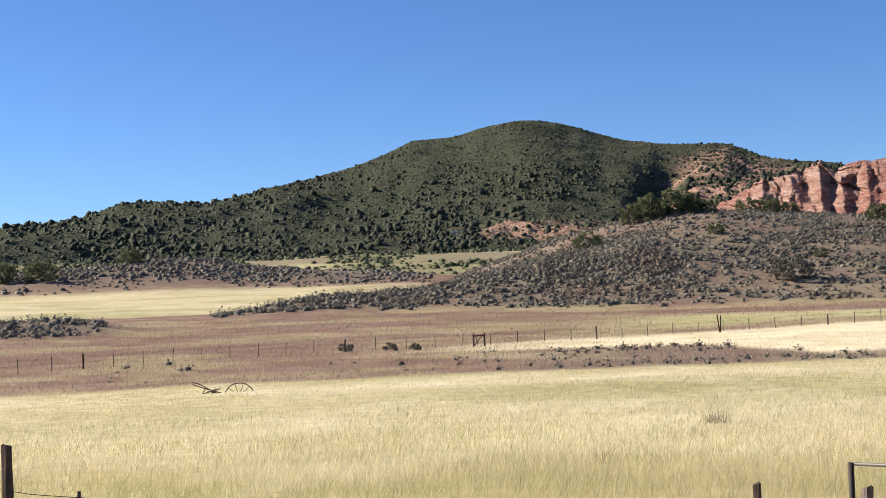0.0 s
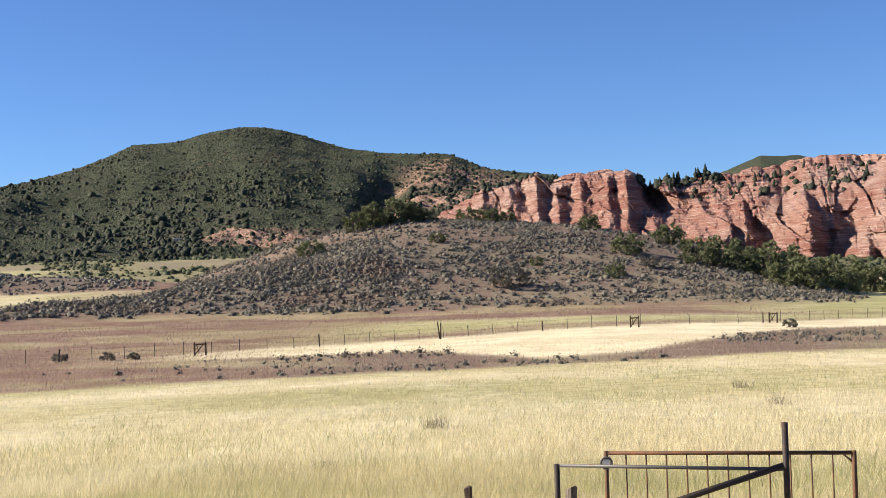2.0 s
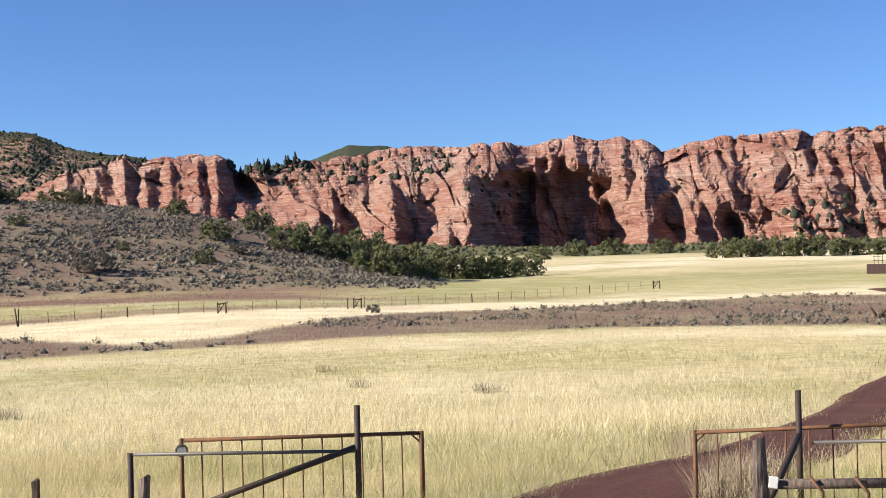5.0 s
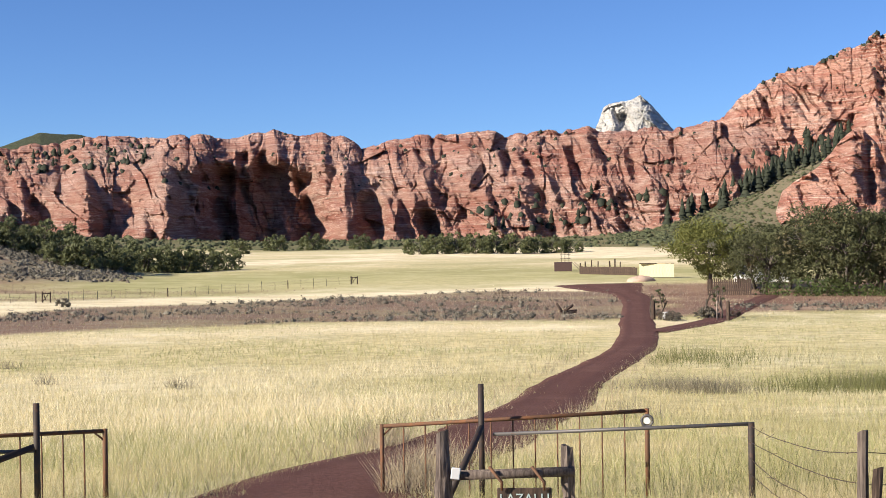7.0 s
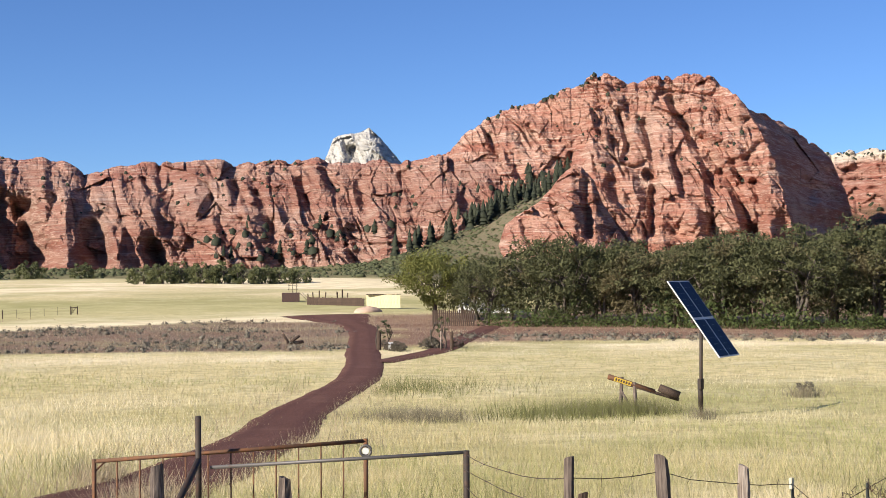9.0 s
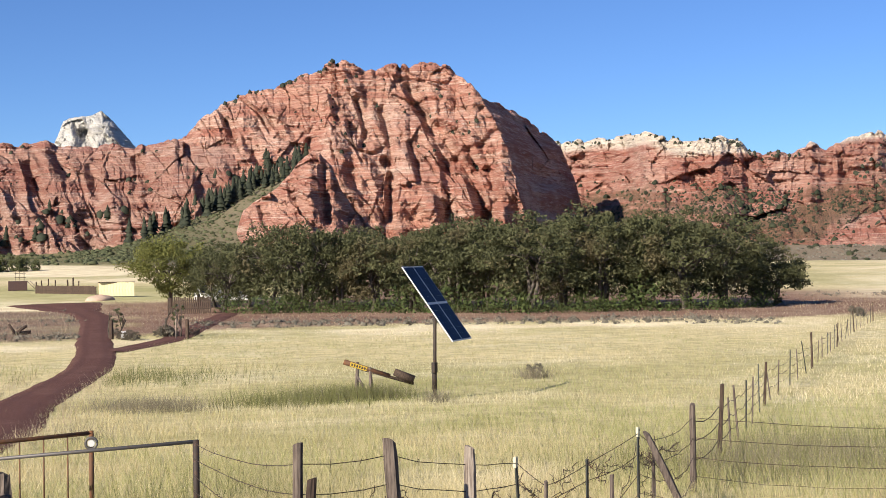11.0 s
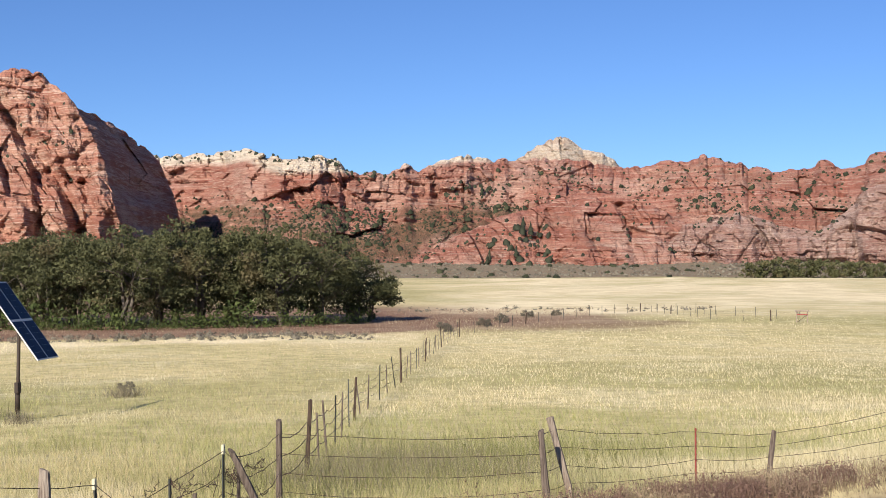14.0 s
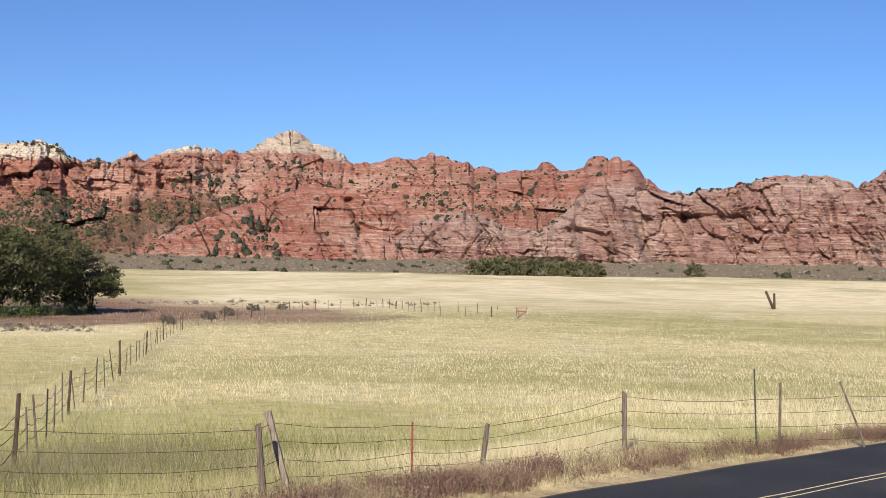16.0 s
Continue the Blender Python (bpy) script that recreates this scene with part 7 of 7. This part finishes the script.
def build_beam():
    thing = new("loading_beam")
    tagged(thing, "old rusty beam resting on two wooden legs, with a yellow plate", "beam")
    p, q = spot(52.3, 50.2, 0.18), spot(55.15, 50.0, -0.62)
    view = np.array((math.sin(radians(53.7)), math.cos(radians(53.7)), 0))
    part("beam", tubes_mesh("beam", [([p, p + (q - p) * 0.66], [0.10, 0.085])], RUST, 4), None, thing, "rusty steel beam")
    part("lower_beam", tubes_mesh("lower_beam", [([p + (q - p) * 0.25 + (0, 0, -0.06), q], [0.05, 0.06])], DARK_WOOD, 6), None, thing)
    part("head", tubes_mesh("head", [([q + (p - q) * 0.28 + (0, 0, 0.2), q + (0, 0, 0.12)], [0.14, 0.17])], DARK_WOOD, 7), None, thing, "bundle of dark timber at the low end")
    for t, lean in ((0.17, 0.05), (0.4, -0.05)):
        x, y, z = p + (q - p) * t
        g = on_ground(x, y)
        part("leg", tubes_mesh("leg", [([(x, y, g - 0.1), (x + lean, y - lean, z + 0.12)], [0.07, 0.06])], POST_WOOD, 7), None, thing)
    x, y, z = p + (q - p) * 0.17
    part("stay", tubes_mesh("stay", [([(x, y, z - 0.3), tuple(p + (q - p) * 0.34 + (0, 0, -0.9))], [0.05, 0.05])], POST_WOOD, 7), None, thing)
    a, b = p + (q - p) * 0.09, p + (q - p) * 0.33
    mid = (a + b) / 2 - view * 0.09
    tilt = math.degrees(math.atan2(a[2] - b[2], np.hypot(*(b - a)[:2])))
    plate = part("name_plate", box_bm((np.linalg.norm(b - a), 0.02, 0.15), (0, 0, 0), 0.0), YELLOW, thing, "yellow plate with dark marks")
    plate.matrix_basis = pose(*mid, 0, tilt, -53.7)
    for k in range(6):
        part("mark", box_bm((0.055, 0.006, 0.085), (-0.24 + 0.095 * k, -0.014, 0), 0.0), DARK_METAL, plate)


YELLOW = metal_material("yellow_paint", (0.484, 0.328, 0.039), (0.312, 0.203, 0.047), 0.25, 0.0, 0.6)
build_beam()


def build_wheel_wreck():
    """A broken wheel-line sprinkler left in the meadow."""
    thing = new("irrigation_wreck")
    tagged(thing, "wrecked wheel-line irrigation pipe with half-buried wheels", "irrigation wheel")
    x, y, g = at(-15.4, 77)
    thing.matrix_basis = pose(x, y, g - 0.12, 0, 0, 15.4) @ Matrix.Diagonal((0.88, 0.88, 0.82, 1))
    rim = [(0.95 + 0.85 * math.cos(k), 0, 0.02 + 0.72 * math.sin(k)) for k in np.linspace(-0.1, math.pi + 0.1, 21)]
    part("wheel_rim", tubes_mesh("wheel_rim", [(rim, [0.032] * 21)], DARK_METAL, 6), None, thing, "half-buried steel wheel rim")
    for k in (0.7, 1.25, 1.9, 2.5):
        part("spoke", tubes_mesh("spoke", [([(0.95, 0, -0.1), (0.95 + 0.85 * math.cos(k), 0, 0.02 + 0.72 * math.sin(k))], [0.02, 0.02])], DARK_METAL, 5), None, thing)
    loop = [(-1.95 + 1.1 * t - 0.0, 0.1 * math.sin(6 * t), 0.92 - 0.55 * t + 0.09 * math.sin(math.pi * t)) for t in np.linspace(0, 1, 9)] + [(-0.85 - 1.05 * t, 0.15, 0.35 + 0.42 * t) for t in np.linspace(0, 1, 7)]
    part("bent_rim", tubes_mesh("bent_rim", [(loop, [0.034] * len(loop))], DARK_METAL, 6), None, thing, "bent steel wheel rim")
    for p, q in (((-1.4, 0, 0.1), (-0.2, 0.1, 0.42)), ((-1.2, 0.1, 0.5), (0.1, 0, 0.05)), ((-1.45, 0, -0.1), (-1.1, 0, 0.5)), ((-0.9, 0, -0.1), (-0.5, 0, 0.45)), ((-1.0, -0.1, 0.3), (-0.2, 0, 0.1))):
        part("pipe", tubes_mesh("pipe", [([p, q], [0.035, 0.03])], DARK_METAL, 6), None, thing)


build_wheel_wreck()


# ---- the farmyard ----
def plank_wall(name, label, category, a0, a1, d, tall, material, width=0.2, gap=0.012, lift=0.0, ragged=0.0, group=""):
    thing = new(name)
    tagged(thing, label, category, group)
    p, q = spot(a0, d[0], 0), spot(a1, d[1], 0)
    length = np.linalg.norm(q - p)
    n = max(3, int(length / width))
    rng = np.random.default_rng(int(a0 * 100))
    ang = math.degrees(math.atan2(q[1] - p[1], q[0] - p[0]))
    mesh = bpy.data.meshes.new("plank")
    bm = box_bm((length / n - gap, 0.035, tall), (0, 0, tall / 2), 0.004)
    bm.to_mesh(mesh)
    bm.free()
    mesh.materials.append(material)
    for k in range(n):
        c = p + (q - p) * (k + 0.5) / n
        ob = part("plank", mesh, None, thing)
        ob.matrix_basis = pose(c[0], c[1], on_ground(c[0], c[1]) + lift, 0, 0, ang) @ Matrix.Diagonal((1, 1, 1 + ragged * rng.uniform(-1, 1), 1))
    for h in (0.3, 0.8):
        m = (p + q) / 2
        rail = part("rail", box_bm((length, 0.05, 0.1), (0, 0.04, tall * h), 0.0), material, thing)
        rail.matrix_basis = pose(m[0], m[1], on_ground(m[0], m[1]) + lift, 0, 0, ang)
    return thing


YELLOW_WALL = wood_material("pale_yellow_boards", (0.60, 0.51, 0.30), (0.72, 0.63, 0.41), (2, 2, 0.3))
TANK_STEEL = metal_material("brown_tank_steel", (0.078, 0.047, 0.043), (0.125, 0.066, 0.047), 0.5, 0.2, 0.7)
EARTH = Nodes("pale_earth", 0.95, 0.1)
EARTH = EARTH.done(EARTH.mix(EARTH.noise(2.5, 5, 0.7), (0.40, 0.27, 0.20), (0.58, 0.44, 0.34)), EARTH.noise(4, 5, 0.7), 0.8, 0.1)


def build_yard():
    plank_wall("picket_fence", "dark brown picket fence before the farmyard trees", "fence", 45.15, 46.9, (150, 149), 1.7, DARK_WOOD, 0.22, 0.05, 0.0, 0.05)
    wall = plank_wall("yellow_wall", "pale yellow boarded wall of a low shed", "shed", 42.44, 43.84, (206, 205), 2.0, YELLOW_WALL, 0.42, 0.012, 0.1, 0.01)
    part("cap", box_bm((5.1, 0.3, 0.12), tuple(np.array(spot(43.14, 205.6, 0)) + (0, 0, on_ground(*spot(43.14, 205.6, 0)[:2]) + 2.12)), 0.0, Euler((0, 0, radians(-43.1))).to_matrix().to_4x4()), DARK_WOOD, wall)
    plank_wall("corral_fence", "dark low plank fence of the corral", "fence", 40.0, 42.35, (228, 216), 1.25, DARK_WOOD, 0.5, 0.02, 0.0, 0.04)
    # tank with a railing and a ladder
    tank = new("water_tank")
    tagged(tank, "brown steel tank with a railing and a slanting ladder", "tank")
    x, y, g = at(39.33, 246)
    tank.matrix_basis = pose(x, y, g, 0, 0, -39.3)
    part("body", box_bm((3.1, 2.4, 1.6), (0, 0, 0.8), 0.03), TANK_STEEL, tank)
    for px in (-0.3, 0.35, 1.05):
        part("railing_post", tubes_mesh("railing_post", [([(px, 0, 1.55), (px, 0, 3.4)], [0.045, 0.045])], DARK_WOOD, 6), None, tank)
    for pz in (2.2, 2.9):
        part("railing_bar", tubes_mesh("railing_bar", [([(-0.5, 0, pz), (1.3, 0, pz)], [0.04, 0.04])], DARK_WOOD, 6), None, tank)
    for off in (0, 0.5):
        part("ladder_rail", tubes_mesh("ladder_rail", [([(1.5 + off, -1.0, 1.6), (3.1 + off, -1.0, 0.0)], [0.06, 0.06])], PALE_WOOD, 5), None, tank)
    for k, (a, d, h) in enumerate(((40.25, 232, 1.9), (40.5, 231, 2.2), (40.75, 230, 2.0), (41.25, 226, 2.1), (41.45, 226, 2.4), (41.65, 225, 1.9), (40.05, 232, 1.7))):
        x, y, g = at(a, d)
        ob = part("corral_post", post_mesh("corral_post", h, 0.12, 60 + k, DARK_WOOD, (0.1 * (k % 3 - 1), 0)))
        tagged(ob, "dark wooden post standing in the corral", "post", "corral posts")
        ob.location = (x, y, g)
    # heap of earth
    rng = np.random.default_rng(66)
    bm = bmesh.new()
    bmesh.ops.create_uvsphere(bm, u_segments=20, v_segments=10, radius=1.0)
    for v in bm.verts:
        k = 1 + 0.2 * noise.noise(v.co * 2.1)
        v.co = Vector((v.co.x * 2.3 * k, v.co.y * 1.6 * k, max(v.co.z, -0.1) * 0.85 * k))
    for f in bm.faces:
        f.smooth = True
    heap = part("earth_heap", bm, EARTH)
    x, y, g = at(42.5, 192)
    heap.location = (x, y, g - 0.05)
    tagged(heap, "pale heap of earth beside the drive", "earth heap")
    # gate posts on the drive, with a box and young tree
    for a, d, h, r in ((42.95, 102, 1.35, 0.16), (45.95, 100, 1.35, 0.13)):
        x, y, g = at(a, d)
        ob = part("gate_post", post_mesh("gate_post", h, r, int(a), DARK_WOOD, (0, 0), 0.1))
        tagged(ob, "thick dark wooden post beside the drive", "post", "drive posts")
        ob.location = (x, y, g)
    x, y, g = at(43.45, 101)
    ob = part("white_box", box_bm((0.42, 0.3, 0.5), (0, 0, 0.25), 0.03), WHITE_PAINT)
    ob.matrix_basis = pose(x, y, g + 0.1, 0, 0, -30)
    tagged(ob, "small white box beside the drive", "box")
    x, y, g = at(45.5, 100)
    ob = part("white_stake", tubes_mesh("white_stake", [([(0, 0, -0.1), (0, 0, 1.4)], [0.05, 0.045])], PALE_WOOD, 6))
    ob.location = (x, y, g)
    tagged(ob, "pale wooden stake beside the drive", "stake")
    grey = bpy.data.objects["grey_shrub"]
    for a, d, s in ((43.5, 101, 0.33), (43.75, 100, 0.3), (45.15, 102.5, 0.42), (44.9, 103, 0.36), (46.2, 104, 0.25), (43.1, 107, 0.25)):
        x, y = (float(v) for v in polar(a, d))
        plant_copy(grey, x, y, 77 * a, s)
    young = build_tree("young_tree", "slender young tree with thin foliage", 44, 2.4, 0.5, 0.9, 12, 30, 0.07, LEAF_SHRUB)
    plant(young, *(float(v) for v in polar(43.15, 103)), 0, 1.0)
    plant_copy(young, *(float(v) for v in polar(45.55, 102)), 90, 1.1)
    # the pale house behind the trees
    house = new("farmhouse")
    tagged(house, "white house half hidden behind the trees", "house")
    x, y, g = at(47.3, 186)
    house.matrix_basis = pose(x, y, g, 0, 0, -47.3)
    part("wall", box_bm((7.0, 5.0, 2.6), (0, 0, 1.3), 0.02), WHITE_PAINT, house)
    bm = bmesh.new()
    pts = [(-3.8, -2.9, 2.55), (3.8, -2.9, 2.55), (3.8, 2.9, 2.55), (-3.8, 2.9, 2.55), (-3.8, 0, 4.0), (3.8, 0, 4.0)]
    vs = [bm.verts.new(p) for p in pts]
    for f in ((0, 1, 5, 4), (2, 3, 4, 5), (0, 4, 3), (1, 2, 5), (3, 2, 1, 0)):
        bm.faces.new([vs[k] for k in f])
    part("roof", bm, DARK_METAL, house, "dark roof")
    for px in (-2.2, 1.8):
        part("window", box_bm((1.0, 0.08, 1.0), (px, -2.52, 1.5), 0.01), CELLS, house, "dark window")
    # small hut on the far slope
    hut = new("far_hut")
    tagged(hut, "small pale hut on the far mountain slope", "hut")
    x, y = polar(-5.7, 1075)
    i = int(np.argmin(np.abs(MOUNTAIN_D - 1075)))
    j = int(np.argmin(np.abs(MOUNTAIN_AZ + 5.7)))
    hut.matrix_basis = pose(float(x), float(y), float(MOUNTAIN_Z[i, j]), 0, 0, 5.7)
    part("wall", box_bm((6.5, 5, 3.2), (0, 0, 1.6), 0.05), EARTH, hut)
    part("roof", box_bm((7.2, 5.6, 0.5), (0, 0, 3.4), 0.1), WHITE_PAINT, hut)


build_yard()


def build_meadow_bushes():
    rng = np.random.default_rng(90)
    grey = bpy.data.objects["grey_shrub"]
    for a, d, s in ((60.1, 62, 0.2), (74.6, 140, 0.4), (75.3, 150, 0.45), (73.0, 128, 0.35), (76.4, 165, 0.4), (77.6, 170, 0.35)):
        x, y = (float(v) for v in polar(a, d))
        plant_copy(grey, x, y, rng.uniform(0, 360), s)


build_meadow_bushes()
